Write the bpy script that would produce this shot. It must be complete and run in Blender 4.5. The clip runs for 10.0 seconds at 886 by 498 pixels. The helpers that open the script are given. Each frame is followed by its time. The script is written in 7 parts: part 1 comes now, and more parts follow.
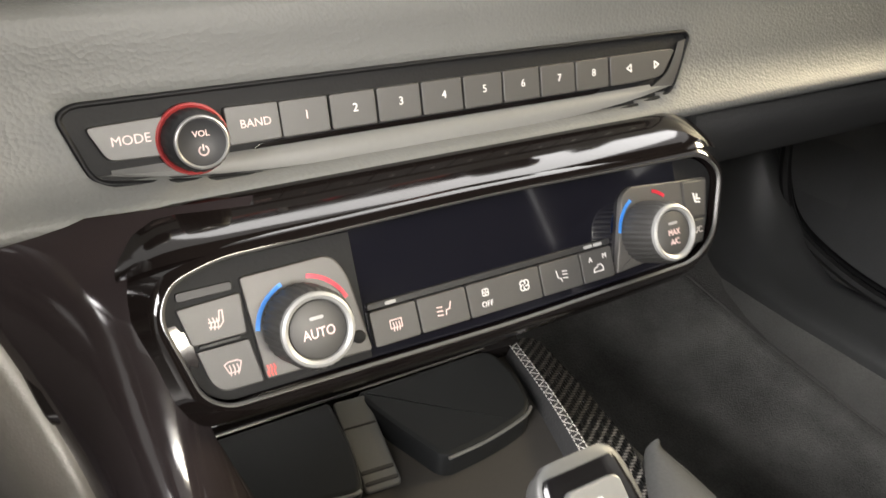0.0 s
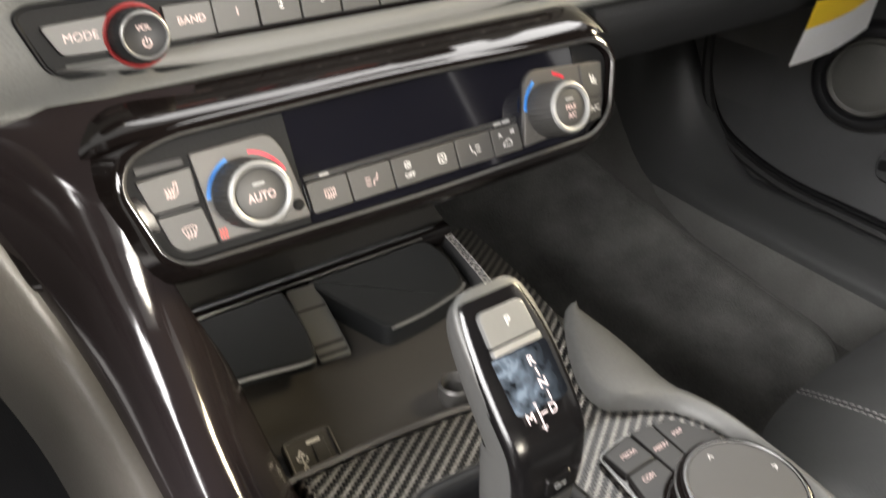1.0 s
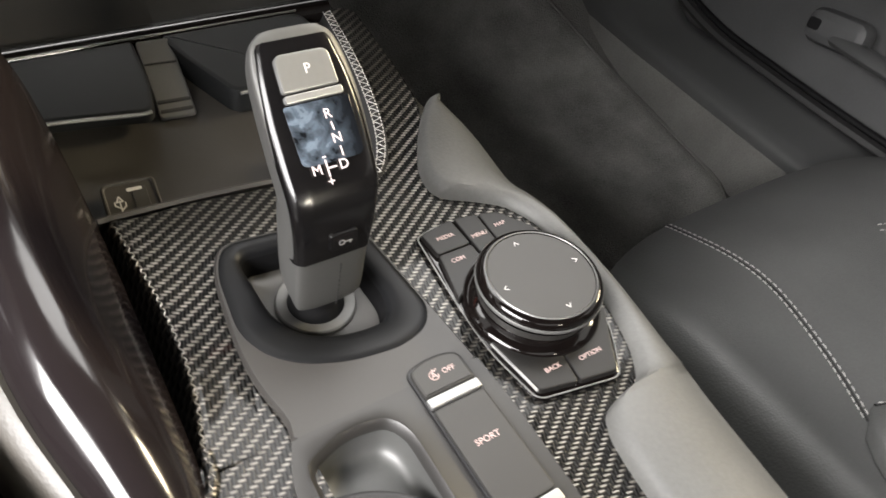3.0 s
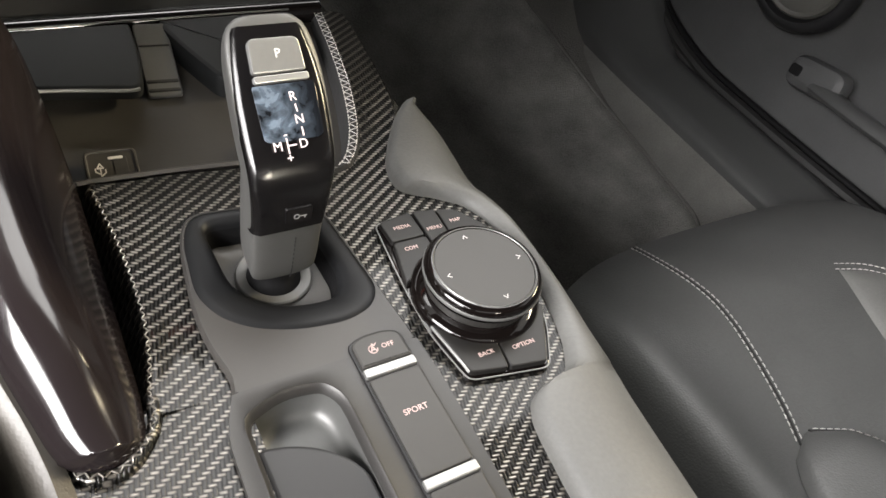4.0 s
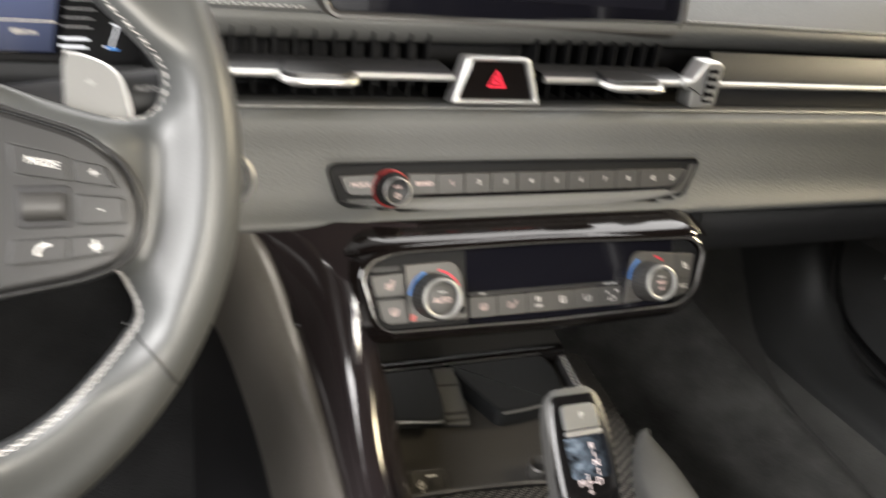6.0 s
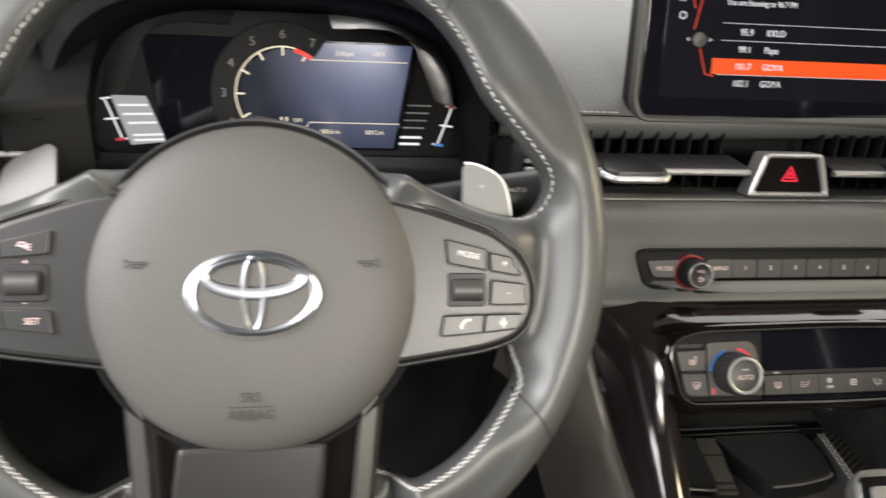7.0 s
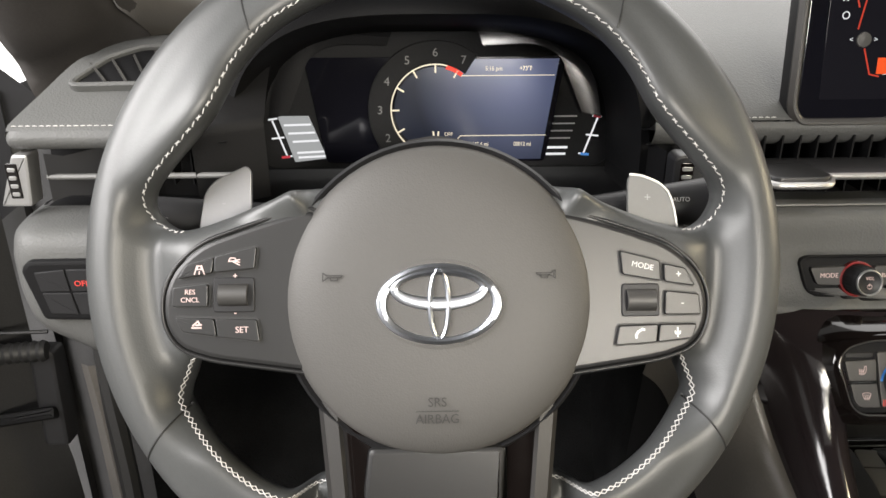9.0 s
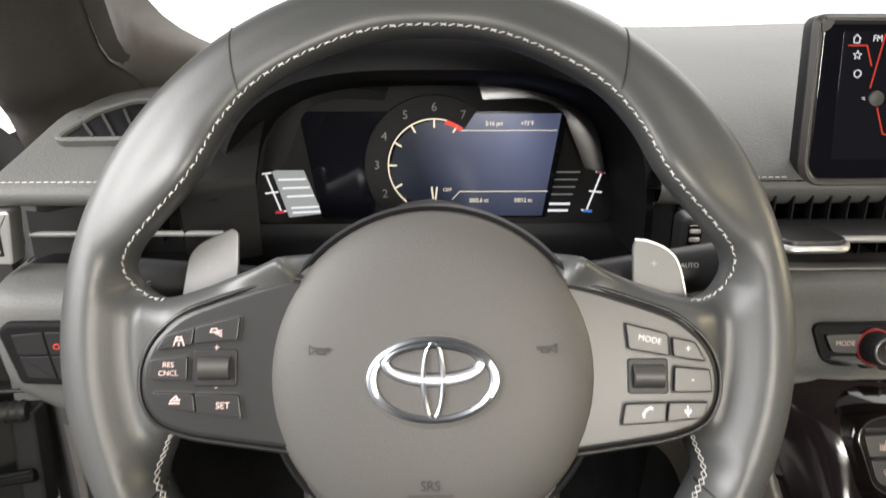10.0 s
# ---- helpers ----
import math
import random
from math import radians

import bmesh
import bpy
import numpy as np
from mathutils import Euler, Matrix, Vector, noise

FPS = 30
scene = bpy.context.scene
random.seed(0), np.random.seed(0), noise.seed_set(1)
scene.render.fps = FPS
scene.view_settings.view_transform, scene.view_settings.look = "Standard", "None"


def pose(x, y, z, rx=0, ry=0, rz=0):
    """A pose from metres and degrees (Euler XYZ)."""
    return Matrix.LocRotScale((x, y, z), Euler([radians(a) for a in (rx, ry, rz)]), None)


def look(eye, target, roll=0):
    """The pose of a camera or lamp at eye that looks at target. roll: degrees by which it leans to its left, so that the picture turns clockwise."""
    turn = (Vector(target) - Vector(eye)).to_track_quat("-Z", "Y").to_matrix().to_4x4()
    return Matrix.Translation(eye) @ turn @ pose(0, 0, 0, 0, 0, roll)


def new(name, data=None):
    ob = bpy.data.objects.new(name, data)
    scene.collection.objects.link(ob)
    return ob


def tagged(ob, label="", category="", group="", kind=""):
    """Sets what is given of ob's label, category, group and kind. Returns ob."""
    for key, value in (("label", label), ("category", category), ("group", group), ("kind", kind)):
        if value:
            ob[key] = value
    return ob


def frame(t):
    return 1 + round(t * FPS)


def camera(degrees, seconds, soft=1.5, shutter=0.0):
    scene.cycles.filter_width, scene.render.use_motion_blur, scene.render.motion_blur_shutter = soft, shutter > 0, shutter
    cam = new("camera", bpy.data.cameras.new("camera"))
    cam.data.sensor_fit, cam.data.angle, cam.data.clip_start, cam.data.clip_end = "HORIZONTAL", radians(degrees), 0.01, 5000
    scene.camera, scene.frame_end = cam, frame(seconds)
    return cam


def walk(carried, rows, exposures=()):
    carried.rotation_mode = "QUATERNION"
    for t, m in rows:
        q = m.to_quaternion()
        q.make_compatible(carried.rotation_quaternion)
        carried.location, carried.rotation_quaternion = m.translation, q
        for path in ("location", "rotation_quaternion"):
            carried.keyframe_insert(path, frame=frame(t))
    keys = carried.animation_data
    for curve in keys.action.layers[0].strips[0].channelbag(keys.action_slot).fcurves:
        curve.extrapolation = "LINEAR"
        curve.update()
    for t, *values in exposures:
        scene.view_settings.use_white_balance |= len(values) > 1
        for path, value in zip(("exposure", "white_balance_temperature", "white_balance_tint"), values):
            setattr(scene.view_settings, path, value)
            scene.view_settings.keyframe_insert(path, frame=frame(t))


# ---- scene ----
from mathutils import geometry

cam = camera(61.5, 10.0, shutter=0.5)
PATH = [
    (0, (-0.156, -0.266, 0.699), (0.74, 1.227, -0.285), 2.3),
    (0.5, (-0.167, -0.291, 0.701), (0.759, 1.166, -0.309), 1.2),
    (1, (-0.174, -0.321, 0.697), (0.78, 1.037, -0.419), 0.9),
    (1.5, (-0.166, -0.334, 0.68), (0.769, 0.901, -0.585), 1.6),
    (2, (-0.158, -0.344, 0.675), (0.773, 0.798, -0.677), 3.4),
    (2.5, (-0.142, -0.355, 0.672), (0.782, 0.721, -0.738), 7.5),
    (3, (-0.128, -0.369, 0.673), (0.793, 0.669, -0.767), 12.3),
    (3.2, (-0.126, -0.379, 0.672), (0.802, 0.677, -0.751), 13.8),
    (4.3, (-0.125, -0.407, 0.688), (0.828, 0.668, -0.703), 17.5),
    (4.5, (-0.126, -0.407, 0.69), (0.834, 0.685, -0.683), 17.5),
    (5, (-0.146, -0.416, 0.712), (0.821, 0.831, -0.516), 14.9),
    (5.5, (-0.188, -0.431, 0.751), (0.697, 1.034, -0.283), 10.9),
    (5.8, (-0.226, -0.44, 0.771), (0.566, 1.147, -0.153), 8.8),
    (6, (-0.246, -0.448, 0.784), (0.44, 1.215, -0.09), 6.9),
    (6.2, (-0.263, -0.463, 0.795), (0.287, 1.271, -0.037), 5.2),
    (7.3, (-0.4, -0.475, 0.82), (-0.141, 1.351, 0.048), 3.1),
    (7.5, (-0.406, -0.478, 0.821), (-0.197, 1.355, 0.049), 2.4),
    (8, (-0.414, -0.482, 0.823), (-0.293, 1.358, 0.049), 1.1),
    (8.5, (-0.417, -0.482, 0.827), (-0.342, 1.355, 0.042), 0.3),
    (9, (-0.416, -0.482, 0.828), (-0.371, 1.36, 0.051), -0.2),
    (9.5, (-0.414, -0.478, 0.832), (-0.384, 1.378, 0.088), -0.3),
    (10, (-0.411, -0.455, 0.835), (-0.374, 1.425, 0.155), 0.1),
]
walk(cam, [(t, look(eye, target, roll)) for t, eye, target, roll in PATH],
     exposures=[(0, 1.45), (1.0, 1.42), (1.5, 1.42), (3.0, 1.34), (5.0, 1.25), (5.6, 1.12), (6.2, 0.90), (7.3, 0.47), (10.0, 0.42)])

# ---------- world, light ----------
world = bpy.data.worlds.new("showroom")
scene.world = world
world.use_nodes = True
wn = world.node_tree
wn.nodes.clear()
w_out = wn.nodes.new("ShaderNodeOutputWorld")
w_bg = wn.nodes.new("ShaderNodeBackground")
w_bg.inputs["Color"].default_value = (1.0, 0.97, 0.93, 1)
w_bg.inputs["Strength"].default_value = 0.50
wn.links.new(w_bg.outputs[0], w_out.inputs[0])


def area_lamp(name, eye, target, sx, sy, watts, colour=(1, 1, 1)):
    data = bpy.data.lights.new(name, "AREA")
    data.shape, data.size, data.size_y = "RECTANGLE", sx, sy
    data.energy, data.color = watts, colour
    ob = new(name, data)
    ob.matrix_world = look(eye, target)
    return ob


# showroom ceiling lights: over the open driver's door, and over the windscreen
area_lamp("ceiling_light_side", (-2.6, -1.2, 2.3), (-0.2, 0.0, 0.58), 2.8, 1.4, 215, (1.0, 0.97, 0.96))
area_lamp("ceiling_light_far", (1.9, -0.28, 1.38), (-0.3, -0.1, 0.65), 0.5, 0.4, 34, (1.0, 0.84, 0.55))
area_lamp("ceiling_light_warm", (0.52, -2.55, 1.50), (-0.25, -0.1, 0.65), 0.9, 0.42, 42, (1.0, 0.90, 0.73))
area_lamp("ceiling_light_front", (0.9, 1.3, 2.6), (0.2, -0.1, 0.5), 3.0, 2.0, 64, (1.0, 0.98, 0.96))
area_lamp("ceiling_light_rear", (0.12, -2.7, 1.36), (-0.30, 0.0, 0.74), 0.9, 0.34, 36, (1.0, 0.97, 0.93))


# ---------- materials ----------
def node_mat(name):
    m = bpy.data.materials.new(name)
    m.use_nodes = True
    return m, m.node_tree, m.node_tree.nodes["Principled BSDF"]


def surface(name, colour, rough=0.5, metal=0.0, coat=0.0, spec=0.5, grain=0.0, grain_size=0.002, depth=0.0003, mottle=0.15, cells=False, smudge=0.0):
    """A procedural surface: base colour with two scales of variation, and fine relief."""
    m, t, b = node_mat(name)
    n, l = t.nodes, t.links
    b.inputs["Roughness"].default_value = rough
    b.inputs["Metallic"].default_value = metal
    b.inputs["Specular IOR Level"].default_value = spec
    b.inputs["Coat Weight"].default_value = coat
    b.inputs["Coat Roughness"].default_value = 0.04
    tc = n.new("ShaderNodeTexCoord")
    big = n.new("ShaderNodeTexNoise")
    big.inputs["Scale"].default_value, big.inputs["Detail"].default_value = 14.0, 3.0
    l.new(tc.outputs["Object"], big.inputs["Vector"])
    fine = n.new("ShaderNodeTexNoise")
    fine.inputs["Scale"].default_value, fine.inputs["Detail"].default_value = 420.0, 2.0
    l.new(tc.outputs["Object"], fine.inputs["Vector"])
    add = n.new("ShaderNodeMath")
    add.operation = "MULTIPLY_ADD"
    add.inputs[1].default_value = 0.45
    l.new(fine.outputs["Fac"], add.inputs[0])
    l.new(big.outputs["Fac"], add.inputs[2])
    ramp = n.new("ShaderNodeMapRange")
    ramp.inputs["From Min"].default_value, ramp.inputs["From Max"].default_value = 0.45, 1.0
    ramp.inputs["To Min"].default_value, ramp.inputs["To Max"].default_value = 1 - mottle, 1 + mottle
    l.new(add.outputs[0], ramp.inputs["Value"])
    mix = n.new("ShaderNodeVectorMath")
    mix.operation = "SCALE"
    mix.inputs[0].default_value = colour
    l.new(ramp.outputs[0], mix.inputs["Scale"])
    l.new(mix.outputs[0], b.inputs["Base Color"])
    if smudge:
        sm = n.new("ShaderNodeTexNoise")
        sm.inputs["Scale"].default_value, sm.inputs["Detail"].default_value = 45.0, 5.0
        l.new(tc.outputs["Object"], sm.inputs["Vector"])
        mr = n.new("ShaderNodeMapRange")
        mr.inputs["From Min"].default_value, mr.inputs["From Max"].default_value = 0.4, 0.75
        mr.inputs["To Min"].default_value, mr.inputs["To Max"].default_value = rough, rough + smudge
        l.new(sm.outputs["Fac"], mr.inputs["Value"])
        l.new(mr.outputs[0], b.inputs["Roughness"])
    if grain:
        tex = n.new("ShaderNodeTexVoronoi" if cells else "ShaderNodeTexNoise")
        tex.inputs["Scale"].default_value = 1.0 / grain_size
        if cells:
            warp = n.new("ShaderNodeVectorMath")
            warp.operation = "MULTIPLY_ADD"
            wnz = n.new("ShaderNodeTexNoise")
            wnz.inputs["Scale"].default_value = 0.6 / grain_size
            l.new(tc.outputs["Object"], wnz.inputs["Vector"])
            l.new(wnz.outputs["Color"], warp.inputs[0])
            warp.inputs[1].default_value = (grain_size * 0.8,) * 3
            l.new(tc.outputs["Object"], warp.inputs[2])
            l.new(warp.outputs[0], tex.inputs["Vector"])
        else:
            tex.inputs["Detail"].default_value = 3.0
            l.new(tc.outputs["Object"], tex.inputs["Vector"])
        bump = n.new("ShaderNodeBump")
        bump.inputs["Strength"].default_value, bump.inputs["Distance"].default_value = grain, depth
        l.new(tex.outputs["Distance" if cells else "Fac"], bump.inputs["Height"])
        l.new(bump.outputs[0], b.inputs["Normal"])
    return m


def glow(name, colour, strength, rough=0.3):
    m, t, b = node_mat(name)
    b.inputs["Specular IOR Level"].default_value = 0.15
    b.inputs["Base Color"].default_value = (0.005, 0.005, 0.006, 1)
    b.inputs["Roughness"].default_value = rough
    b.inputs["Emission Color"].default_value = (*colour, 1)
    b.inputs["Emission Strength"].default_value = strength
    return m


def carbon_weave(name, cell=0.0019):
    """Twill-woven carbon under clear lacquer: tows two over, two under, each tow rounded."""
    m, t, b = node_mat(name)
    n, l = t.nodes, t.links

    def math_node(op, a, c=None):
        q = n.new("ShaderNodeMath")
        q.operation = op
        for i, v in enumerate((a, c)):
            if v is None:
                continue
            if isinstance(v, (int, float)):
                q.inputs[i].default_value = v
            else:
                l.new(v, q.inputs[i])
        return q.outputs[0]

    tc = n.new("ShaderNodeTexCoord")
    mp = n.new("ShaderNodeMapping")
    mp.inputs["Rotation"].default_value = (0, 0, radians(12))
    l.new(tc.outputs["Object"], mp.inputs["Vector"])
    sep = n.new("ShaderNodeSeparateXYZ")
    l.new(mp.outputs[0], sep.inputs[0])
    x = math_node("DIVIDE", sep.outputs["X"], cell)
    y = math_node("DIVIDE", sep.outputs["Y"], cell)
    ix, iy = math_node("FLOOR", x), math_node("FLOOR", y)
    over = math_node("LESS_THAN", math_node("FLOORED_MODULO", math_node("SUBTRACT", ix, iy), 4.0), 2.0)

    def round_tow(v):
        f = math_node("SUBTRACT", math_node("MULTIPLY", math_node("FRACT", v), 2.0), 1.0)
        return math_node("SUBTRACT", 1.0, math_node("MULTIPLY", f, f))

    mixh = n.new("ShaderNodeMix")
    l.new(over, mixh.inputs["Factor"])
    l.new(round_tow(x), mixh.inputs["A"])
    l.new(round_tow(y), mixh.inputs["B"])
    bump = n.new("ShaderNodeBump")
    bump.inputs["Strength"].default_value, bump.inputs["Distance"].default_value = 0.85, cell * 0.3
    l.new(mixh.outputs["Result"], bump.inputs["Height"])
    l.new(bump.outputs[0], b.inputs["Normal"])
    # a tow shows as a short dash where it floats over two others
    run = math_node("ADD", math_node("FLOORED_MODULO", math_node("SUBTRACT", ix, iy), 4.0), math_node("FRACT", x))
    along = math_node("SUBTRACT", run, 1.0)
    weft = math_node("MULTIPLY", math_node("MAXIMUM", math_node("SUBTRACT", 1.0, math_node("POWER", math_node("ABSOLUTE", along), 3.0)), 0.0), round_tow(y))
    cross = math_node("MULTIPLY", round_tow(x), math_node("SUBTRACT", 1.0, over))
    stain = n.new("ShaderNodeTexNoise")
    stain.inputs["Scale"].default_value, stain.inputs["Detail"].default_value = 320.0, 2.0
    l.new(tc.outputs["Object"], stain.inputs["Vector"])
    uneven = math_node("MULTIPLY", math_node("MULTIPLY", weft, over), math_node("ADD", stain.outputs["Fac"], 0.35))
    sum_ = n.new("ShaderNodeVectorMath")
    sum_.operation = "MULTIPLY_ADD"
    l.new(uneven, sum_.inputs[0])
    sum_.inputs[1].default_value = (0.42, 0.392, 0.352)
    dim = n.new("ShaderNodeVectorMath")
    dim.operation = "MULTIPLY_ADD"
    l.new(cross, dim.inputs[0])
    dim.inputs[1].default_value = (0.030, 0.029, 0.028)
    dim.inputs[2].default_value = (0.006, 0.006, 0.006)
    l.new(dim.outputs[0], sum_.inputs[2])
    l.new(sum_.outputs[0], b.inputs["Base Color"])
    # the fibres scatter light across their run and hardly along it
    b.inputs["Anisotropic"].default_value = 0.85
    tow_across = n.new("ShaderNodeCombineXYZ")
    tow_across.inputs["X"].default_value, tow_across.inputs["Y"].default_value = math.sin(radians(12)), math.cos(radians(12))
    l.new(tow_across.outputs[0], b.inputs["Tangent"])
    b.inputs["Metallic"].default_value = 0.92
    b.inputs["Roughness"].default_value = 0.34
    b.inputs["Coat Weight"].default_value = 0.28
    b.inputs["Coat Roughness"].default_value = 0.06
    return m


PAD = surface("dash_vinyl", (0.084, 0.085, 0.083), 0.52, spec=0.28, grain=0.7, grain_size=0.0017, depth=0.0003, cells=True, mottle=0.06)
PAD_DARK = surface("dark_vinyl", (0.036, 0.036, 0.0365), 0.62, spec=0.3, grain=0.4, grain_size=0.002, depth=0.0004, cells=True)
SELECTOR = surface("selector_leather", (0.062, 0.062, 0.060), 0.46, grain=0.15, grain_size=0.0009, depth=0.00015, cells=True, mottle=0.08)
LEATHER = surface("wheel_leather", (0.049, 0.051, 0.051), 0.42, grain=0.18, grain_size=0.0011, depth=0.0002, cells=True, mottle=0.08)
AIRBAG = surface("airbag_vinyl", (0.063, 0.061, 0.058), 0.54, spec=0.34, grain=0.4, grain_size=0.0011, depth=0.0002, cells=True, mottle=0.06)
SEAT = surface("seat_leather", (0.074, 0.075, 0.074), 0.45, grain=0.35, grain_size=0.0018, depth=0.0004, cells=True)
SEAT_GREY = surface("grey_seat_leather", (0.12, 0.12, 0.115), 0.55, grain=0.3, grain_size=0.0018, depth=0.0003, cells=True)
KNEE = surface("knee_pad_vinyl", (0.072, 0.066, 0.058), 0.40, grain=0.25, grain_size=0.0015, depth=0.0003, cells=True)
DOOR = surface("door_vinyl", (0.058, 0.059, 0.060), 0.55, spec=0.4, grain=0.3, grain_size=0.0016, depth=0.0003, cells=True)
PANEL = surface("black_panel_vinyl", (0.009, 0.009, 0.0095), 0.6, spec=0.2, grain=0.4, grain_size=0.0017, depth=0.0003, cells=True)
PLASTIC = surface("matte_plastic", (0.014, 0.014, 0.015), 0.46, spec=0.25, grain=0.25, grain_size=0.0009, depth=0.00012, mottle=0.08)
WELL = surface("well_rubber", (0.0085, 0.0088, 0.0095), 0.42, spec=0.2, grain=0.2, grain_size=0.0008, depth=0.00008, mottle=0.06)
CENTRE = surface("centre_plate_plastic", (0.032, 0.030, 0.028), 0.44, grain=0.3, grain_size=0.0008, depth=0.0001, mottle=0.06)
TRAY = surface("tray_plastic", (0.042, 0.039, 0.035), 0.42, grain=0.3, grain_size=0.0008, depth=0.0001, mottle=0.08)
TRAY_PAD = surface("tray_pad_rubber", (0.0100, 0.0108, 0.0115), 0.46, spec=0.3, grain=0.2, grain_size=0.0009, depth=0.0001, mottle=0.08)
CONSOLE = surface("console_plastic", (0.024, 0.023, 0.022), 0.42, grain=0.3, grain_size=0.0008, depth=0.0001, mottle=0.06)
PLATE = surface("plate_plastic", (0.040, 0.0375, 0.035), 0.46, grain=0.2, grain_size=0.0007, depth=0.00008, mottle=0.05)
BUTTON = surface("button_plastic", (0.030, 0.029, 0.0275), 0.48, grain=0.2, grain_size=0.0007, depth=0.00008, mottle=0.05)
HOOD = surface("hood_vinyl", (0.006, 0.006, 0.0065), 0.6, spec=0.14, grain=0.3, grain_size=0.0016, depth=0.0003, cells=True)
BUTTON_DARK = surface("dark_button_plastic", (0.010, 0.010, 0.011), 0.45, grain=0.2, grain_size=0.0007, depth=0.00008, mottle=0.05)
KEY_GREY = surface("grey_key_plastic", (0.0135, 0.0128, 0.0122), 0.42, spec=0.35, grain=0.2, grain_size=0.0007, depth=0.00008, mottle=0.05)
BIN_GREY = surface("satin_bin_grey", (0.085, 0.086, 0.084), 0.40, metal=0.15, grain=0.15, grain_size=0.0008, depth=0.00006, mottle=0.08)
GLOSS = surface("gloss_black", (0.0045, 0.0034, 0.0032), 0.07, coat=0.1, spec=0.42, mottle=0.1, smudge=0.06)
RAIL = surface("rail_lacquer", (0.013, 0.0102, 0.0108), 0.10, coat=0.05, spec=0.46, mottle=0.1, smudge=0.09)
FACE = surface("selector_lacquer", (0.0045, 0.0042, 0.0045), 0.17, coat=0.0, spec=0.4, mottle=0.1, smudge=0.10)
GLASS = surface("black_glass", (0.004, 0.004, 0.0065), 0.05, coat=0.6, spec=0.55, mottle=0.05, smudge=0.06)
SILVER = surface("satin_silver", (0.40, 0.40, 0.395), 0.42, metal=0.85, mottle=0.05, grain=0.15, grain_size=0.0008, depth=0.00008)
SWEEP = surface("lacquered_sweep", (0.030, 0.030, 0.032), 0.24, spec=1.0, mottle=0.05)
POD = surface("pod_plastic", (0.0145, 0.0145, 0.0147), 0.36, spec=0.38, grain=0.25, grain_size=0.0009, depth=0.00005, mottle=0.06)
SPEAKER = surface("speaker_cover", (0.075, 0.073, 0.066), 0.6, grain=0.6, grain_size=0.0011, depth=0.0003, mottle=0.1)
SILL_TRIM = surface("sill_plastic", (0.060, 0.061, 0.061), 0.33, grain=0.3, grain_size=0.0011, depth=0.00012, mottle=0.08)
GREYSILVER = surface("satin_grey", (0.22, 0.22, 0.215), 0.4, metal=0.6, mottle=0.05)
SILVER_SILL = surface("satin_sill_silver", (0.11, 0.11, 0.108), 0.5, metal=0.0, spec=0.35, mottle=0.05)
def greasy_glass(name):
    """Black glass under a patchy film of finger grease, tinted with a bluish reflection."""
    m, t, b = node_mat(name)
    n, l = t.nodes, t.links
    tc = n.new("ShaderNodeTexCoord")
    big, fine = n.new("ShaderNodeTexNoise"), n.new("ShaderNodeTexNoise")
    big.inputs["Scale"].default_value, big.inputs["Detail"].default_value = 95.0, 5.0
    big.inputs["Distortion"].default_value = 1.2
    fine.inputs["Scale"].default_value, fine.inputs["Detail"].default_value = 900.0, 3.0
    l.new(tc.outputs["Object"], big.inputs["Vector"])
    l.new(tc.outputs["Object"], fine.inputs["Vector"])
    both = n.new("ShaderNodeMath")
    both.operation = "MULTIPLY_ADD"
    l.new(fine.outputs["Fac"], both.inputs[0])
    both.inputs[1].default_value = 0.12
    l.new(big.outputs["Fac"], both.inputs[2])
    film = n.new("ShaderNodeMapRange")
    film.inputs["From Min"].default_value, film.inputs["From Max"].default_value = 0.40, 0.86
    l.new(both.outputs[0], film.inputs["Value"])
    sep = n.new("ShaderNodeSeparateXYZ")
    l.new(tc.outputs["Object"], sep.inputs[0])
    # the film thins towards the right, where the reflection ends
    leftward = n.new("ShaderNodeMapRange")
    leftward.inputs["From Min"].default_value, leftward.inputs["From Max"].default_value = 0.011, -0.008
    l.new(sep.outputs["X"], leftward.inputs["Value"])
    patch = n.new("ShaderNodeMath")
    patch.operation = "MULTIPLY"
    l.new(film.outputs[0], patch.inputs[0])
    l.new(leftward.outputs[0], patch.inputs[1])
    film = patch
    mix = n.new("ShaderNodeMix")
    mix.data_type = "RGBA"
    mix.inputs["A"].default_value = (0.006, 0.007, 0.009, 1)
    # blue of the reflection, put into the grease's colour
    mix.inputs["B"].default_value = (0.17, 0.22, 0.29, 1)
    l.new(film.outputs[0], mix.inputs["Factor"])
    l.new(mix.outputs["Result"], b.inputs["Base Color"])
    rr = n.new("ShaderNodeMapRange")
    rr.inputs["To Min"].default_value, rr.inputs["To Max"].default_value = 0.09, 0.5
    l.new(film.outputs[0], rr.inputs["Value"])
    l.new(rr.outputs[0], b.inputs["Roughness"])
    b.inputs["Specular IOR Level"].default_value = 0.45
    return m


GREASY = greasy_glass("greasy_display_glass")
EMBLEM = surface("emblem_chrome", (0.46, 0.485, 0.53), 0.30, metal=1.0, mottle=0.04)
SATIN_DARK = surface("satin_dark", (0.060, 0.058, 0.055), 0.36, metal=0.3, mottle=0.06)
KNOB_RIM = surface("satin_knob_rim", (0.26, 0.26, 0.255), 0.45, metal=0.4, mottle=0.06)
COLLAR = surface("satin_collar", (0.13, 0.13, 0.126), 0.5, metal=0.2, mottle=0.05)
SEAL = surface("rubber_seal", (0.012, 0.012, 0.012), 0.55, grain=0.3, grain_size=0.002, mottle=0.2)
# driver's side carpet, with the footwell's shade put into its colour
CARPET_SHADED = surface("shaded_carpet", (0.012, 0.012, 0.012), 0.95, spec=0.0, grain=1.0, grain_size=0.0022, depth=0.0015, mottle=0.4)
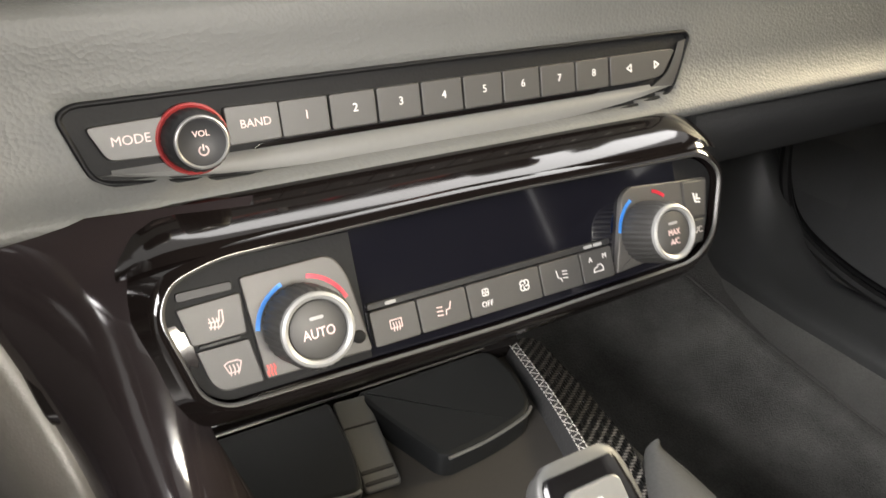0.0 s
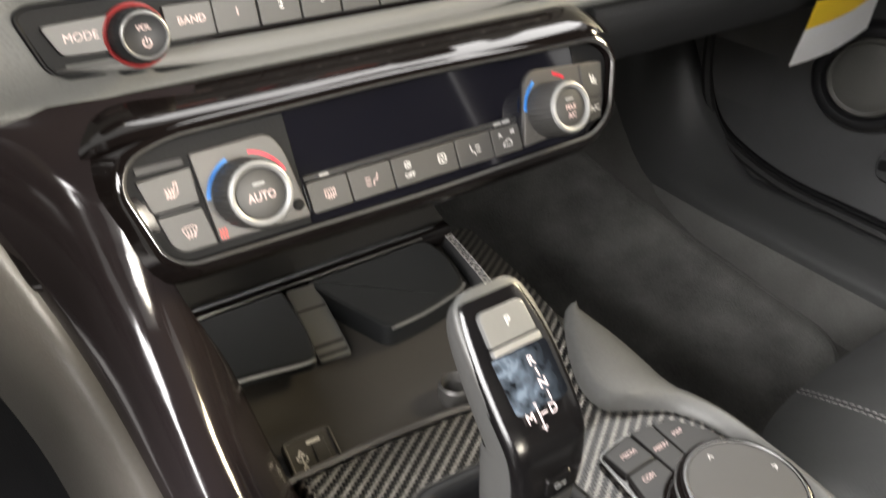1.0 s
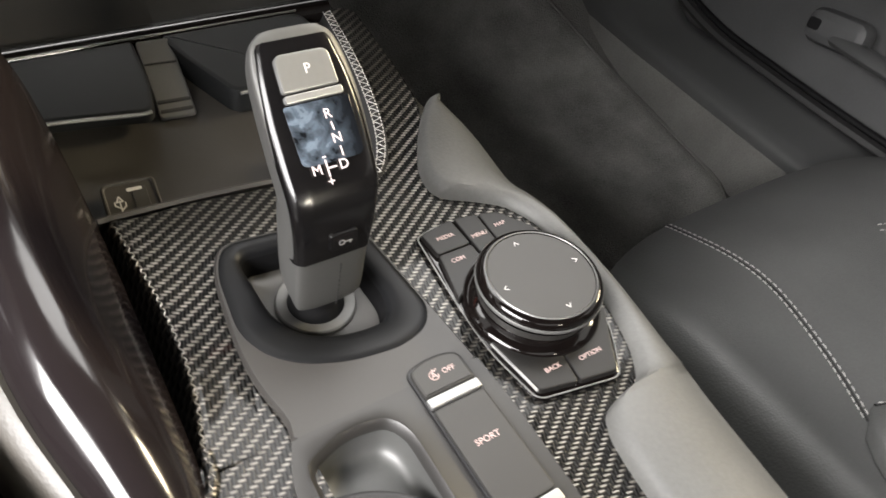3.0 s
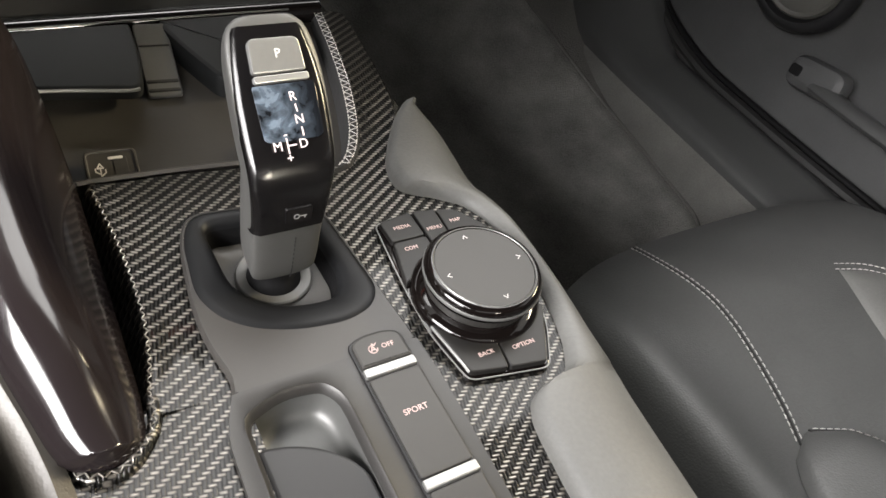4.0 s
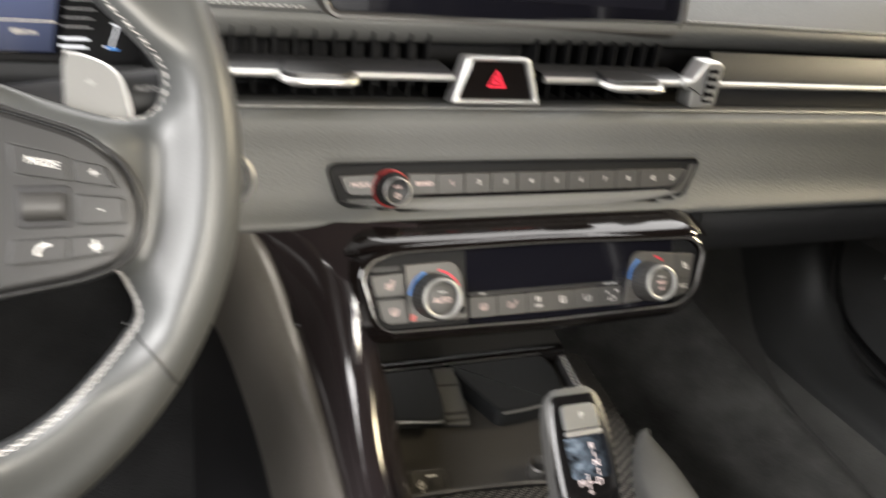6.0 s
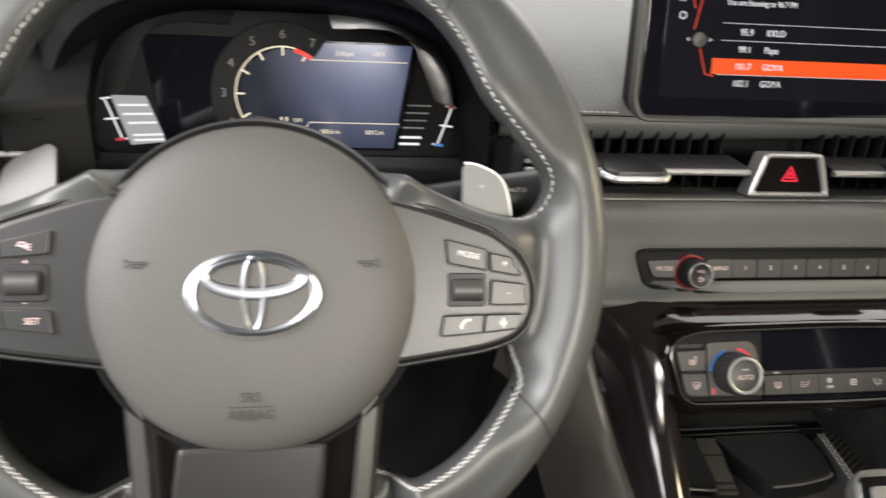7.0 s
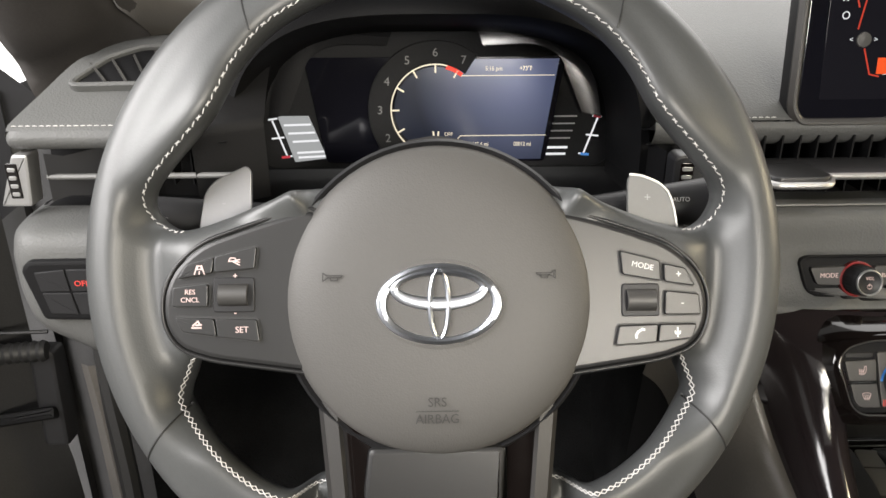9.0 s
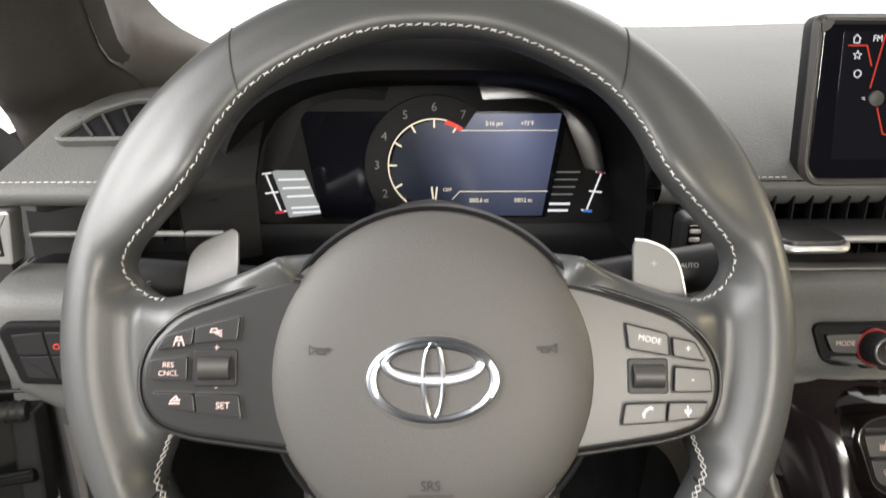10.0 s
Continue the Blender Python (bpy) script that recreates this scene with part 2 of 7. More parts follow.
MAT = surface("floor_mat_pile", (0.205, 0.203, 0.194), 0.95, spec=0.0, grain=1.0, grain_size=0.0022, depth=0.0015, mottle=0.42)
CARPET = surface("carpet", (0.130, 0.128, 0.122), 0.95, spec=0.0, grain=1.0, grain_size=0.0022, depth=0.0015, mottle=0.2)
HEADLINER = surface("headliner_fabric", (0.052, 0.048, 0.045), 0.9, spec=0.1, grain=0.5, grain_size=0.002, mottle=0.2)
CARBON = carbon_weave("carbon_fibre")
# pale colour of the highlight drawn along the carbon's crest
FOLD_SHEEN = surface("fold_sheen", (0.42, 0.395, 0.36), 0.36, metal=0.9, mottle=0.5)
PADDLE = surface("brushed_paddle", (0.23, 0.23, 0.235), 0.42, metal=0.6, mottle=0.05, grain=0.2, grain_size=0.0006, depth=0.00006)
SILL_GREY = surface("warm_grey_trim", (0.11, 0.103, 0.095), 0.6, mottle=0.15)
THREAD = surface("light_thread", (0.48, 0.47, 0.455), 0.75, grain=0.4, grain_size=0.0005, mottle=0.2)
PAPER = surface("tag_paper", (0.78, 0.78, 0.77), 0.7, mottle=0.05)
YELLOW = surface("tag_yellow", (0.75, 0.5, 0.02), 0.65, mottle=0.06)
INK_WHITE = surface("white_print", (0.58, 0.57, 0.55), 0.5, mottle=0.05)
INK_PINK = surface("pink_print", (0.55, 0.41, 0.39), 0.5, mottle=0.05)
INK_RED = surface("red_print", (0.62, 0.05, 0.04), 0.5, mottle=0.05)
INK_DARK = surface("embossed_grey", (0.014, 0.0135, 0.013), 0.6, mottle=0.05)
INK_GREY = surface("grey_print", (0.25, 0.25, 0.25), 0.5, mottle=0.05)
INK_DIM = surface("dim_print", (0.12, 0.12, 0.118), 0.5, mottle=0.2)
BLUE = surface("blue_print", (0.03, 0.22, 0.65), 0.45, mottle=0.05)
RING_RED = surface("red_ring_plastic", (0.20, 0.022, 0.022), 0.4, mottle=0.1)
RED = surface("red_arc_print", (0.65, 0.02, 0.05), 0.45, mottle=0.05)
SHOWROOM = surface("showroom_floor_tile", (0.35, 0.34, 0.33), 0.35, mottle=0.12)
SHOW_WINDOW = glow("showroom_window_light", (1.0, 0.98, 0.95), 1.7, 0.8)


# ---------- building ----------
def part(name, bm, material, parent=None, label="", smooth=40):
    me = bpy.data.meshes.new(name)
    bmesh.ops.recalc_face_normals(bm, faces=bm.faces)
    bm.to_mesh(me)
    bm.free()
    me.shade_smooth()
    me.set_sharp_from_angle(angle=radians(smooth))
    me.materials.append(material)
    ob = new(name, me)
    ob.parent = parent
    if label:
        ob["label"] = label
    return ob


def thing(name, m, label, category, group="", kind=""):
    ob = new(name)
    ob.empty_display_size = 0.02
    ob.matrix_world = m
    return tagged(ob, label, category, group, kind)


def plane(p, a):
    """A frame on a leaning face: x to the right, y up the face, z out of it; a: degrees that it leans back."""
    ca, sa = math.cos(radians(a)), math.sin(radians(a))
    return Matrix(((1, 0, 0, p[0]), (0, sa, -ca, p[1]), (0, ca, sa, p[2]), (0, 0, 0, 1)))


def rounded(pts, r, n=4):
    """A polygon with rounded corners; r: one radius or one for each corner."""
    out, k = [], len(pts)
    for i in range(k):
        p, a, b = Vector(pts[i]), Vector(pts[i - 1]), Vector(pts[(i + 1) % k])
        rr = r[i] if isinstance(r, (list, tuple)) else r
        da, db = (a - p), (b - p)
        rr = min(rr, da.length * 0.48, db.length * 0.48)
        if rr > 1e-6:
            rr = min(max(rr, 0.0012), da.length * 0.48, db.length * 0.48)
        if rr < 1e-6:
            out.append(tuple(p))
            continue
        s, e = p + da.normalized() * rr, p + db.normalized() * rr
        for j in range(n + 1):
            t = j / n
            q = s * (1 - t) ** 2 + p * 2 * t * (1 - t) + e * t * t
            out.append((q.x, q.y))
    return out


def rect(x0, y0, x1, y1, r=0.0, n=4):
    return rounded([(x0, y0), (x1, y0), (x1, y1), (x0, y1)], r, n)


def oval(cx, cy, rx, ry, n=40):
    return [(cx + rx * math.cos(2 * math.pi * i / n), cy + ry * math.sin(2 * math.pi * i / n)) for i in range(n)]


def inset(pts, d):
    """The outline drawn in by d (pushed out where d is negative)."""
    area = sum(pts[i - 1][0] * pts[i][1] - pts[i][0] * pts[i - 1][1] for i in range(len(pts)))
    sgn, out, k = (1 if area > 0 else -1), [], len(pts)
    for i in range(k):
        a, p, b = Vector(pts[i - 1]), Vector(pts[i]), Vector(pts[(i + 1) % k])
        e1, e2 = (p - a), (b - p)
        if e1.length < 1e-9 or e2.length < 1e-9:
            out.append(tuple(p))
            continue
        n1 = Vector((-e1.y, e1.x)).normalized() * sgn
        n2 = Vector((-e2.y, e2.x)).normalized() * sgn
        m = (n1 + n2)
        m = m.normalized() if m.length > 1e-6 else n1
        out.append(tuple(p + m * d / max(0.5, m.dot(n1))))
    return out


def add_loft(bm, rings, closed=True, cap0=False, cap1=False):
    rows = [[bm.verts.new(p) for p in ring] for ring in rings]
    for a, b in zip(rows, rows[1:]):
        k = len(a)
        for i in range(k if closed else k - 1):
            j = (i + 1) % k
            bm.faces.new((a[i], a[j], b[j], b[i]))
    if cap0:
        bm.faces.new(rows[0])
    if cap1:
        bm.faces.new(rows[-1])
    return rows


def loft(rings, closed=True, cap0=False, cap1=False):
    bm = bmesh.new()
    add_loft(bm, rings, closed, cap0, cap1)
    return bm


def slab(pts, z0, z1, edge=0.0006, dish=0.0):
    """An outline raised from z0 to z1 with a rounded upper edge."""
    def at(d, z):
        return [(x, y, z) for x, y in inset(pts, d)]
    rings = [at(0, z0), at(0, z1 - edge), at(edge * 0.3, z1 - edge * 0.3), at(edge, z1), at(edge * 1.2, z1)]
    bm = loft(rings, True, True, False)
    bm.verts.ensure_lookup_table()
    k = len(pts)
    top = [bm.verts[4 * k + i] for i in range(k)]
    if dish:
        cx, cy = sum(p[0] for p in pts) / k, sum(p[1] for p in pts) / k
        c = bm.verts.new((cx, cy, z1 - dish))
        for i in range(k):
            bm.faces.new((top[i], top[(i + 1) % k], c))
    else:
        bm.faces.new(top)
    return bm


def pierced(outer, hole, z0, z1, edge=0.001):
    """A plate with a hole: rounded outer edge, open below."""
    bm = bmesh.new()
    ro_ = add_loft(bm, [[(x, y, z0) for x, y in outer], [(x, y, z1 - edge) for x, y in outer], [(x, y, z1) for x, y in inset(outer, edge)]])
    rh = add_loft(bm, [[(x, y, z0) for x, y in hole], [(x, y, z1) for x, y in hole]])
    loops = []
    for ring in (ro_[-1], rh[-1]):
        for i in range(len(ring)):
            loops.append(bm.edges.get((ring[i], ring[(i + 1) % len(ring)])))
    bmesh.ops.triangle_fill(bm, use_beauty=True, edges=loops)
    return bm


def frame_ring(outer, inner, z0, z1, edge=0.0006):
    """A raised ring between two outlines with the same count of points."""
    def at(pts, d, z):
        return [(x, y, z) for x, y in inset(pts, d)]
    return loft([at(outer, 0, z0), at(outer, 0, z1 - edge), at(outer, edge, z1), at(inner, -edge, z1), at(inner, 0, z1 - edge), at(inner, 0, z0)])


def turned(profile, n=48, centre=(0, 0), ribs=0, rib_depth=0.0, rib_range=None):
    """A body of revolution about z; profile: (radius, height) pairs."""
    rings = []
    for k, (r, z) in enumerate(profile):
        ring = []
        for i in range(n):
            a = 2 * math.pi * i / n
            rr = r
            if ribs and rib_range[0] <= k <= rib_range[1]:
                rr -= rib_depth * (0.5 - 0.5 * math.cos(a * ribs)) ** 3
            ring.append((centre[0] + rr * math.cos(a), centre[1] + rr * math.sin(a), z))
        rings.append(ring)
    return loft(rings)


def spline(pts, n):
    """n points along a smooth curve through pts."""
    pts = [Vector(p) for p in pts]
    out = []
    for i in range(n):
        s = i / (n - 1) * (len(pts) - 1)
        k = min(int(s), len(pts) - 2)
        t = s - k
        p0, p1, p2, p3 = pts[max(k - 1, 0)], pts[k], pts[k + 1], pts[min(k + 2, len(pts) - 1)]
        out.append(0.5 * ((2 * p1) + (p2 - p0) * t + (2 * p0 - 5 * p1 + 4 * p2 - p3) * t * t + (3 * p1 - p0 - 3 * p2 + p3) * t ** 3))
    return out


def tube(path, r, n=8, up=(0, 0, 1), flat=1.0, bm=None, caps=True):
    """A tube along points; r: radius or one for each point; flat: its height over its width."""
    bm = bm or bmesh.new()
    path = [Vector(p) for p in path]
    rings = []
    for i, p in enumerate(path):
        d = (path[min(i + 1, len(path) - 1)] - path[max(i - 1, 0)]).normalized()
        s = d.cross(Vector(up))
        s = s.normalized() if s.length > 1e-6 else d.orthogonal().normalized()
        u = s.cross(d)
        rr = r[i] if isinstance(r, (list, tuple)) else r
        rings.append([tuple(p + s * rr * math.cos(2 * math.pi * k / n) + u * rr * flat * math.sin(2 * math.pi * k / n)) for k in range(n)])
    add_loft(bm, rings, True, caps, caps)
    return bm


def sheet(rows, thick=0.0):
    """A grid of points as a surface, thickened along its normals."""
    bm = loft(rows, False)
    if thick:
        bmesh.ops.recalc_face_normals(bm, faces=bm.faces)
        bmesh.ops.solidify(bm, geom=bm.faces[:], thickness=thick)
    return bm


def box(bm, x0, y0, z0, x1, y1, z1):
    bmesh.ops.create_cube(bm, size=1, matrix=Matrix.Translation(((x0 + x1) / 2, (y0 + y1) / 2, (z0 + z1) / 2)) @ Matrix.Diagonal((x1 - x0, y1 - y0, z1 - z0, 1)))


def bars(polylines, width, z=0.0, high=0.0002, bm=None):
    """Flat printed lines: each a polyline of (x, y)."""
    bm = bm or bmesh.new()
    for line in polylines:
        for a, b in zip(line, line[1:]):
            a, b = Vector(a), Vector(b)
            d = b - a
            if d.length < 1e-7:
                continue
            d.normalize()
            s = Vector((-d.y, d.x)) * width / 2
            a2, b2 = a - d * width * 0.3, b + d * width * 0.3
            q = [a2 + s, a2 - s, b2 - s, b2 + s]
            lo = [bm.verts.new((p.x, p.y, z)) for p in q]
            hi = [bm.verts.new((p.x, p.y, z + high)) for p in q]
            bm.faces.new(hi)
            for i in range(4):
                bm.faces.new((lo[i], lo[(i + 1) % 4], hi[(i + 1) % 4], hi[i]))
    return bm


def arc(cx, cy, r, a0, a1, n=14):
    return [(cx + r * math.cos(radians(a0 + (a1 - a0) * i / n)), cy + r * math.sin(radians(a0 + (a1 - a0) * i / n))) for i in range(n + 1)]


def text(s, size, material, parent, x, y, z, turn=0.0, name="lettering", align="CENTER", squeeze=1.0, bold=0.0):
    cu = bpy.data.curves.new(name, "FONT")
    cu.body, cu.size, cu.extrude, cu.offset = s, size, 0.00012, bold
    cu.align_x, cu.align_y = align, "CENTER"
    cu.resolution_u = 3
    tmp = bpy.data.objects.new("tmp", cu)
    me = bpy.data.meshes.new_from_object(tmp)
    bpy.data.objects.remove(tmp)
    me.name = name
    me.transform(Matrix.Translation((x, y, z)) @ Matrix.Rotation(radians(turn), 4, "Z") @ Matrix.Diagonal((squeeze, 1, 1, 1)))
    me.materials.clear()
    me.materials.append(material)
    ob = new(name, me)
    ob.parent = parent
    return ob


def icon(lines, s, material, parent, x, y, z, width=0.0006, name="symbol", turn=0.0):
    """Printed lines, drawn in a box from -1 to 1 and scaled to s."""
    ct, st = math.cos(radians(turn)), math.sin(radians(turn))
    sc = [[(x + s * (px * ct - py * st), y + s * (px * st + py * ct)) for px, py in ln] for ln in lines]
    return part(name, bars(sc, width, z), material, parent)


def stitches(path, length, gap, r, sideways=0.0, up=(0, 0, 1), zigzag=False):
    """Short threads along a path, one after another, all one piece of stitching."""
    path = [Vector(p) for p in path]
    bm = bmesh.new()
    dist, total = [0.0], 0.0
    for a, b in zip(path, path[1:]):
        total += (b - a).length
        dist.append(total)

    def at(s):
        s = min(max(s, 0), total)
        for k in range(len(path) - 1):
            if s <= dist[k + 1]:
                t = (s - dist[k]) / max(1e-9, dist[k + 1] - dist[k])
                return path[k].lerp(path[k + 1], t), (path[k + 1] - path[k]).normalized()
        return path[-1], (path[-1] - path[-2]).normalized()

    s, i = 0.0, 0
    while s + length <= total:
        p, d = at(s)
        q, _ = at(s + length)
        side = d.cross(Vector(up)).normalized() * sideways
        if zigzag:
            o = side if i % 2 else -side
            tube([p - o, (p + q) / 2 + Vector(up) * r * 0.5, q + o], [r * 0.7, r, r * 0.7], 5, up, bm=bm)
        else:
            tube([p - side, (p + q) / 2 + Vector(up) * r * 0.6, q + side], [r * 0.6, r, r * 0.6], 5, up, bm=bm)
        s += length + gap
        i += 1
    return bm


# ---------- the setting: floor, dash, doors, roof ----------
def across(profile, xs, shift=None):
    """A surface swept across the car; profile: (y, z) pairs; shift(x) gives (dy, dz)."""
    rows = []
    for x in xs:
        dy, dz = shift(x) if shift else (0, 0)
        rows.append([(x, y + dy, z + dz) for y, z in profile])
    return rows


def smooth_profile(pts, n):
    return [(p.x, p.y) for p in spline([(a, b, 0) for a, b in pts], n)]


def steps(a, b, n):
    return [a + (b - a) * i / (n - 1) for i in range(n)]


ground = tagged(part("ground", sheet([[(x, y, -0.22) for y in (-40, -6, -1, 1, 6, 40)] for x in (-40, -6, -1, 1, 6, 40)]), SHOWROOM), "pale polished showroom floor outside the car", "floor", kind="structure")

backdrop = tagged(part("backdrop", sheet([[(x, y, z) for z in (-0.2, 2.0, 4.2)] for x, y in ((-5.0, 1.2), (-4.6, 3.4), (-2.5, 5.0), (0, 5.4), (2.5, 5.0), (4.6, 3.4))]), SHOW_WINDOW), "bright glazed showroom front beyond the windscreen", "backdrop", kind="structure")


def bow(x):
    """The dash sweeps away from the middle towards both doors."""
    return (0.05 * max(0.0, abs(x + 0.02) - 0.42) ** 1.5 * 2.2, 0.0)


def dip(x):
    """The upper pad hangs a little lower towards the driver."""
    t = min(1.0, max(0.0, (0.16 - x) / 0.30))
    return (bow(x)[0], -0.006 * t * t * (3 - 2 * t))


dash = thing("dashboard", pose(0, 0, 0), "dark grey soft-touch dashboard with stitched upper pad", "dashboard", kind="structure")
mid = smooth_profile([(0.07, 0.640), (0.028, 0.6455), (0.012, 0.644), (0.008, 0.636), (0.0065, 0.622), (0.0035, 0.608), (0.0, 0.595), (-0.006, 0.585), (-0.0125, 0.579), (-0.0105, 0.5735), (0.005, 0.571), (0.06, 0.569)], 40)
pad_rows = across(mid, steps(-0.250, 0.80, 300), bow)
for row in pad_rows:
    for k, (x, y, z) in enumerate(row):
        v = (z - 0.6) / 0.966
        low_v = -0.0195 + 0.13 * max(0.0, -0.088 - x) + 0.14 * max(0.0, x - 0.10)
        if low_v < v < 0.0125 and -0.1465 + 0.3 * (0.0105 - v) < x < 0.1452 - 0.42 * (0.0112 - v):
            row[k] = (x, max(y, 0.268 * (z - 0.6) + 0.0035), z)
part("middle_pad", sheet(pad_rows), PAD, dash, "grey grained soft pad")
lip = smooth_profile([(0.10, 0.683), (0.078, 0.684), (0.066, 0.687), (0.0590, 0.6935), (0.0560, 0.7005), (0.058, 0.7055)], 14)
top = smooth_profile([(0.0585, 0.7065), (0.064, 0.711), (0.10, 0.733), (0.14, 0.750), (0.19, 0.763), (0.27, 0.777), (0.36, 0.785), (0.55, 0.784)], 26)
top_x = steps(-0.245, 0.80, 70)
part("upper_lip", sheet(across(lip, top_x, dip)), PAD, dash)
part("upper_pad", sheet(across(top, top_x, dip)), PAD, dash, "grained upper dash pad")
for xs in (steps(-0.235, -0.15, 12), steps(0.15, 0.78, 60)):
    part("stitching", stitches([(x, 0.0595 + bow(x)[0], 0.7083 + dip(x)[1]) for x in xs], 0.0034, 0.0014, 0.00045, up=(0, -0.6, 0.8)), THREAD, dash, "light stitching")
# recess in which the vents sit, with a satin lower trim
band = bmesh.new()
for xs in (steps(-0.250, 0.80, 20),):
    add_loft(band, across([(0.07, 0.6405), (0.095, 0.642), (0.095, 0.690), (0.07, 0.691)], xs, bow), False)
part("vent_channel", band, HOOD, dash)
part("lower_trim", sheet(across(smooth_profile([(0.032, 0.6475), (0.022, 0.6482), (0.0195, 0.6468), (0.022, 0.6455)], 7), steps(-0.235, 0.80, 50), bow)), GREYSILVER, dash, "satin grey trim line")
# gloss cowl between the pad and the climate panel
cowl = smooth_profile([(0.02, 0.5770), (-0.002, 0.5790), (-0.013, 0.5788), (-0.022, 0.5772), (-0.0295, 0.5750), (-0.0352, 0.5726), (-0.0385, 0.5700)], 18)
def cowl_fall(x):
    e = max(0.0, (abs(x - 0.0) - 0.118) / 0.03)
    return (0.010 * e * e, -0.010 * e * e)
part("gloss_cowl", sheet(across(cowl, steps(-0.165, 0.143, 40), cowl_fall)), GLOSS, dash, "piano black cowl under the dash pad")
# glovebox side under the pad
glove = smooth_profile([(0.02, 0.5705), (0.004, 0.566), (0.003, 0.556), (0.010, 0.544), (0.023, 0.529), (0.038, 0.514), (0.064, 0.504), (0.20, 0.49)], 20)
gb = thing("glovebox", pose(0, 0, 0), "dark grained glovebox lid under the dash", "glovebox")
part("lid", sheet(across(glove, steps(0.165, 0.76, 30), bow)), PAD_DARK, gb)
part("latch", slab(rect(-0.03, -0.006, 0.03, 0.006, 0.003), 0, 0.004), PLASTIC, gb).matrix_local = plane((0.60, 0.016, 0.535), 10)
under = [[(x, 0.19, 0.49), (x, 0.30, 0.44), (x, 0.42, 0.36)] for x in steps(0.14, 0.80, 6)]
part("under_dash", sheet(under), PAD_DARK, dash)
# driver's outer end: upper pad with a slanted end, lip, vent channel, rounded knee panel
def outer_x(y, s):
    return -0.582 + (-0.129 + 0.48 * max(0.0, min(y, 0.12) - 0.041)) * s
ltop = smooth_profile([(0.0376, 0.7024), (0.044, 0.7075), (0.07, 0.7225), (0.10, 0.7395), (0.12, 0.7440), (0.16, 0.7455), (0.30, 0.7430)], 24)
rows = [[(outer_x(y, s), y, z) for y, z in ltop] for s in steps(0, 0.985, 22)]
rows.append([(outer_x(y, 1.0) , y + 0.001, z - 0.003) for y, z in ltop])
rows.append([(outer_x(y, 1.0) + 0.003, y + 0.003, z - 0.022) for y, z in ltop])
part("upper_pad", sheet(rows), PAD, dash, "grained upper dash pad")
llip = smooth_profile([(0.09, 0.6885), (0.046, 0.688), (0.037, 0.691), (0.0345, 0.697), (0.038, 0.7028)], 12)
rows = [[(-0.582 - 0.1285 * s, y, z) for y, z in llip] for s in steps(0, 0.97, 18)]
rows += [[(-0.7095, y + 0.002, 0.6955 + (z - 0.6955) * 0.85) for y, z in llip], [(-0.712, y + 0.010, 0.6955 + (z - 0.6955) * 0.45) for y, z in llip], [(-0.712, y + 0.03, 0.6955) for y, z in llip]]
part("upper_lip", sheet(rows), PAD, dash)
part("stitching", stitches([(x, 0.0405, 0.7052) for x in steps(-0.706, -0.584, 30)], 0.0034, 0.0014, 0.00045, up=(0, -0.6, 0.8)), THREAD, dash, "light stitching")
rows = []
for k in steps(0, 1, 10):
    x = -0.5825 + 0.046 * k
    rows.append([(x, 0.044 + 0.030 * k, 0.640), (x, 0.040 + 0.032 * k, 0.688), (x, 0.0375 + 0.034 * k, 0.6945), (x, 0.0378 + 0.034 * k, 0.7015), (x, 0.0405 + 0.036 * k, 0.7035), (x, 0.058 + 0.034 * k, 0.7150 + 0.004 * k), (x, 0.10 + 0.03 * k, 0.742), (x, 0.17, 0.756)])
part("end_panel", sheet(rows), PANEL, dash, "dark vinyl beside the instrument hood", smooth=60)
part("vent_channel", sheet([[(x, 0.03, 0.6375), (x, 0.085, 0.638), (x, 0.085, 0.689), (x, 0.05, 0.6895)] for x in steps(-0.705, -0.560, 6)]), HOOD, dash)
rows = []
for s in steps(0, 1, 26):
    x, e = -0.560 - 0.162 * s, max(0.0, (s - 0.78) / 0.22)
    back, zt, zb = 0.055 * e ** 3.5, 0.6400 - 0.012 * e ** 3, max(0.536, 0.569 - 0.55 * (x + 0.7215)) + 0.02 * e ** 4
    rows.append([(x, y + back, z) for y, z in smooth_profile([(0.055, zt + 0.001), (0.022, zt), (0.008, zt - 0.004), (0.001, zt - 0.016), (0.0, (zt + zb) / 2 + 0.01), (0.001, zb + 0.022), (0.010, zb + 0.005), (0.030, zb - 0.001), (0.12, zb + 0.002)], 24)])
part("knee_panel", sheet(rows), PAD, dash, "rounded grey knee panel", smooth=60)
knee2 = smooth_profile([(0.01, 0.571), (0.03, 0.55), (0.08, 0.53), (0.22, 0.52)], 10)
part("column_panel", sheet(across(knee2, steps(-0.585, -0.13, 14), bow)), HOOD, dash)
part("under_cluster", sheet(across(smooth_profile([(0.01, 0.571), (0.015, 0.59), (0.05, 0.615), (0.10, 0.628), (0.16, 0.636)], 10), steps(-0.575, -0.245, 10))), HOOD, dash)
for x0 in (-0.575, -0.237):
    part("cluster_cheek", sheet([[(x0 + (0.02 if x0 < -0.4 else -0.02) * k, 0.05 + 0.10 * k, 0.58 + 0.10 * j) for j in steps(0, 1, 5)] for k in steps(0, 1, 5)]), HOOD, dash)

# binnacle hood over the instruments
def arch(rx, rz, y, cz=0.648, n=36, p=0.62):
    out = []
    for i in range(n + 1):
        a = math.pi * i / n
        c, s = math.cos(a), math.sin(a)
        out.append((-0.4065 - rx * math.copysign(abs(c) ** p, c), y, cz + rz * abs(s) ** p))
    return out


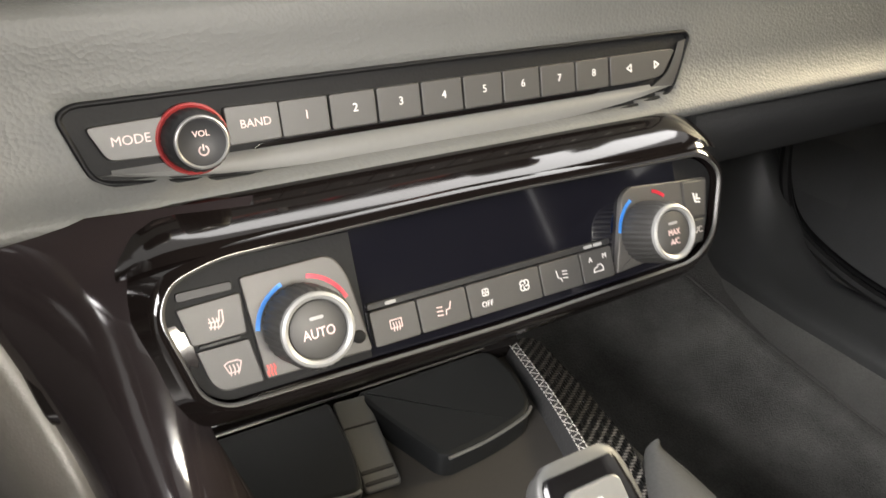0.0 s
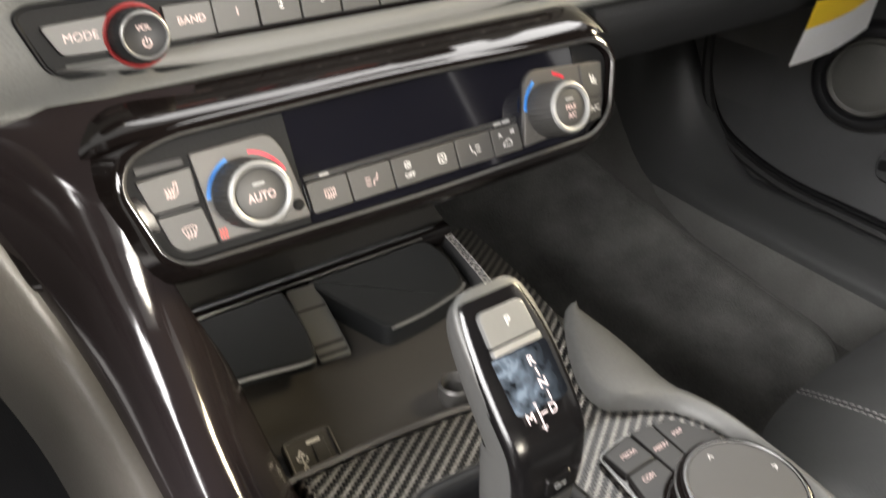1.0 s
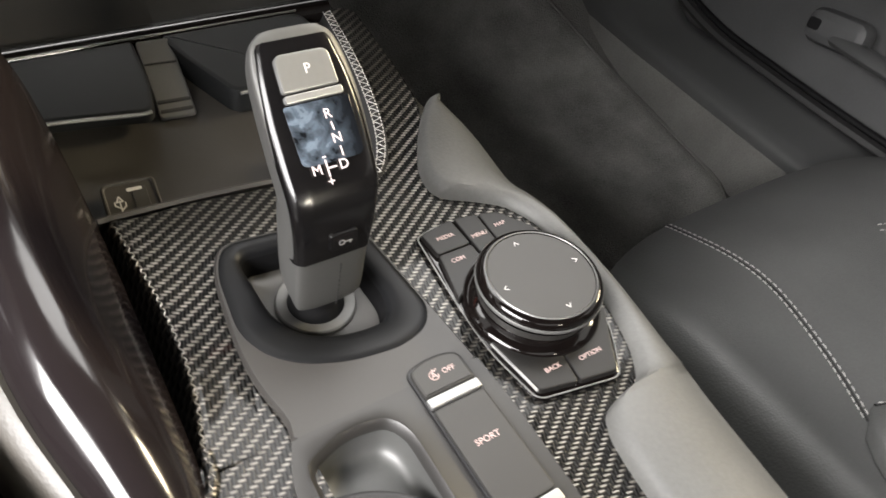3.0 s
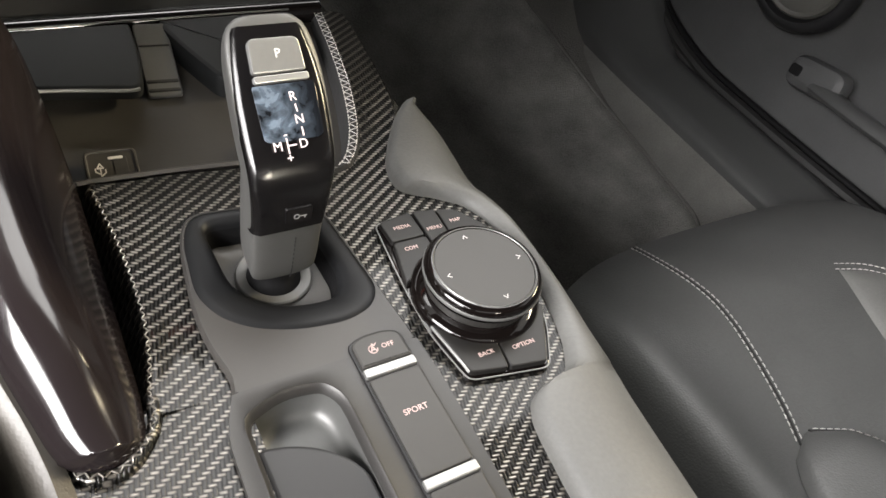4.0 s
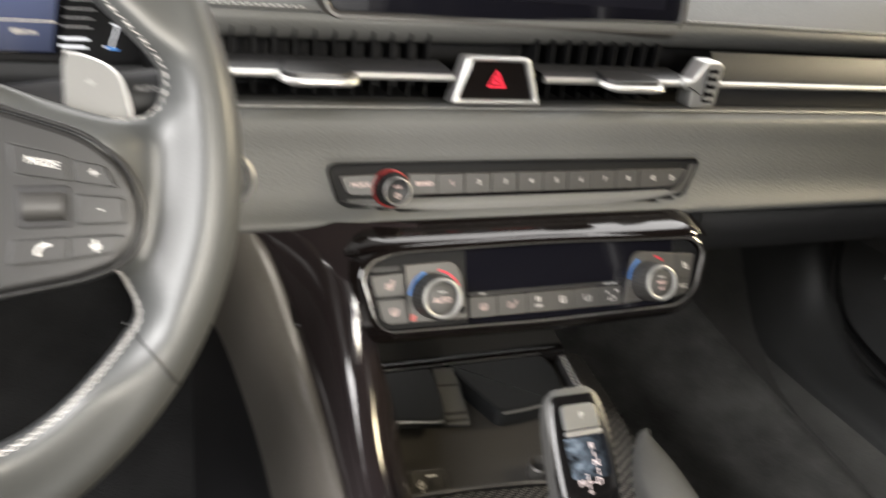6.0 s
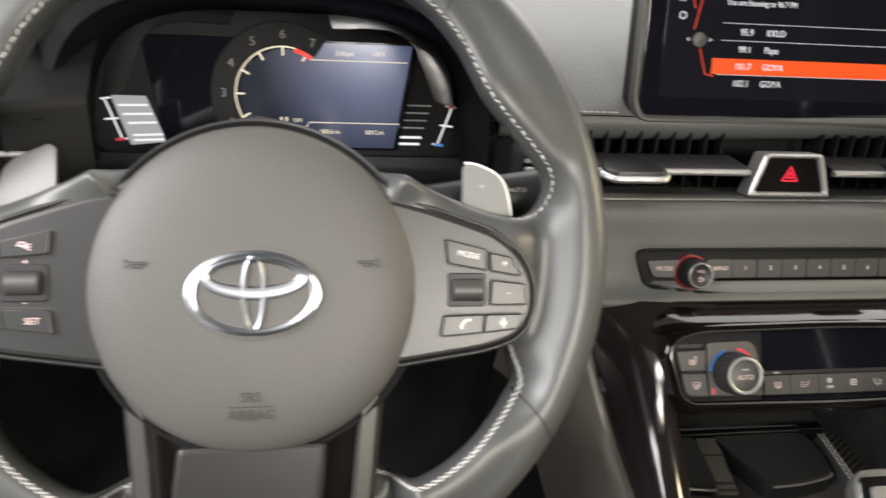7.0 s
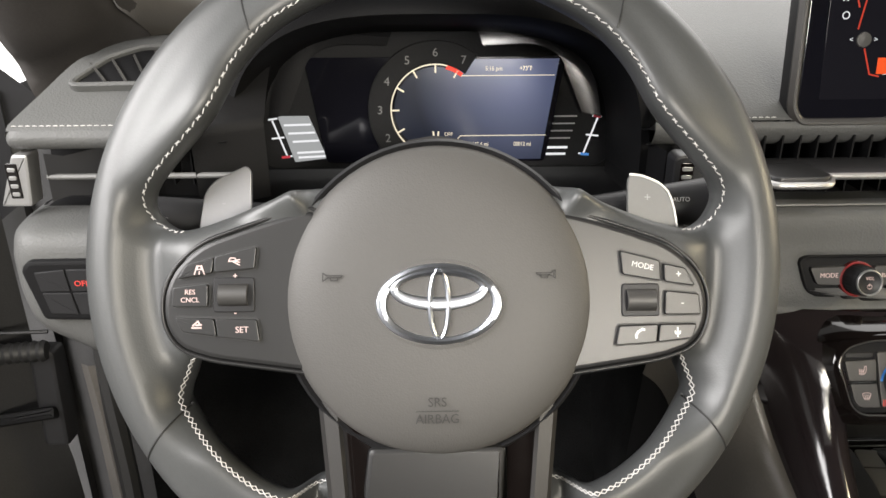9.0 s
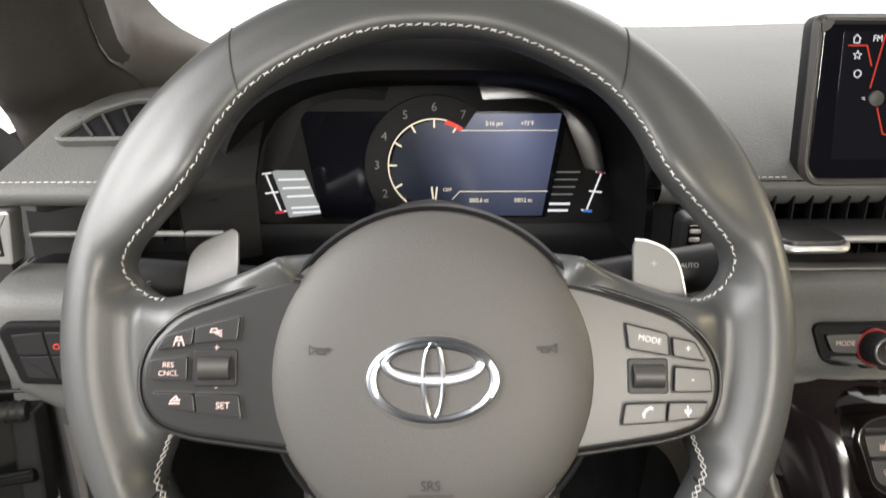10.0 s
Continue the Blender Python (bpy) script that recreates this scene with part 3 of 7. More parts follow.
hood = thing("instrument_hood", pose(0, 0, 0), "black arched hood over the instrument cluster", "instrument hood", kind="structure")
part("shell", loft([arch(0.147, 0.107, 0.155), arch(0.151, 0.115, 0.12), arch(0.155, 0.122, 0.085), arch(0.158, 0.128, 0.076), arch(0.165, 0.140, 0.078), arch(0.174, 0.156, 0.095), arch(0.180, 0.166, 0.18), arch(0.180, 0.160, 0.36)], False), HOOD, hood)

# footwells, tunnel, sills
floor = thing("floor", pose(0, 0, 0), "dark grey carpet in the footwells", "carpet", kind="structure")
fw = smooth_profile([(-0.95, 0.10), (-0.35, 0.09), (-0.10, 0.085), (0.10, 0.09), (0.28, 0.13), (0.42, 0.23), (0.52, 0.38), (0.58, 0.60)], 30)
part("passenger_carpet", sheet(across(fw, steps(0.10, 0.74, 14))), CARPET, floor)
part("driver_carpet", sheet(across(fw, steps(-0.80, -0.12, 14))), CARPET_SHADED, floor, "driver's carpet, darkened for the shade in the footwell")
mat_side = spline([(0.560, 0.400, 0), (0.605, 0.330, 0), (0.634, 0.250, 0), (0.648, 0.130, 0), (0.644, 0.024, 0), (0.628, -0.022, 0), (0.590, -0.052, 0), (0.540, -0.068, 0), (0.40, -0.075, 0), (0.26, -0.075, 0)], 60)


def floor_z(y):
    for (y0, z0), (y1, z1) in zip(fw, fw[1:]):
        if y0 <= y <= y1:
            return z0 + (z1 - z0) * (y - y0) / (y1 - y0)
    return fw[-1][1]


mat_thing = thing("floor_mat", pose(0, 0, 0), "dark grey scuffed passenger floor mat on the carpet", "floor mat")
rows = []
for p in mat_side:
    q = Vector((0.215, min(p.y + 0.02, 0.40), 0))
    rows.append([(p.x + 0.003, p.y, floor_z(p.y) - 0.004)] + [(p.x + (q.x - p.x) * f, p.y + (q.y - p.y) * f, floor_z(p.y + (q.y - p.y) * f) + 0.0075 - 0.003 * (f < 0.005)) for f in (0.0, 0.01, 0.05, 0.2, 0.4, 0.6, 0.8, 1.0)])
part("mat_top", sheet(rows), MAT, mat_thing, "worn dark pile", smooth=70)
part("binding", tube([(p.x - 0.001, p.y, floor_z(p.y) + 0.0055) for p in mat_side], 0.0034, 8), CARPET, mat_thing, "sewn edge binding")
tun = [[(0.106, y, 0.384), (0.122, y, 0.374), (0.130, y, 0.35), (0.142, y, 0.25), (0.17, y, 0.12), (0.20, y, 0.085)] for y in steps(-0.95, 0.56, 18)]
part("tunnel_side", sheet(tun), CARPET, floor, "dark carpeted tunnel side")
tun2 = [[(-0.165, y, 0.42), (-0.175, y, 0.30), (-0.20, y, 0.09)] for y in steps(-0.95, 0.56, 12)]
part("tunnel_side", sheet(tun2), CARPET_SHADED, floor)
sill = thing("door_sill", pose(0, 0, 0), "grey plastic kick panel and sill trim", "sill trim", kind="structure")
rows, wall_rows = [], []
for k, y in enumerate(steps(-0.95, 0.60, 60)):
    up = 2.8 * max(0.0, y - 0.205) ** 1.5
    wall_rows.append([(0.640, y, 0.085), (0.652, y, 0.105), (0.656, y, 0.140 + 0.02 * up), (0.664, y, 0.148 + 0.03 * up)])
    rows.append([(0.663, y, 0.142 + 0.03 * up), (0.662, y, 0.156 + 0.05 * up), (0.666, y, 0.165 + 0.10 * up), (0.685, y, 0.171 + 0.30 * up), (0.705, y, 0.175 + 0.52 * up), (0.728, y, 0.182 + 0.80 * up), (0.745, y, 0.185 + 0.97 * up), (0.752, y, 0.176 + up)])
part("sill_carpet", sheet(wall_rows), CARPET, sill, "dark carpeted inner wall of the sill", smooth=70)
part("sill_trim", sheet(rows), SILL_TRIM, sill, "matte grey sill trim", smooth=70)
seal_path = spline([(0.750, -0.95, 0.205), (0.750, -0.35, 0.195), (0.750, -0.18, 0.190), (0.750, -0.04, 0.187), (0.750, 0.06, 0.187), (0.750, 0.16, 0.190), (0.750, 0.245, 0.210), (0.748, 0.291, 0.240), (0.744, 0.318, 0.30), (0.740, 0.328, 0.38), (0.735, 0.330, 0.50), (0.73, 0.330, 0.66)], 80)
part("door_seal", tube(seal_path, 0.008, 8), SEAL, sill, "black rubber door seal")
part("seal_lip", tube([p + Vector((0.010, 0.006, 0.008)) for p in seal_path], 0.0045, 8), HOOD, sill, "thin outer seal lip")

# passenger door
door = thing("door_1", pose(0.78, 0, 0.3), "black passenger door panel, closed", "car door", kind="structure")
def door_x(y, z):
    return 0.775 + 0.03 * math.exp(-((z - 0.30) / 0.10) ** 2) - 0.02 * max(0, z - 0.45) / 0.3
rows = []
for y in steps(-1.1, 0.36, 50):
    rows.append([(door_x(y, z) - 0.78, y, z - 0.3) for z in steps(0.14, 0.80, 34)])
part("panel", sheet(rows), DOOR, door, "black moulded door panel")
sp = Matrix.Translation((0.768 - 0.78, 0.104, 0.366 - 0.3)) @ Matrix.Rotation(radians(-90), 4, "Y") @ Matrix.Rotation(radians(12), 4, "X")
ring = part("speaker_surround", turned([(0.070, 0.0), (0.069, 0.006), (0.064, 0.014), (0.058, 0.017), (0.0535, 0.016), (0.051, 0.009), (0.051, 0.0)]), PLASTIC, door, "black speaker surround")
ring.matrix_local = sp
part("speaker_grille", turned([(0.051, 0.004), (0.0485, 0.011), (0.0462, 0.0125), (0.0440, 0.0105), (0.0420, 0.0095), (0.0395, 0.0110), (0.030, 0.0122), (0.0, 0.0135)]), SPEAKER, ring, "round grey grained speaker cover")
arm = spline([(-0.03, -0.9, -0.010), (-0.034, -0.3, -0.018), (-0.034, -0.12, -0.024), (-0.030, -0.02, -0.028), (-0.010, 0.05, -0.036)], 24)
part("armrest_edge", tube(arm, 0.014, 10, flat=0.7), SILL_TRIM, door, "dark armrest edge")
plate = part("pull_handle", slab(rect(-0.021, -0.050, 0.021, 0.030, 0.020, 8), -0.010, 0.014, 0.011), DOOR, door, "grey rounded pull handle")
plate.matrix_local = Matrix.Translation((-0.020, 0.026, -0.026)) @ Matrix.Rotation(radians(-75), 4, "Y") @ Matrix.Rotation(radians(8), 4, "Z")
part("pull_slot", slab(rect(-0.007, 0.008, 0.007, 0.024, 0.004), 0.010, 0.0146, 0.001), HOOD, plate, "black slot")

# roof, pillars, bulkhead, windscreen edges
shell = thing("cabin_shell", pose(0, 0, 0.6), "dark roof lining, pillars and rear bulkhead", "car body", kind="structure")
roof = [[(x, y, 0.56 - 0.05 * (x / 0.7) ** 2 - 0.10 * max(0, y + 0.1) ** 2) for y in steps(-1.06, 0.0, 8)] for x in steps(-0.68, 0.70, 12)]
part("roof_lining", sheet(roof), HEADLINER, shell)
part("rear_bulkhead", sheet([[(x, -1.05, z) for z in (-0.6, 0.0, 0.23)] for x in (-0.75, 0, 0.75)]), HEADLINER, shell)
# unseen panels, added to narrow the rear window and cut its reflections
part("rear_light_block", sheet([[(x, -1.05, z) for z in (0.23, 0.4, 0.58)] for x in (0.18, 0.45, 0.75)]), HEADLINER, shell)
part("rear_light_block", sheet([[(x, -1.05, z) for z in (0.23, 0.4, 0.58)] for x in (-0.76, -0.6, -0.5)]), HEADLINER, shell)
def pillar(side):
    path = spline([(side * 0.735 - 0.02, 0.33, 0.13), (side * 0.715 - 0.02, 0.22, 0.20), (side * 0.69, 0.05, 0.33), (side * 0.655, -0.20, 0.47), (side * 0.62, -0.45, 0.53)], 18)
    rr = [0.085 - 0.04 * i / 17 for i in range(18)]
    return tube(path, rr, 14, up=(side * 0.5, -0.3, 0.8), flat=0.45)
pl_l = spline([(-0.770, 0.32, -0.01), (-0.768, 0.24, 0.060), (-0.766, 0.20, 0.092), (-0.760, 0.17, 0.128), (-0.752, 0.13, 0.157), (-0.735, 0.03, 0.245), (-0.690, -0.20, 0.43), (-0.66, -0.40, 0.53)], 20)
pl_r = spline([(-0.672, 0.32, 0.065), (-0.668, 0.24, 0.125), (-0.664, 0.21, 0.145), (-0.662, 0.16, 0.166), (-0.652, 0.10, 0.186), (-0.625, 0.0, 0.255), (-0.585, -0.20, 0.42), (-0.57, -0.40, 0.53)], 20)
rows = []
for a, b in zip(pl_l, pl_r):
    rows.append([a + Vector((0.0, 0.05, 0.0)), a, a.lerp(b, 0.15) + Vector((0.004, -0.012, -0.006)), a.lerp(b, 0.4) + Vector((0.008, -0.024, -0.008)), a.lerp(b, 0.7) + Vector((0.006, -0.020, -0.006)), a.lerp(b, 0.92) + Vector((0.002, -0.008, -0.002)), b, b + Vector((0.004, 0.04, 0.004))])
part("pillar", sheet(rows), HEADLINER, shell, "dark fabric windscreen pillar", smooth=70)
pl_e = spline([(-0.560, 0.44, 0.120), (-0.595, 0.34, 0.150), (-0.632, 0.25, 0.176), (-0.655, 0.18, 0.208), (-0.655, 0.12, 0.25), (-0.63, 0.0, 0.33), (-0.59, -0.20, 0.46), (-0.57, -0.40, 0.54)], 20)
rows = [[b + Vector((0.002, 0.012, 0.0)), b.lerp(e, 0.5) + Vector((0.004, -0.008, 0.0)), e, e + Vector((0.01, 0.05, 0.0))] for b, e in zip(pl_r, pl_e)]
part("windscreen_edge", sheet(rows), KNEE, shell, "olive grey strip along the windscreen edge", smooth=70)
part("mirror_sail", sheet([[(-0.758, 0.21, 0.02), (-0.758, 0.21, 0.083)], [(-0.793, 0.205, 0.0), (-0.793, 0.205, 0.117)], [(-0.86, 0.20, -0.05), (-0.86, 0.20, 0.175)], [(-1.0, 0.20, -0.1), (-1.0, 0.20, 0.25)]]), PLASTIC, shell, "black mirror sail by the open door")
part("pillar", pillar(1), HEADLINER, shell, "dark fabric windscreen pillar")
part("cowl", sheet([[(x, 0.54, 0.130), (x, 0.60, 0.125), (x, 0.75, 0.10)] for x in steps(-0.75, 0.75, 6)]), PLASTIC, shell, "black cowl under the windscreen")
part("rear_quarter", sheet([[(-0.76, y, z) for z in steps(-0.6, 0.5, 5)] for y in steps(-1.05, -0.75, 3)]), HEADLINER, shell)
part("rear_quarter", sheet([[(0.76, y, z) for z in steps(-0.1, 0.5, 5)] for y in steps(-1.05, -0.75, 3)]), HEADLINER, shell)
part("hinge_wall", sheet([[(-0.80, y, z) for z in steps(-0.6, 0.10, 4)] for y in steps(0.20, 0.62, 4)]), PAD_DARK, shell)
part("hinge_wall", sheet([[(0.80, y, z) for z in steps(-0.6, 0.14, 4)] for y in steps(0.25, 0.62, 4)]), DOOR, shell)
part("front_wall", sheet([[(x, 0.60, z) for z in steps(-0.6, 0.10, 4)] for x in steps(-0.8, 0.8, 4)]), PAD_DARK, shell)

# driver's door, swung open
dd = thing("door_2", Matrix.Translation((-0.80, 0.16, 0.3)) @ Matrix.Rotation(radians(-34), 4, "Z"), "black driver's door, swung open", "car door", kind="structure")
part("panel", sheet([[(0.012 * math.sin(y * 7) + 0.03 * math.exp(-((z) / 0.09) ** 2), -y, z) for z in steps(-0.28, 0.395, 16)] for y in steps(0.0, 1.05, 14)]), PAD_DARK, dd, "black moulded door panel")
# driver's door opening: jamb, hinge arm, ribbed cable sleeve
jamb = thing("door_jamb", pose(-0.76, 0.1, 0.3), "dark door jamb by the open driver's door", "door jamb", kind="structure")
part("jamb_panel", sheet([[(x, 0.10 + 0.10 * math.sin(9 * x) ** 2, z) for z in steps(-0.28, 0.36, 10)] for x in steps(-0.16, 0.03, 8)]), PAD_DARK, jamb, "dark jamb panel")
part("sill_cover", sheet([[(x, y, -0.14 - 0.02 * abs(x - 0.03) * 10) for x in steps(-0.06, 0.10, 5)] for y in steps(-1.0, 0.10, 10)]), PLASTIC, jamb)
sl = [(0.0 - 0.16 * k, 0.012 - 0.02 * k, 0.183 - 0.012 * k * k) for k in steps(0, 1, 46)]
part("cable_sleeve", tube(sl, [0.0085 + 0.0016 * (i % 2) for i in range(46)], 12), SEAL, jamb, "ribbed rubber cable sleeve")
for dz in (0.0,):
    part("check_strap", tube([(0.0, 0.02, 0.198 + dz), (-0.05, 0.015, 0.199 + dz), (-0.16, 0.01, 0.196 + dz)], 0.0018, 6), SEAL, jamb, "dark steel check strap")
part("hinge_arm", slab(rect(-0.10, -0.006, 0.004, 0.006, 0.004), 0, 0.010, 0.004), HOOD, jamb, "dark steel door hinge").matrix_local = Matrix.Translation((-0.005, 0.01, 0.118)) @ Matrix.Rotation(radians(60), 4, "X") @ Matrix.Rotation(radians(8), 4, "Z")
part("lower_trim", loft([[(0.018, 0.03, 0.158), (0.028, 0.022, 0.160), (0.040, 0.03, 0.156)], [(0.020, 0.03, 0.10), (0.032, 0.02, 0.10), (0.045, 0.03, 0.10)], [(0.026, 0.02, -0.02), (0.040, 0.01, -0.02), (0.052, 0.02, -0.02)]], False), SILL_GREY, jamb, "pale warm grey trim piece")
part("bracket", slab(rect(-0.020, -0.06, 0.004, 0.04, 0.006), 0, 0.02, 0.004), PLASTIC, jamb, "black bracket").matrix_local = plane((0.0, 0.03, 0.14), 5)
part("weather_strip", tube(spline([(0.052, 0.01, 0.20), (0.055, 0.0, 0.12), (0.066, -0.02, 0.0), (0.08, -0.06, -0.12)], 16), 0.009, 8), SEAL, jamb, "black rubber weather strip")

# ---------- centre console ----------
console = thing("centre_console", pose(0, -0.2, 0.395), "black centre console with lacquered carbon panel", "centre console")
# carbon panel: a plate round the selector with an arm forward beside the tray
carb = rounded([(-0.0900, 0.1130), (-0.060, 0.1160), (0.026, 0.106), (0.046, 0.094), (0.063, 0.122), (0.077, 0.161), (0.088, 0.2085), (0.098, 0.266), (0.119, 0.262), (0.112, 0.19), (0.106, 0.15), (0.086, 0.105), (0.084, 0.07), (0.10, 0.045), (0.112, 0.02), (0.108, -0.05), (0.096, -0.09), (0.072, -0.10), (0.060, -0.20), (-0.131, -0.20), (-0.134, -0.038), (-0.100, -0.030), (-0.0865, 0.03)], 0.010, 4)
carb_hole = rect(-0.0600, -0.190, 0.0145, 0.0690, 0.012)
part("carbon_panel", pierced(carb, carb_hole, -0.03, 0.0, 0.0015), CARBON, console, "woven carbon fibre under clear lacquer")
# the panel folds down along the rail, with a rounded crest
fold = spline([(-0.0905, 0.1135, 0), (-0.0880, 0.085, 0), (-0.0865, 0.057, 0), (-0.0870, 0.024, 0), (-0.0900, 0.0, 0), (-0.0950, -0.020, 0), (-0.0965, -0.031, 0)], 36)
CREST = ((-0.0150, -0.034), (-0.0105, -0.022), (-0.0060, -0.009), (-0.0038, -0.0022), (-0.0024, 0.0008), (-0.0008, 0.0024), (0.0008, 0.0027), (0.0026, 0.0023), (0.0060, 0.0014), (0.0120, 0.0006), (0.0200, 0.0003), (0.0270, -0.0006))
part("carbon_fold", sheet([[(p.x + dx_, p.y, dz_) for dx_, dz_ in CREST] for p in fold]), CARBON, console, smooth=80)
# highlight on the crest, added as a row of pale raised dashes
part("fold_highlight", stitches([(p.x - 0.0010, p.y, 0.0024) for p in fold[1:]], 0.0022, 0.0002, 0.00042, 0.0008, zigzag=True), FOLD_SHEEN, console, "pale dashes standing for the highlight along the fold")
# a rounded bead of carbon carries the fold round the foot of the rail
bead = spline([(-0.0958, -0.022, 0.0006), (-0.0975, -0.034, 0.0006), (-0.1055, -0.0452, 0.0006), (-0.1140, -0.0505, 0.0004), (-0.1240, -0.0490, 0.0), (-0.1335, -0.0420, -0.001)], 30)
part("carbon_bead", tube(bead, 0.0030, 10), CARBON, console, smooth=80)
# the same drawn highlight carried round the bead
part("bead_highlight", stitches([p + Vector((0, 0, 0.0031)) for p in bead], 0.0022, 0.0003, 0.00042, 0.0010, zigzag=True), FOLD_SHEEN, console, "pale dashes standing for the highlight along the bead")
# satin plastic centre plate with the selector well
plate_out = rounded([(-0.0530, 0.0775), (0.0115, 0.0720), (0.0175, 0.0550), (0.0245, -0.03), (0.0247, -0.036), (-0.0655, -0.036), (-0.0630, -0.026), (-0.0675, -0.004), (-0.0672, 0.020), (-0.0615, 0.060)], [0.014, 0.012, 0.01, 0.002, 0, 0, 0.006, 0.012, 0.02, 0.012], 5)
lip_line = rounded([(-0.0515, 0.0755), (0.0100, 0.0703), (0.0158, 0.0540), (0.0203, 0.0000), (0.0130, -0.0105), (-0.0020, -0.0150), (-0.0270, -0.0120), (-0.0460, -0.0040), (-0.0580, 0.0070), (-0.0640, 0.0230), (-0.0598, 0.0590)], [0.012, 0.010, 0.02, 0.008, 0.01, 0.02, 0.02, 0.02, 0.015, 0.02, 0.012], 6)
opening = rounded([(-0.0475, 0.0670), (0.0050, 0.0625), (0.0065, 0.0160), (0.0000, 0.0030), (-0.0200, 0.0040), (-0.0370, 0.0120), (-0.0455, 0.0260)], [0.008, 0.010, 0.010, 0.008, 0.02, 0.015, 0.010], 8)
def resample(pts, n):
    pts = [Vector((*p, 0)) for p in pts]
    pts.append(pts[0])
    d = [0.0]
    for a, b in zip(pts, pts[1:]):
        d.append(d[-1] + (b - a).length)
    out, k = [], 0
    for i in range(n):
        s = d[-1] * i / n
        while d[k + 1] < s:
            k += 1
        q = pts[k].lerp(pts[k + 1], (s - d[k]) / max(1e-9, d[k + 1] - d[k]))
        out.append((q.x, q.y))
    return out


def by_angle(pts, cx, cy, n=72):
    """Points of an outline in even directions from a centre."""
    dense = resample(pts, 900)
    out = []
    for i in range(n):
        a = 2 * math.pi * i / n
        out.append(max(dense, key=lambda p: (math.cos(a) * (p[0] - cx) + math.sin(a) * (p[1] - cy)) / math.hypot(p[0] - cx, p[1] - cy)))
    return out


po, lip_out, rim_in = (by_angle(q_, -0.018, 0.03, 120) for q_ in (plate_out, lip_line, opening))
we = inset(rim_in, 0.0015)
z_of = lambda pts, z: [(x, y, z) for x, y in pts]
between = lambda k: [(a_[0] + (b_[0] - a_[0]) * k, a_[1] + (b_[1] - a_[1]) * k) for a_, b_ in zip(lip_out, rim_in)]
part("centre_plate", loft([z_of(po, -0.004), z_of(po, 0.0035), z_of(inset(po, 0.0012), 0.005), z_of(lip_out, 0.005)], True), CENTRE, console, "satin dark grey centre plate")
part("well_lip", loft([z_of(lip_out, 0.0046), z_of(between(0.03), 0.0051), z_of(between(0.25), 0.0054), z_of(between(0.6), 0.0049), z_of(between(0.85), 0.0034), z_of(between(0.95), 0.0018), z_of(rim_in, -0.001)], True), WELL, console, "broad black rubber lip round the selector", smooth=70)
part("well_wall", loft([z_of(rim_in, -0.0008), z_of(inset(rim_in, 0.0008), -0.008), z_of(we, -0.016), z_of(inset(we, 0.001), -0.018), [(-0.018 + (x + 0.018) * 0.05, 0.03 + (y - 0.03) * 0.05, -0.018) for x, y in we]], True, False, True), HOOD, console, "black wall of the selector well")
part("well_insert", loft([z_of(inset(we, 0.0004), -0.0118), z_of(inset(we, 0.002), -0.0124), [(-0.020 + 0.0195 * math.cos(2 * math.pi * i / 120), 0.036 + 0.0195 * math.sin(2 * math.pi * i / 120), -0.0125) for i in range(120)]], True), SATIN_DARK, console, "satin grey insert round the selector")
part("selector_collar", turned([(0.0200, -0.0130), (0.0198, -0.0104), (0.0190, -0.0096), (0.0150, -0.0098), (0.0140, -0.0106), (0.0138, -0.0150)], 48, (-0.020, 0.036)), COLLAR, console, "satin light grey collar")
# open bin behind, with its rounded lip
bin_o = rounded([(-0.070, -0.196), (-0.0215, -0.196), (-0.0205, -0.0530), (-0.0265, -0.0425), (-0.046, -0.0395), (-0.0660, -0.0470)], [0.010, 0.010, 0.010, 0.007, 0.020, 0.006], 6)
rear_o = rounded([(0.0247, -0.0345), (0.026, -0.062), (0.022, -0.202), (-0.078, -0.202), (-0.0735, -0.052), (-0.0655, -0.0345)], [0, 0.02, 0, 0, 0.012, 0], 5)
ro_, bo_ = by_angle(rear_o, -0.043, -0.115, 160), by_angle(bin_o, -0.043, -0.115, 160)
part("cup_bin", loft([z_of(ro_, -0.004), z_of(ro_, 0.0051), z_of(inset(bo_, -0.001), 0.0051), z_of(bo_, 0.0058), z_of(inset(bo_, 0.0012), 0.0048), z_of(inset(bo_, 0.0028), 0.0010)], True), CONSOLE, console, "dark lip of the open bin")
shrunk = lambda d, z: [(-0.0445 + (x + 0.0445) * (1 - d / 0.0235), -0.118 + (y + 0.118) * (1 - d / 0.078), z) for x, y in bo_]
part("bin_floor", loft([shrunk(d, z) for d, z in ((0.0022, 0.0012), (0.0030, -0.0040), (0.0042, -0.0080), (0.0065, -0.0108), (0.0100, -0.0122), (0.0150, -0.0126), (0.0200, -0.0127))], True, False, True), BIN_GREY, console, "satin grey curved floor of the bin", smooth=80)
part("bin_slider", slab(rounded([(-0.0640, -0.19), (-0.0245, -0.19), (-0.0245, -0.0880), (-0.0290, -0.0790), (-0.0380, -0.0700), (-0.0500, -0.0635), (-0.0640, -0.0605)], [0.002, 0.002, 0.004, 0.008, 0.010, 0.010, 0.004], 4), -0.0100, 0.0010, 0.002), BUTTON_DARK, console, "black sliding shutter")

# driving mode buttons
modes = thing("drive_mode_switches", pose(0.0040, -0.262, 0.400), "dark grey drive mode buttons between satin bars", "button panel")
part("surround", slab(rounded([(-0.0140, -0.08), (0.0140, -0.08), (0.0140, 0.033), (0.006, 0.036), (-0.006, 0.036), (-0.0140, 0.033)], 0.009, 5), -0.004, 0.0012), BUTTON_DARK, modes)
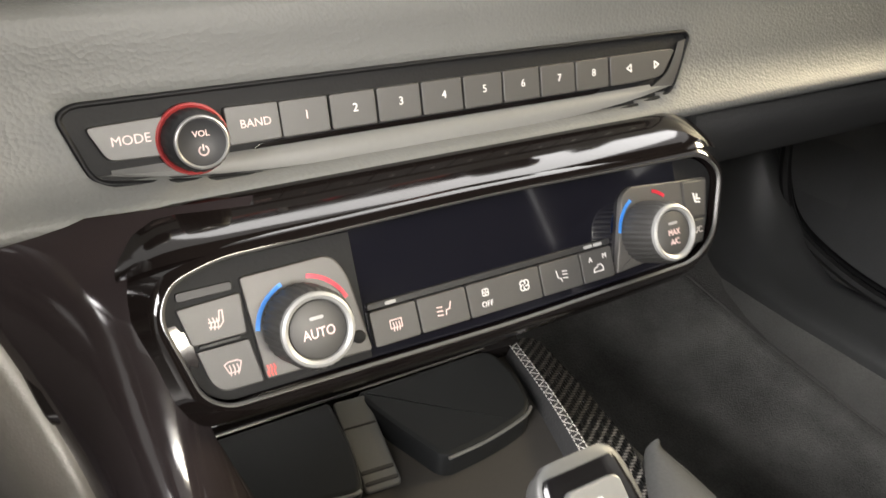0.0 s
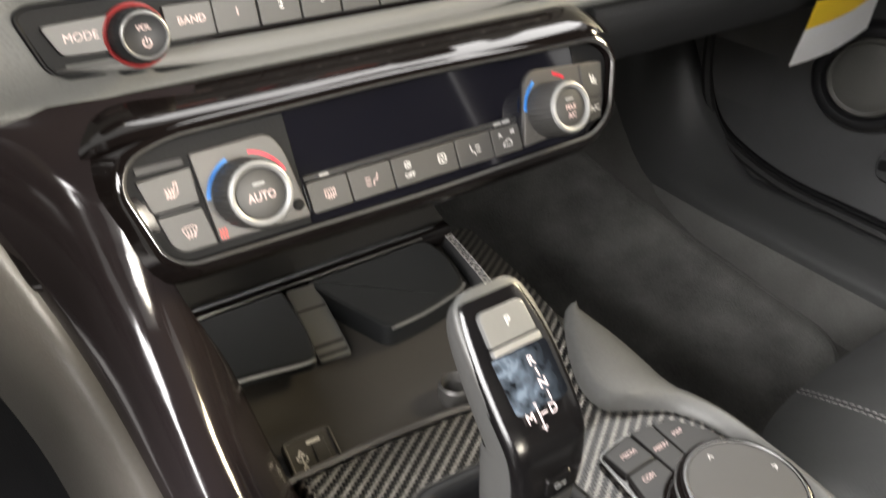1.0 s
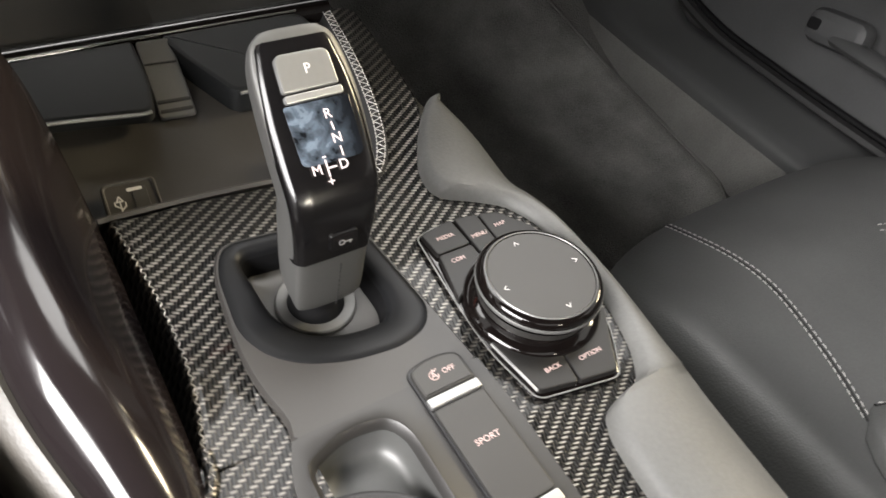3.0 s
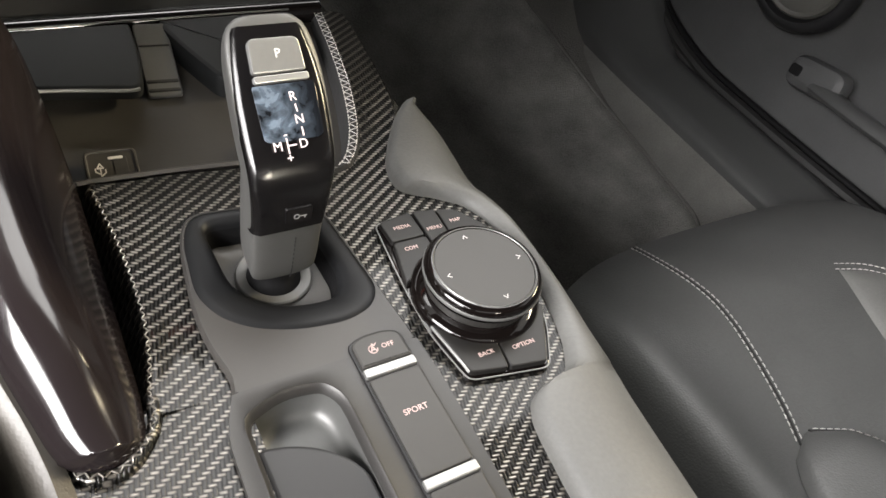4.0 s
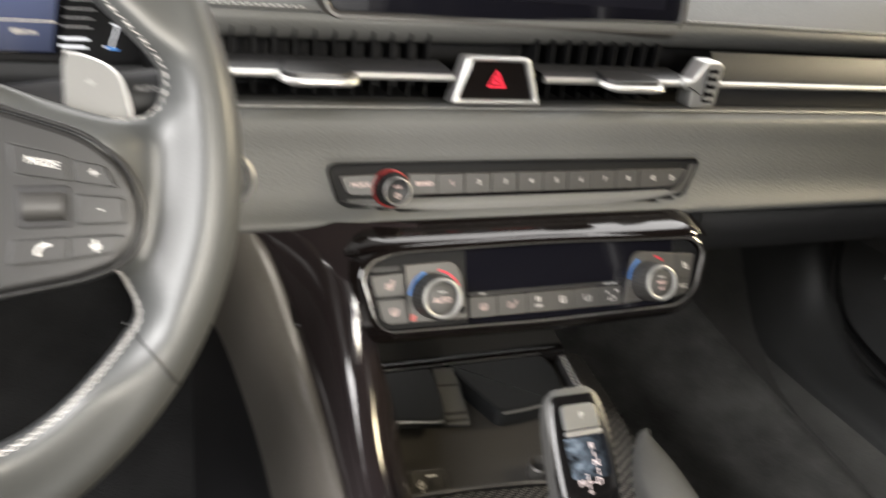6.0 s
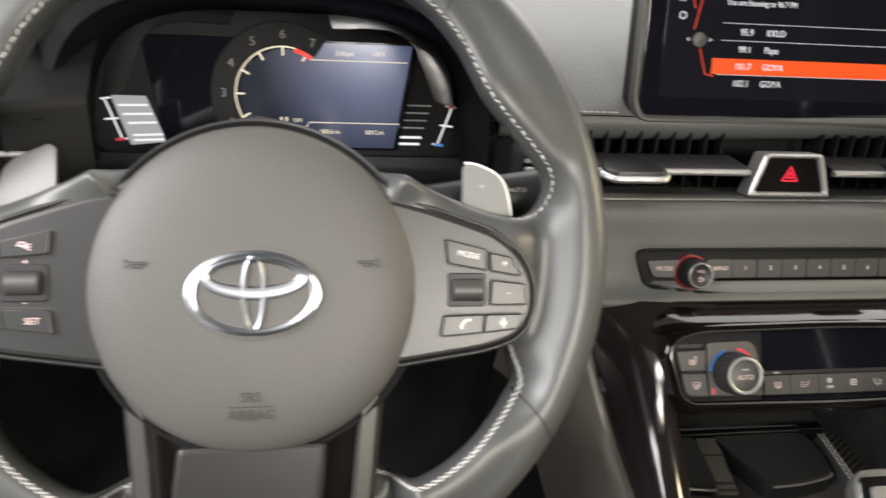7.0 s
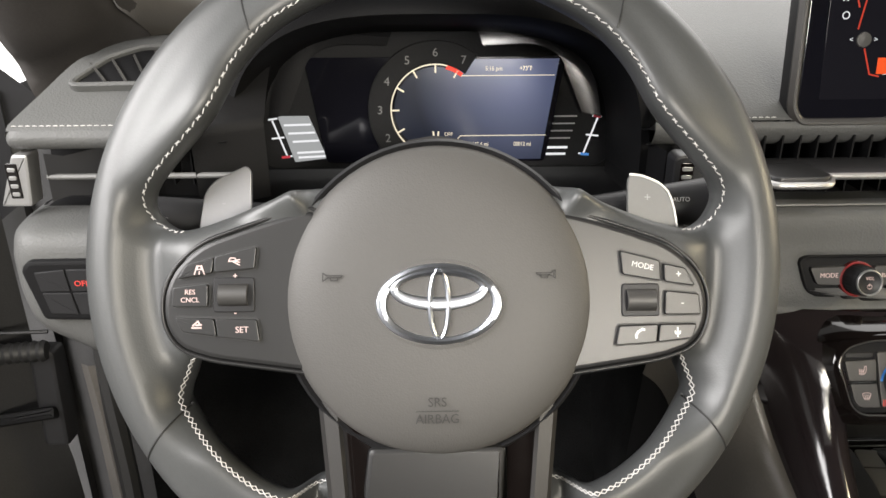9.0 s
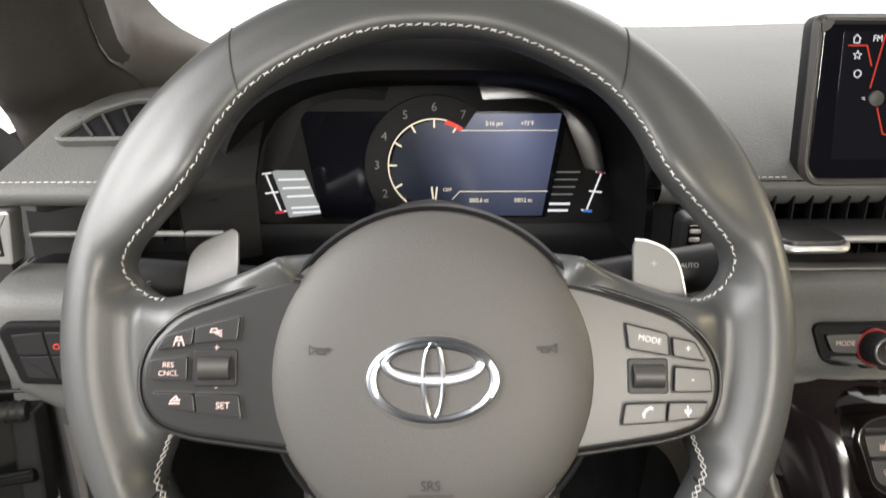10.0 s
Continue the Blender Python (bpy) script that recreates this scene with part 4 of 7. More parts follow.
b_off = part("start_stop_button", slab(rounded([(-0.0128, 0.0175), (0.0128, 0.0175), (0.0128, 0.032), (0.006, 0.0347), (-0.006, 0.0347), (-0.0128, 0.032)], [0.001, 0.001, 0.008, 0.006, 0.006, 0.008], 5), 0.0, 0.003, 0.0012), BUTTON, modes)
text("OFF", 0.0037, INK_PINK, b_off, 0.0040, 0.0260, 0.0031)
icon([arc(0, 0, 0.75, 60, 360, 16), [(-0.5, -0.5), (0, 0.55), (0.5, -0.5)], [(-0.25, -0.12), (0.25, -0.12)], [(0.1, 1.05), (0.45, 0.65), (0.85, 1.0)]], 0.0029, INK_PINK, b_off, -0.0036, 0.0258, 0.003, 0.0005)
for y in (0.0145, -0.0435):
    part("satin_bar", slab(rect(-0.0132, y - 0.0026, 0.0132, y + 0.0026, 0.0006), 0.0, 0.0032, 0.0008), SILVER, modes, "bright satin bar")
b_sp = part("sport_button", slab(rect(-0.0128, -0.0402, 0.0128, 0.0112, 0.0020), 0.0, 0.0026, 0.0006), BUTTON, modes)
text("SPORT", 0.0041, INK_PINK, b_sp, 0.0005, -0.0098, 0.0027)
part("rear_button", slab(rect(-0.0128, -0.078, 0.0128, -0.0468, 0.0020), 0.0, 0.0026, 0.0006), BUTTON, modes)

# grey padded wing on the passenger's side
wing_l = spline([(0.1080, 0.1420, 0), (0.094, 0.1270, 0), (0.078, 0.104, 0), (0.068, 0.084, 0), (0.068, 0.066, 0), (0.086, 0.0535, 0), (0.1005, 0.041, 0), (0.1075, 0.019, 0), (0.107, -0.022, 0), (0.100, -0.055, 0), (0.0915, -0.073, 0), (0.083, -0.080, 0), (0.065, -0.0835, 0), (0.058, -0.091, 0), (0.054, -0.105, 0), (0.049, -0.15, 0), (0.044, -0.20, 0)], 100)
wing_r = spline([(0.1170, 0.1420, 0), (0.1205, 0.1270, 0), (0.1205, 0.104, 0), (0.1185, 0.084, 0), (0.1165, 0.066, 0), (0.1175, 0.0535, 0), (0.1205, 0.041, 0), (0.1235, 0.019, 0), (0.1225, -0.022, 0), (0.120, -0.055, 0), (0.1185, -0.073, 0), (0.118, -0.080, 0), (0.117, -0.0835, 0), (0.116, -0.091, 0), (0.114, -0.105, 0), (0.110, -0.15, 0), (0.106, -0.20, 0)], 100)
rows = []
for a, b in zip(wing_l, wing_r):
    w = b.x - a.x
    h = 0.0045 + 0.0055 * min(1.0, w / 0.045)
    rows.append([(a.x, a.y, -0.01), (a.x, a.y, 0.001), (a.x + 0.0012, a.y, 0.45 * h), (a.x + 0.0032, a.y, 0.80 * h), (a.x + 0.0068, a.y, h), (a.x + max(0.009, 0.45 * w), a.y, h), (a.x + max(0.0105, 0.72 * w), a.y, 0.72 * h), (b.x - 0.002, b.y, 0.0), (b.x, b.y, -0.005), (b.x, b.y, -0.012)])
part("knee_wing", sheet(rows), SEAT_GREY, console, "grey padded knee rest")

# tray in front of the selector with a sloping floor
tray = thing("storage_tray", pose(0, 0, 0.38), "black storage tray with phone charging pads", "storage tray")
def tray_z(y):
    return 0.001 + 0.010 * max(0, (y + 0.06) / 0.12)
rows = [[(x, y, tray_z(y)) for y in steps(-0.098, 0.20, 22)] for x in steps(-0.112, 0.100, 12)]
part("tray_floor", sheet(rows), TRAY, tray, "satin black tray floor")
lipc = spline([(-0.097, -0.0800, 0.014), (-0.075, -0.0806, 0.014), (-0.040, -0.0830, 0.0145), (0.0, -0.0880, 0.015), (0.028, -0.0960, 0.015)], 30)
rows = [[(p.x, p.y + 0.006, tray_z(p.y)) for p in lipc], [(p.x, p.y + 0.003, p.z - 0.003) for p in lipc], [(p.x, p.y, p.z + 0.0022) for p in lipc], [(p.x, p.y - 0.0015, p.z + 0.0026) for p in lipc], [(p.x, p.y - 0.003, p.z + 0.001) for p in lipc]]
part("tray_lip", sheet(rows), TRAY, tray, "rounded black tray lip")
TILT_PAD = Matrix.Rotation(radians(1.2), 4, "X")
left_pad = part("left_pad", slab(rounded([(-0.112, 0.006), (-0.080, 0.001), (-0.047, -0.006), (-0.041, 0.018), (-0.0376, 0.064), (-0.112, 0.064)], [0.002, 0.03, 0.008, 0.02, 0.004, 0.002], 6), -0.002, 0.006, 0.0022), TRAY_PAD, tray, "black rubber charging pad with a pale edge")
left_pad.matrix_local = Matrix.Translation((0, -0.010, 0.0165)) @ TILT_PAD
le = spline([(-0.111, 0.0055, 0.0045), (-0.085, 0.0015, 0.0045), (-0.056, -0.0045, 0.0045), (-0.048, -0.004, 0.0045)], 14)
part("pale_edge", tube(le, 0.0011, 6), GREYSILVER, left_pad, "satin edge")
right_pad = part("right_pad", slab(rounded([(-0.020, 0.062), (-0.014, 0.040), (0.000, 0.001), (0.034, 0.003), (0.066, 0.010), (0.076, 0.040), (0.074, 0.071), (-0.020, 0.071)], [0.004, 0.03, 0.008, 0.03, 0.012, 0.03, 0.012, 0.003], 6), -0.008, 0.008, 0.003), TRAY_PAD, tray, "black rubber charging pad")
right_pad.matrix_local = Matrix.Translation((0.0, -0.017, 0.0150)) @ TILT_PAD
re = spline([(0.003, 0.0008, 0.0065), (0.03, 0.0025, 0.0065), (0.058, 0.0085, 0.0065), (0.067, 0.014, 0.0065)], 14)
part("pale_edge", tube(re, 0.0010, 6), GREYSILVER, right_pad, "satin edge")
mid_strip = part("pad_bridge", slab(rect(-0.0105, 0.0, 0.0105, 0.060, 0.003), 0, 0.0025, 0.001), COLLAR, tray, "grey ribbed bridge between the pads")
mid_strip.matrix_local = Matrix.Translation((-0.0315, -0.007, 0.0065)) @ Matrix.Rotation(radians(-5), 4, "Z") @ Matrix.Rotation(radians(15), 4, "X")
for y0, y1 in ((0.003, 0.0055), (0.010, 0.0125), (0.040, 0.0412)):
    part("bridge_rib", slab(rect(-0.0095, y0, 0.0095, y1, 0.001), 0.001, 0.0034, 0.0006), BUTTON, mid_strip)
back_ledge = [[(x, 0.055, 0.012), (x, 0.0555, 0.0215), (x, 0.0575, 0.0240), (x, 0.062, 0.0248), (x, 0.068, 0.0240), (x, 0.071, 0.021), (x, 0.076, 0.019)] for x in steps(-0.115, 0.098, 14)]
part("back_ledge", sheet(back_ledge), GLOSS, tray, "gloss black ledge behind the pads")
# reflection along the ledge's nose, drawn as a thin paler tube
part("ledge_reflection", tube([(x, 0.0563, 0.0232) for x in steps(-0.112, 0.072, 10)], 0.0007, 6), SATIN_DARK, tray, "thin pale line for the reflection on the ledge")
part("back_wall", sheet([[(x, 0.073, 0.019), (x, 0.078, 0.021), (x, 0.098, 0.034), (x, 0.13, 0.045)] for x in steps(-0.115, -0.018, 8)]), SATIN_DARK, tray, "satin wall behind the ledge")
part("back_wall", sheet([[(x, 0.073, 0.019), (x, 0.080, 0.0205), (x, 0.102, 0.030), (x, 0.13, 0.045)] for x in steps(-0.018, 0.104, 8)]), SATIN_DARK, tray, "satin wall behind the ledge")
edge = spline([(0.0965, 0.066, 0), (0.087, 0.0085, 0), (0.076, -0.039, 0), (0.062, -0.080, 0), (0.0457, -0.105, 0), (0.028, -0.110, 0)], 40)
rows = [[(p.x - 0.006, p.y, tray_z(p.y)) for p in edge], [(p.x - 0.005, p.y, 0.012) for p in edge], [(p.x - 0.002, p.y, 0.0178) for p in edge], [(p.x + 0.001, p.y, 0.0185) for p in edge], [(p.x + 0.005, p.y, 0.015) for p in edge]]
part("tray_wall", sheet(rows), PAD_DARK, tray, "leather tray edge")
usb = part("usb_socket", slab(rect(-0.0112, -0.0098, 0.0112, 0.0098, 0.003), -0.004, 0.0022), TRAY, tray, "usb socket with a printed symbol")
usb.matrix_local = plane((-0.0765, -0.0655, 0.0062), 66) @ Matrix.Rotation(radians(-3), 4, "Z") @ Matrix.Diagonal((1.22, 1.22, 1.0, 1))
part("socket_rim", frame_ring(rect(-0.0112, -0.0098, 0.0112, 0.0098, 0.003), rect(-0.0098, -0.0084, 0.0098, 0.0084, 0.002), 0.002, 0.0032, 0.0004), TRAY, usb)
part("socket_slot", slab(rect(0.0008, -0.0058, 0.0068, 0.0058, 0.0005), 0.0022, 0.0028, 0.0002), SATIN_DARK, usb)
part("socket_tongue", slab(rect(-0.0012, 0.0045, 0.0052, 0.0060, 0.0003), 0.0027, 0.0032, 0.0002), INK_WHITE, usb)
icon([[(0, -0.9), (0, 0.6)], [(0, -0.55), (0.55, -0.10), (0.55, 0.30)], [(0, -0.30), (-0.55, 0.10), (-0.55, 0.50)], [(-0.35, 0.50), (0, 1.1), (0.35, 0.50), (-0.35, 0.50)], arc(0, -1.0, 0.22, 0, 360, 10)], 0.0038, INK_WHITE, usb, -0.0050, -0.001, 0.0022, 0.0006)
part("power_socket", turned([(0.010, -0.01), (0.010, 0.003), (0.0085, 0.0045), (0.0075, 0.003), (0.007, -0.002), (0, -0.002)], 28), SATIN_DARK, tray, "round power socket").matrix_local = Matrix.Translation((0.014, -0.068, 0.008))
part("stitching", stitches([(p.x, p.y, 0.0188) for p in edge[:34]], 0.0033, 0.0001, 0.00030, 0.0026, zigzag=True), THREAD, tray, "light cross stitching along the tray edge")

for off in (-0.0027, 0.0027):
    part("side_stitching", stitches([(p.x + off, p.y, 0.0187) for p in edge[:34]], 0.0020, 0.0013, 0.00045, 0.0), THREAD, tray, "light side stitching")

# glossy rail on the driver's side
ra = [(-0.150, -0.012, 0.5795), (-0.147, -0.036, 0.560), (-0.135, -0.075, 0.500), (-0.128, -0.130, 0.455), (-0.124, -0.200, 0.433), (-0.119, -0.236, 0.4175), (-0.1165, -0.2485, 0.4130)]
ro = [(-0.205, 0.004, 0.5770), (-0.187, -0.010, 0.560), (-0.165, -0.040, 0.490), (-0.155, -0.100, 0.450), (-0.150, -0.180, 0.425), (-0.1390, -0.228, 0.408), (-0.1345, -0.2415, 0.403)]
ri = [(-0.090, -0.020, 0.5800), (-0.124, -0.052, 0.530), (-0.108, -0.060, 0.460), (-0.0990, -0.090, 0.406), (-0.0995, -0.200, 0.399), (-0.1005, -0.228, 0.398), (-0.1020, -0.239, 0.397)]
pad_line = ro[:-2] + [(-0.1385, -0.230, 0.408), (-0.134, -0.262, 0.400), (-0.130, -0.330, 0.392)]
rows = []
for a, o, i in zip(spline(ra, 40), spline(ro, 40), spline(ri, 40)):
    low = Vector((0, 0.02, -0.05))
    ctl_ = a * 2 - (o + i) * 0.5
    ctl_ = a + (ctl_ - a) * 0.75
    rows.append([o + low, o + low * 0.3] + [o * (1 - t_) ** 2 + ctl_ * 2 * t_ * (1 - t_) + i * t_ * t_ for t_ in steps(0, 1, 15)] + [i + Vector((0.002, 0.01, -0.02)), i + Vector((0, 0.02, -0.05))])
# the rail's foot is cut square
rows.append([p + Vector((0, -0.0006, -0.0008)) for p in rows[-1]])
rows.append([p + Vector((0, 0.001, -0.030)) for p in rows[-1]])
side_trim = thing("console_side_trim", pose(0, 0, 0), "piano black console rail above a grey knee pad", "console trim")
part("gloss_rail", sheet(rows), RAIL, side_trim, "glossy piano black rail", smooth=60)
# padded side below the rail on the driver's side
rows = []
for o in spline(pad_line, 36):
    rows.append([o + Vector((0.004, 0.0, -0.004)), o + Vector((-0.002, -0.001, 0.001)), o + Vector((-0.007, -0.001, -0.001)), o + Vector((-0.013, 0.002, -0.008)), o + Vector((-0.018, 0.008, -0.020)), o + Vector((-0.0225, 0.018, -0.032)), o + Vector((-0.0260, 0.030, -0.050)), o + Vector((-0.0285, 0.042, -0.072)), o + Vector((-0.0290, 0.050, -0.092))])
part("knee_pad", sheet(rows), KNEE, side_trim, "pale grey padded edge", smooth=60)
rows = [[o + Vector((-0.0285, 0.050, -0.090)), o + Vector((-0.0275, 0.055, -0.11)), o + Vector((-0.030, 0.06, -0.16)), o + Vector((-0.034, 0.08, -0.33))] for o in spline(pad_line, 36)]
part("side_panel", sheet(rows), HOOD, side_trim, "dark side panel", smooth=60)


# ---------- radio panel ----------
radio = thing("radio_panel", plane((0, 0, 0.6), 15), "narrow radio button panel with satin lower sill", "radio panel")
r_out = rounded([(-0.1465, 0.0105), (-0.1395, -0.0130), (-0.096, -0.0187), (0.0026, -0.0213), (0.100, -0.0195), (0.1335, -0.0148), (0.1452, 0.0112), (0.143, 0.0135), (0.0, 0.0138), (-0.142, 0.0133)], [0.004, 0.006, 0.05, 0.08, 0.03, 0.008, 0.003, 0.003, 0.0, 0.004], 5)
part("recess_edge", frame_ring(inset(r_out, -0.0016), inset(r_out, 0.0004), -0.004, 0.0010, 0.0007), HOOD, radio)
part("backing", slab(inset(r_out, 0.0), -0.005, -0.0012, 0.0004), HOOD, radio)
sill_in = [(x, -0.0105 - 0.0008 * math.cos(x * 9)) for x in steps(-0.134, 0.120, 26)]
sill_out = [(x, -0.0196 + 0.0090 * (abs(x) / 0.138) ** 3.2) for x in steps(-0.138, 0.134, 26)]
part("satin_sill", sheet([[(a[0], a[1] + 0.0012, -0.0012), (a[0], a[1], 0.0), ((a[0] + b[0]) / 2, (a[1] + b[1]) / 2, 0.0012), (b[0], b[1], 0.0006), (b[0], b[1] - 0.0006, -0.002)] for a, b in zip(sill_in, sill_out)]), SILVER_SILL, radio, "satin silver sill")
right_up = spline([(0.120, -0.0108, 0.0004), (0.131, -0.004, 0.0006), (0.1385, 0.0095, 0.0004)], 10)
right_out = spline([(0.134, -0.0120, 0.0004), (0.140, 0.0, 0.0006), (0.1435, 0.0105, 0.0004)], 10)
part("satin_sill", sheet([[tuple(a), tuple((a + b) / 2 + Vector((0, 0, 0.0006))), tuple(b)] for a, b in zip(right_up, right_out)]), SATIN_DARK, radio, "satin grey sill end")
def radio_key(name, pts, r, mark=None, mx=0.0, my=0.0, size=0.0046, ink=INK_PINK):
    k = part(name, slab(rounded(pts, r, 4), -0.002, 0.0022, 0.0004), BUTTON, radio)
    if mark:
        text(mark, size, ink, k, mx, my, 0.0023)
    return k
radio_key("mode_key", [(-0.1398, 0.0062), (-0.1345, -0.0062), (-0.110, -0.0072), (-0.110, 0.0070)], [0.0025, 0.003, 0.0005, 0.0005], "MODE", -0.1258, 0.0002, 0.0047)
radio_key("band_key", [(-0.0925, -0.0072), (-0.0868, -0.0072), (-0.0850, -0.0072), (-0.0722, -0.0072), (-0.0722, 0.0068), (-0.0925, 0.0070)], 0.0005, "BAND", -0.0815, 0.0, 0.0044)
for i in range(8):
    x0 = -0.0718 + 0.0204 * i
    radio_key("preset_key", [(x0, -0.0072), (x0 + 0.0195, -0.0072), (x0 + 0.0195, 0.0066), (x0, 0.0066)], 0.0004, str(i + 1), x0 + 0.0105, 0.0002, 0.0047, INK_WHITE if i else INK_PINK)
arrow_key = radio_key("seek_key", [(0.0918, -0.0072), (0.106, -0.0072), (0.1255, -0.0062), (0.1338, 0.0055), (0.1325, 0.0064), (0.0918, 0.0066)], [0.0005, 0.004, 0.004, 0.001, 0.001, 0.0005])
icon([[(0.7, 0.9), (0.7, -0.9), (-0.7, 0), (0.7, 0.9)]], 0.0019, INK_WHITE, arrow_key, 0.1035, 0.0, 0.0022, 0.0006)
icon([[(-0.7, 0.9), (-0.7, -0.9), (0.7, 0), (-0.7, 0.9)]], 0.0019, INK_WHITE, arrow_key, 0.1215, 0.0, 0.0022, 0.0006)
part("slot", slab(rounded([(-0.084, -0.0100), (0.084, -0.0100), (0.088, -0.0080), (-0.080, -0.0080)], 0.0008, 3), -0.002, -0.0004, 0.0002), GLOSS, radio, "black slot line")
KX, KY = -0.1050, -0.0026
part("red_ring", turned([(0.0130, -0.001), (0.0130, 0.0022), (0.0122, 0.0030), (0.0112, 0.0022)], 48, (KX, KY)), RING_RED, radio, "red ring round the volume knob")
vol = part("volume_knob", turned([(0.0114, 0.0), (0.0110, 0.0120), (0.0099, 0.0150), (0.0094, 0.0156), (0.0091, 0.0172), (0.0086, 0.0177), (0.0081, 0.0173), (0.0, 0.0173)], 120, (KX, KY), 24, 0.0004, (0, 1)), PLASTIC, radio, "round black volume knob")
part("knob_ring", turned([(0.0094, 0.0166), (0.0092, 0.0180), (0.0087, 0.0184), (0.0081, 0.0175)], 48, (KX, KY)), SILVER, vol, "satin silver rim")
text("VOL", 0.0030, INK_PINK, vol, KX, KY + 0.0030, 0.0176)
icon([arc(0, 0, 0.8, 125, 415, 18), [(0, 0.1), (0, 1.0)]], 0.0020, INK_PINK, vol, KX, KY - 0.0028, 0.0174, 0.0005)

# ---------- climate panel ----------
clim = thing("climate_panel", plane((0, -0.051, 0.5345), 25), "glossy black climate panel with two temperature knobs", "climate panel")
def climate_outline(d):
    base = [(-0.1265, 0.0300), (-0.1315, 0.0200), (-0.1240, -0.0095), (-0.1165, -0.0152), (0.0, -0.0170), (0.108, -0.0150), (0.1225, -0.0060), (0.1325, 0.0240), (0.122, 0.0335), (0.0, 0.0365), (-0.110, 0.0350)]
    return inset(rounded(base, [0.008, 0.008, 0.006, 0.006, 0.02, 0.012, 0.010, 0.010, 0.010, 0.03, 0.010], 6), -d)
co = [(0.0, -0.004), (0.0003, 0.0036), (0.0010, 0.0047), (0.0020, 0.0047), (0.0052, 0.0022), (0.0085, -0.0030), (0.0092, -0.0100), (0.0080, -0.0220), (0.002, -0.040)]
def flared(d, z):
    """The surround widens backwards on its outer end, where it runs into the rail."""
    back = max(0.0, -0.001 - z)
    return [(x - 1.5 * back * min(1.0, max(0.0, (-0.095 - x) / 0.03)) ** 2, y, z) for x, y in climate_outline(d)]
body = part("gloss_body", loft([flared(d, z) for d, z in co]), GLOSS, clim, "piano black surround")
# highlight of the gloss edge, built as a paler ring
part("edge_highlight", loft([[(x, y, z) for x, y in climate_outline(d)] for d, z in ((0.0002, 0.0028), (-0.0002, 0.0036), (0.0004, 0.0045), (0.0011, 0.0047), (0.0016, 0.0042))]), SATIN_DARK, clim, "thin satin ring for the highlight on the gloss edge")
part("glass_face", slab(climate_outline(-0.0003), -0.006, -0.0012, 0.0004), GLASS, clim, "black glass display strip")
for sg, x_in in ((-1, 0.0600), (1, 0.1075)):
    bed = [p for p in climate_outline(-0.0005) if p[0] * sg > x_in] + [(sg * x_in, 0.0345), (sg * x_in, -0.0150)]
    bed.sort(key=lambda p: math.atan2(p[1] - 0.010, p[0] - sg * (x_in + 0.131) / 2))
    part("key_bed", slab(bed, -0.003, -0.0007, 0.0002), HOOD, clim, "matte black bed round the keys")
def key(name, pts, r, mat=BUTTON, z=0.0012):
    return part(name, slab(rounded(pts, r, 4), -0.003, z, 0.0004), mat, clim)
heat = key("seat_heat_key", [(-0.1264, 0.0212), (-0.1236, 0.0075), (-0.1046, 0.0075), (-0.1042, 0.0222)], 0.0012)
icon([[(0.45, 1.0), (0.85, 1.0), (0.75, -0.25), (0.3, -0.75), (-0.8, -0.55)], [(0.5, 0.9), (0.3, -0.1), (-0.8, -0.05)], [(-0.7, 0.4), (-0.55, -0.2), (-0.7, -0.8)], [(-0.3, 0.4), (-0.15, -0.2), (-0.3, -0.9)], [(0.1, 0.3), (0.2, -0.2), (0.1, -0.9)]], 0.0032, INK_PINK, heat, -0.1142, 0.0145, 0.0012, 0.0004)
fdef = key("windscreen_key", [(-0.1228, 0.0054), (-0.1202, -0.0070), (-0.1165, -0.0108), (-0.1022, -0.0110), (-0.1044, 0.0054)], [0.001, 0.003, 0.003, 0.0008, 0.001])
icon([[(-1, 0.5), (-0.5, 0.75), (0.5, 0.75), (1, 0.5), (0.6, -0.6), (-0.6, -0.6), (-1, 0.5)], [(-0.45, 0.3), (-0.35, -0.2), (-0.45, -0.9)], [(0, 0.3), (0.1, -0.2), (0, -0.9)], [(0.45, 0.3), (0.55, -0.2), (0.45, -0.9)]], 0.0030, INK_PINK, fdef, -0.1118, -0.0030, 0.0012, 0.0004)
for x0, x1, y0 in ((-0.1255, -0.1062, 0.0236), (-0.1215, -0.107, 0.0060)):
    part("indicator_strip", slab(rect(x0, y0 - 0.0001, x1, y0 + (0.0032 if y0 > 0.02 else 0.0012), 0.0004), -0.003, 0.0006, 0.0003), PLASTIC, clim, "black indicator strip")
lp = part("left_knob_plate", slab(rounded([(-0.1036, 0.0272), (-0.1014, -0.0108), (-0.0600, -0.0116), (-0.0642, 0.0190), (-0.0690, 0.0280)], [0.0016, 0.0016, 0.0016, 0.006, 0.006], 6), -0.003, 0.0014, 0.0005), PLATE, clim, "dark grey knob plate")
rp = part("right_knob_plate", slab(rounded([(0.0625, -0.0112), (0.1195, -0.0080), (0.1255, 0.0225), (0.1080, 0.0235), (0.0770, 0.0262), (0.0715, 0.0225)], [0.0010, 0.008, 0.003, 0.002, 0.006, 0.005], 6), -0.003, 0.0014, 0.0007), PLATE, clim, "dark grey knob plate")
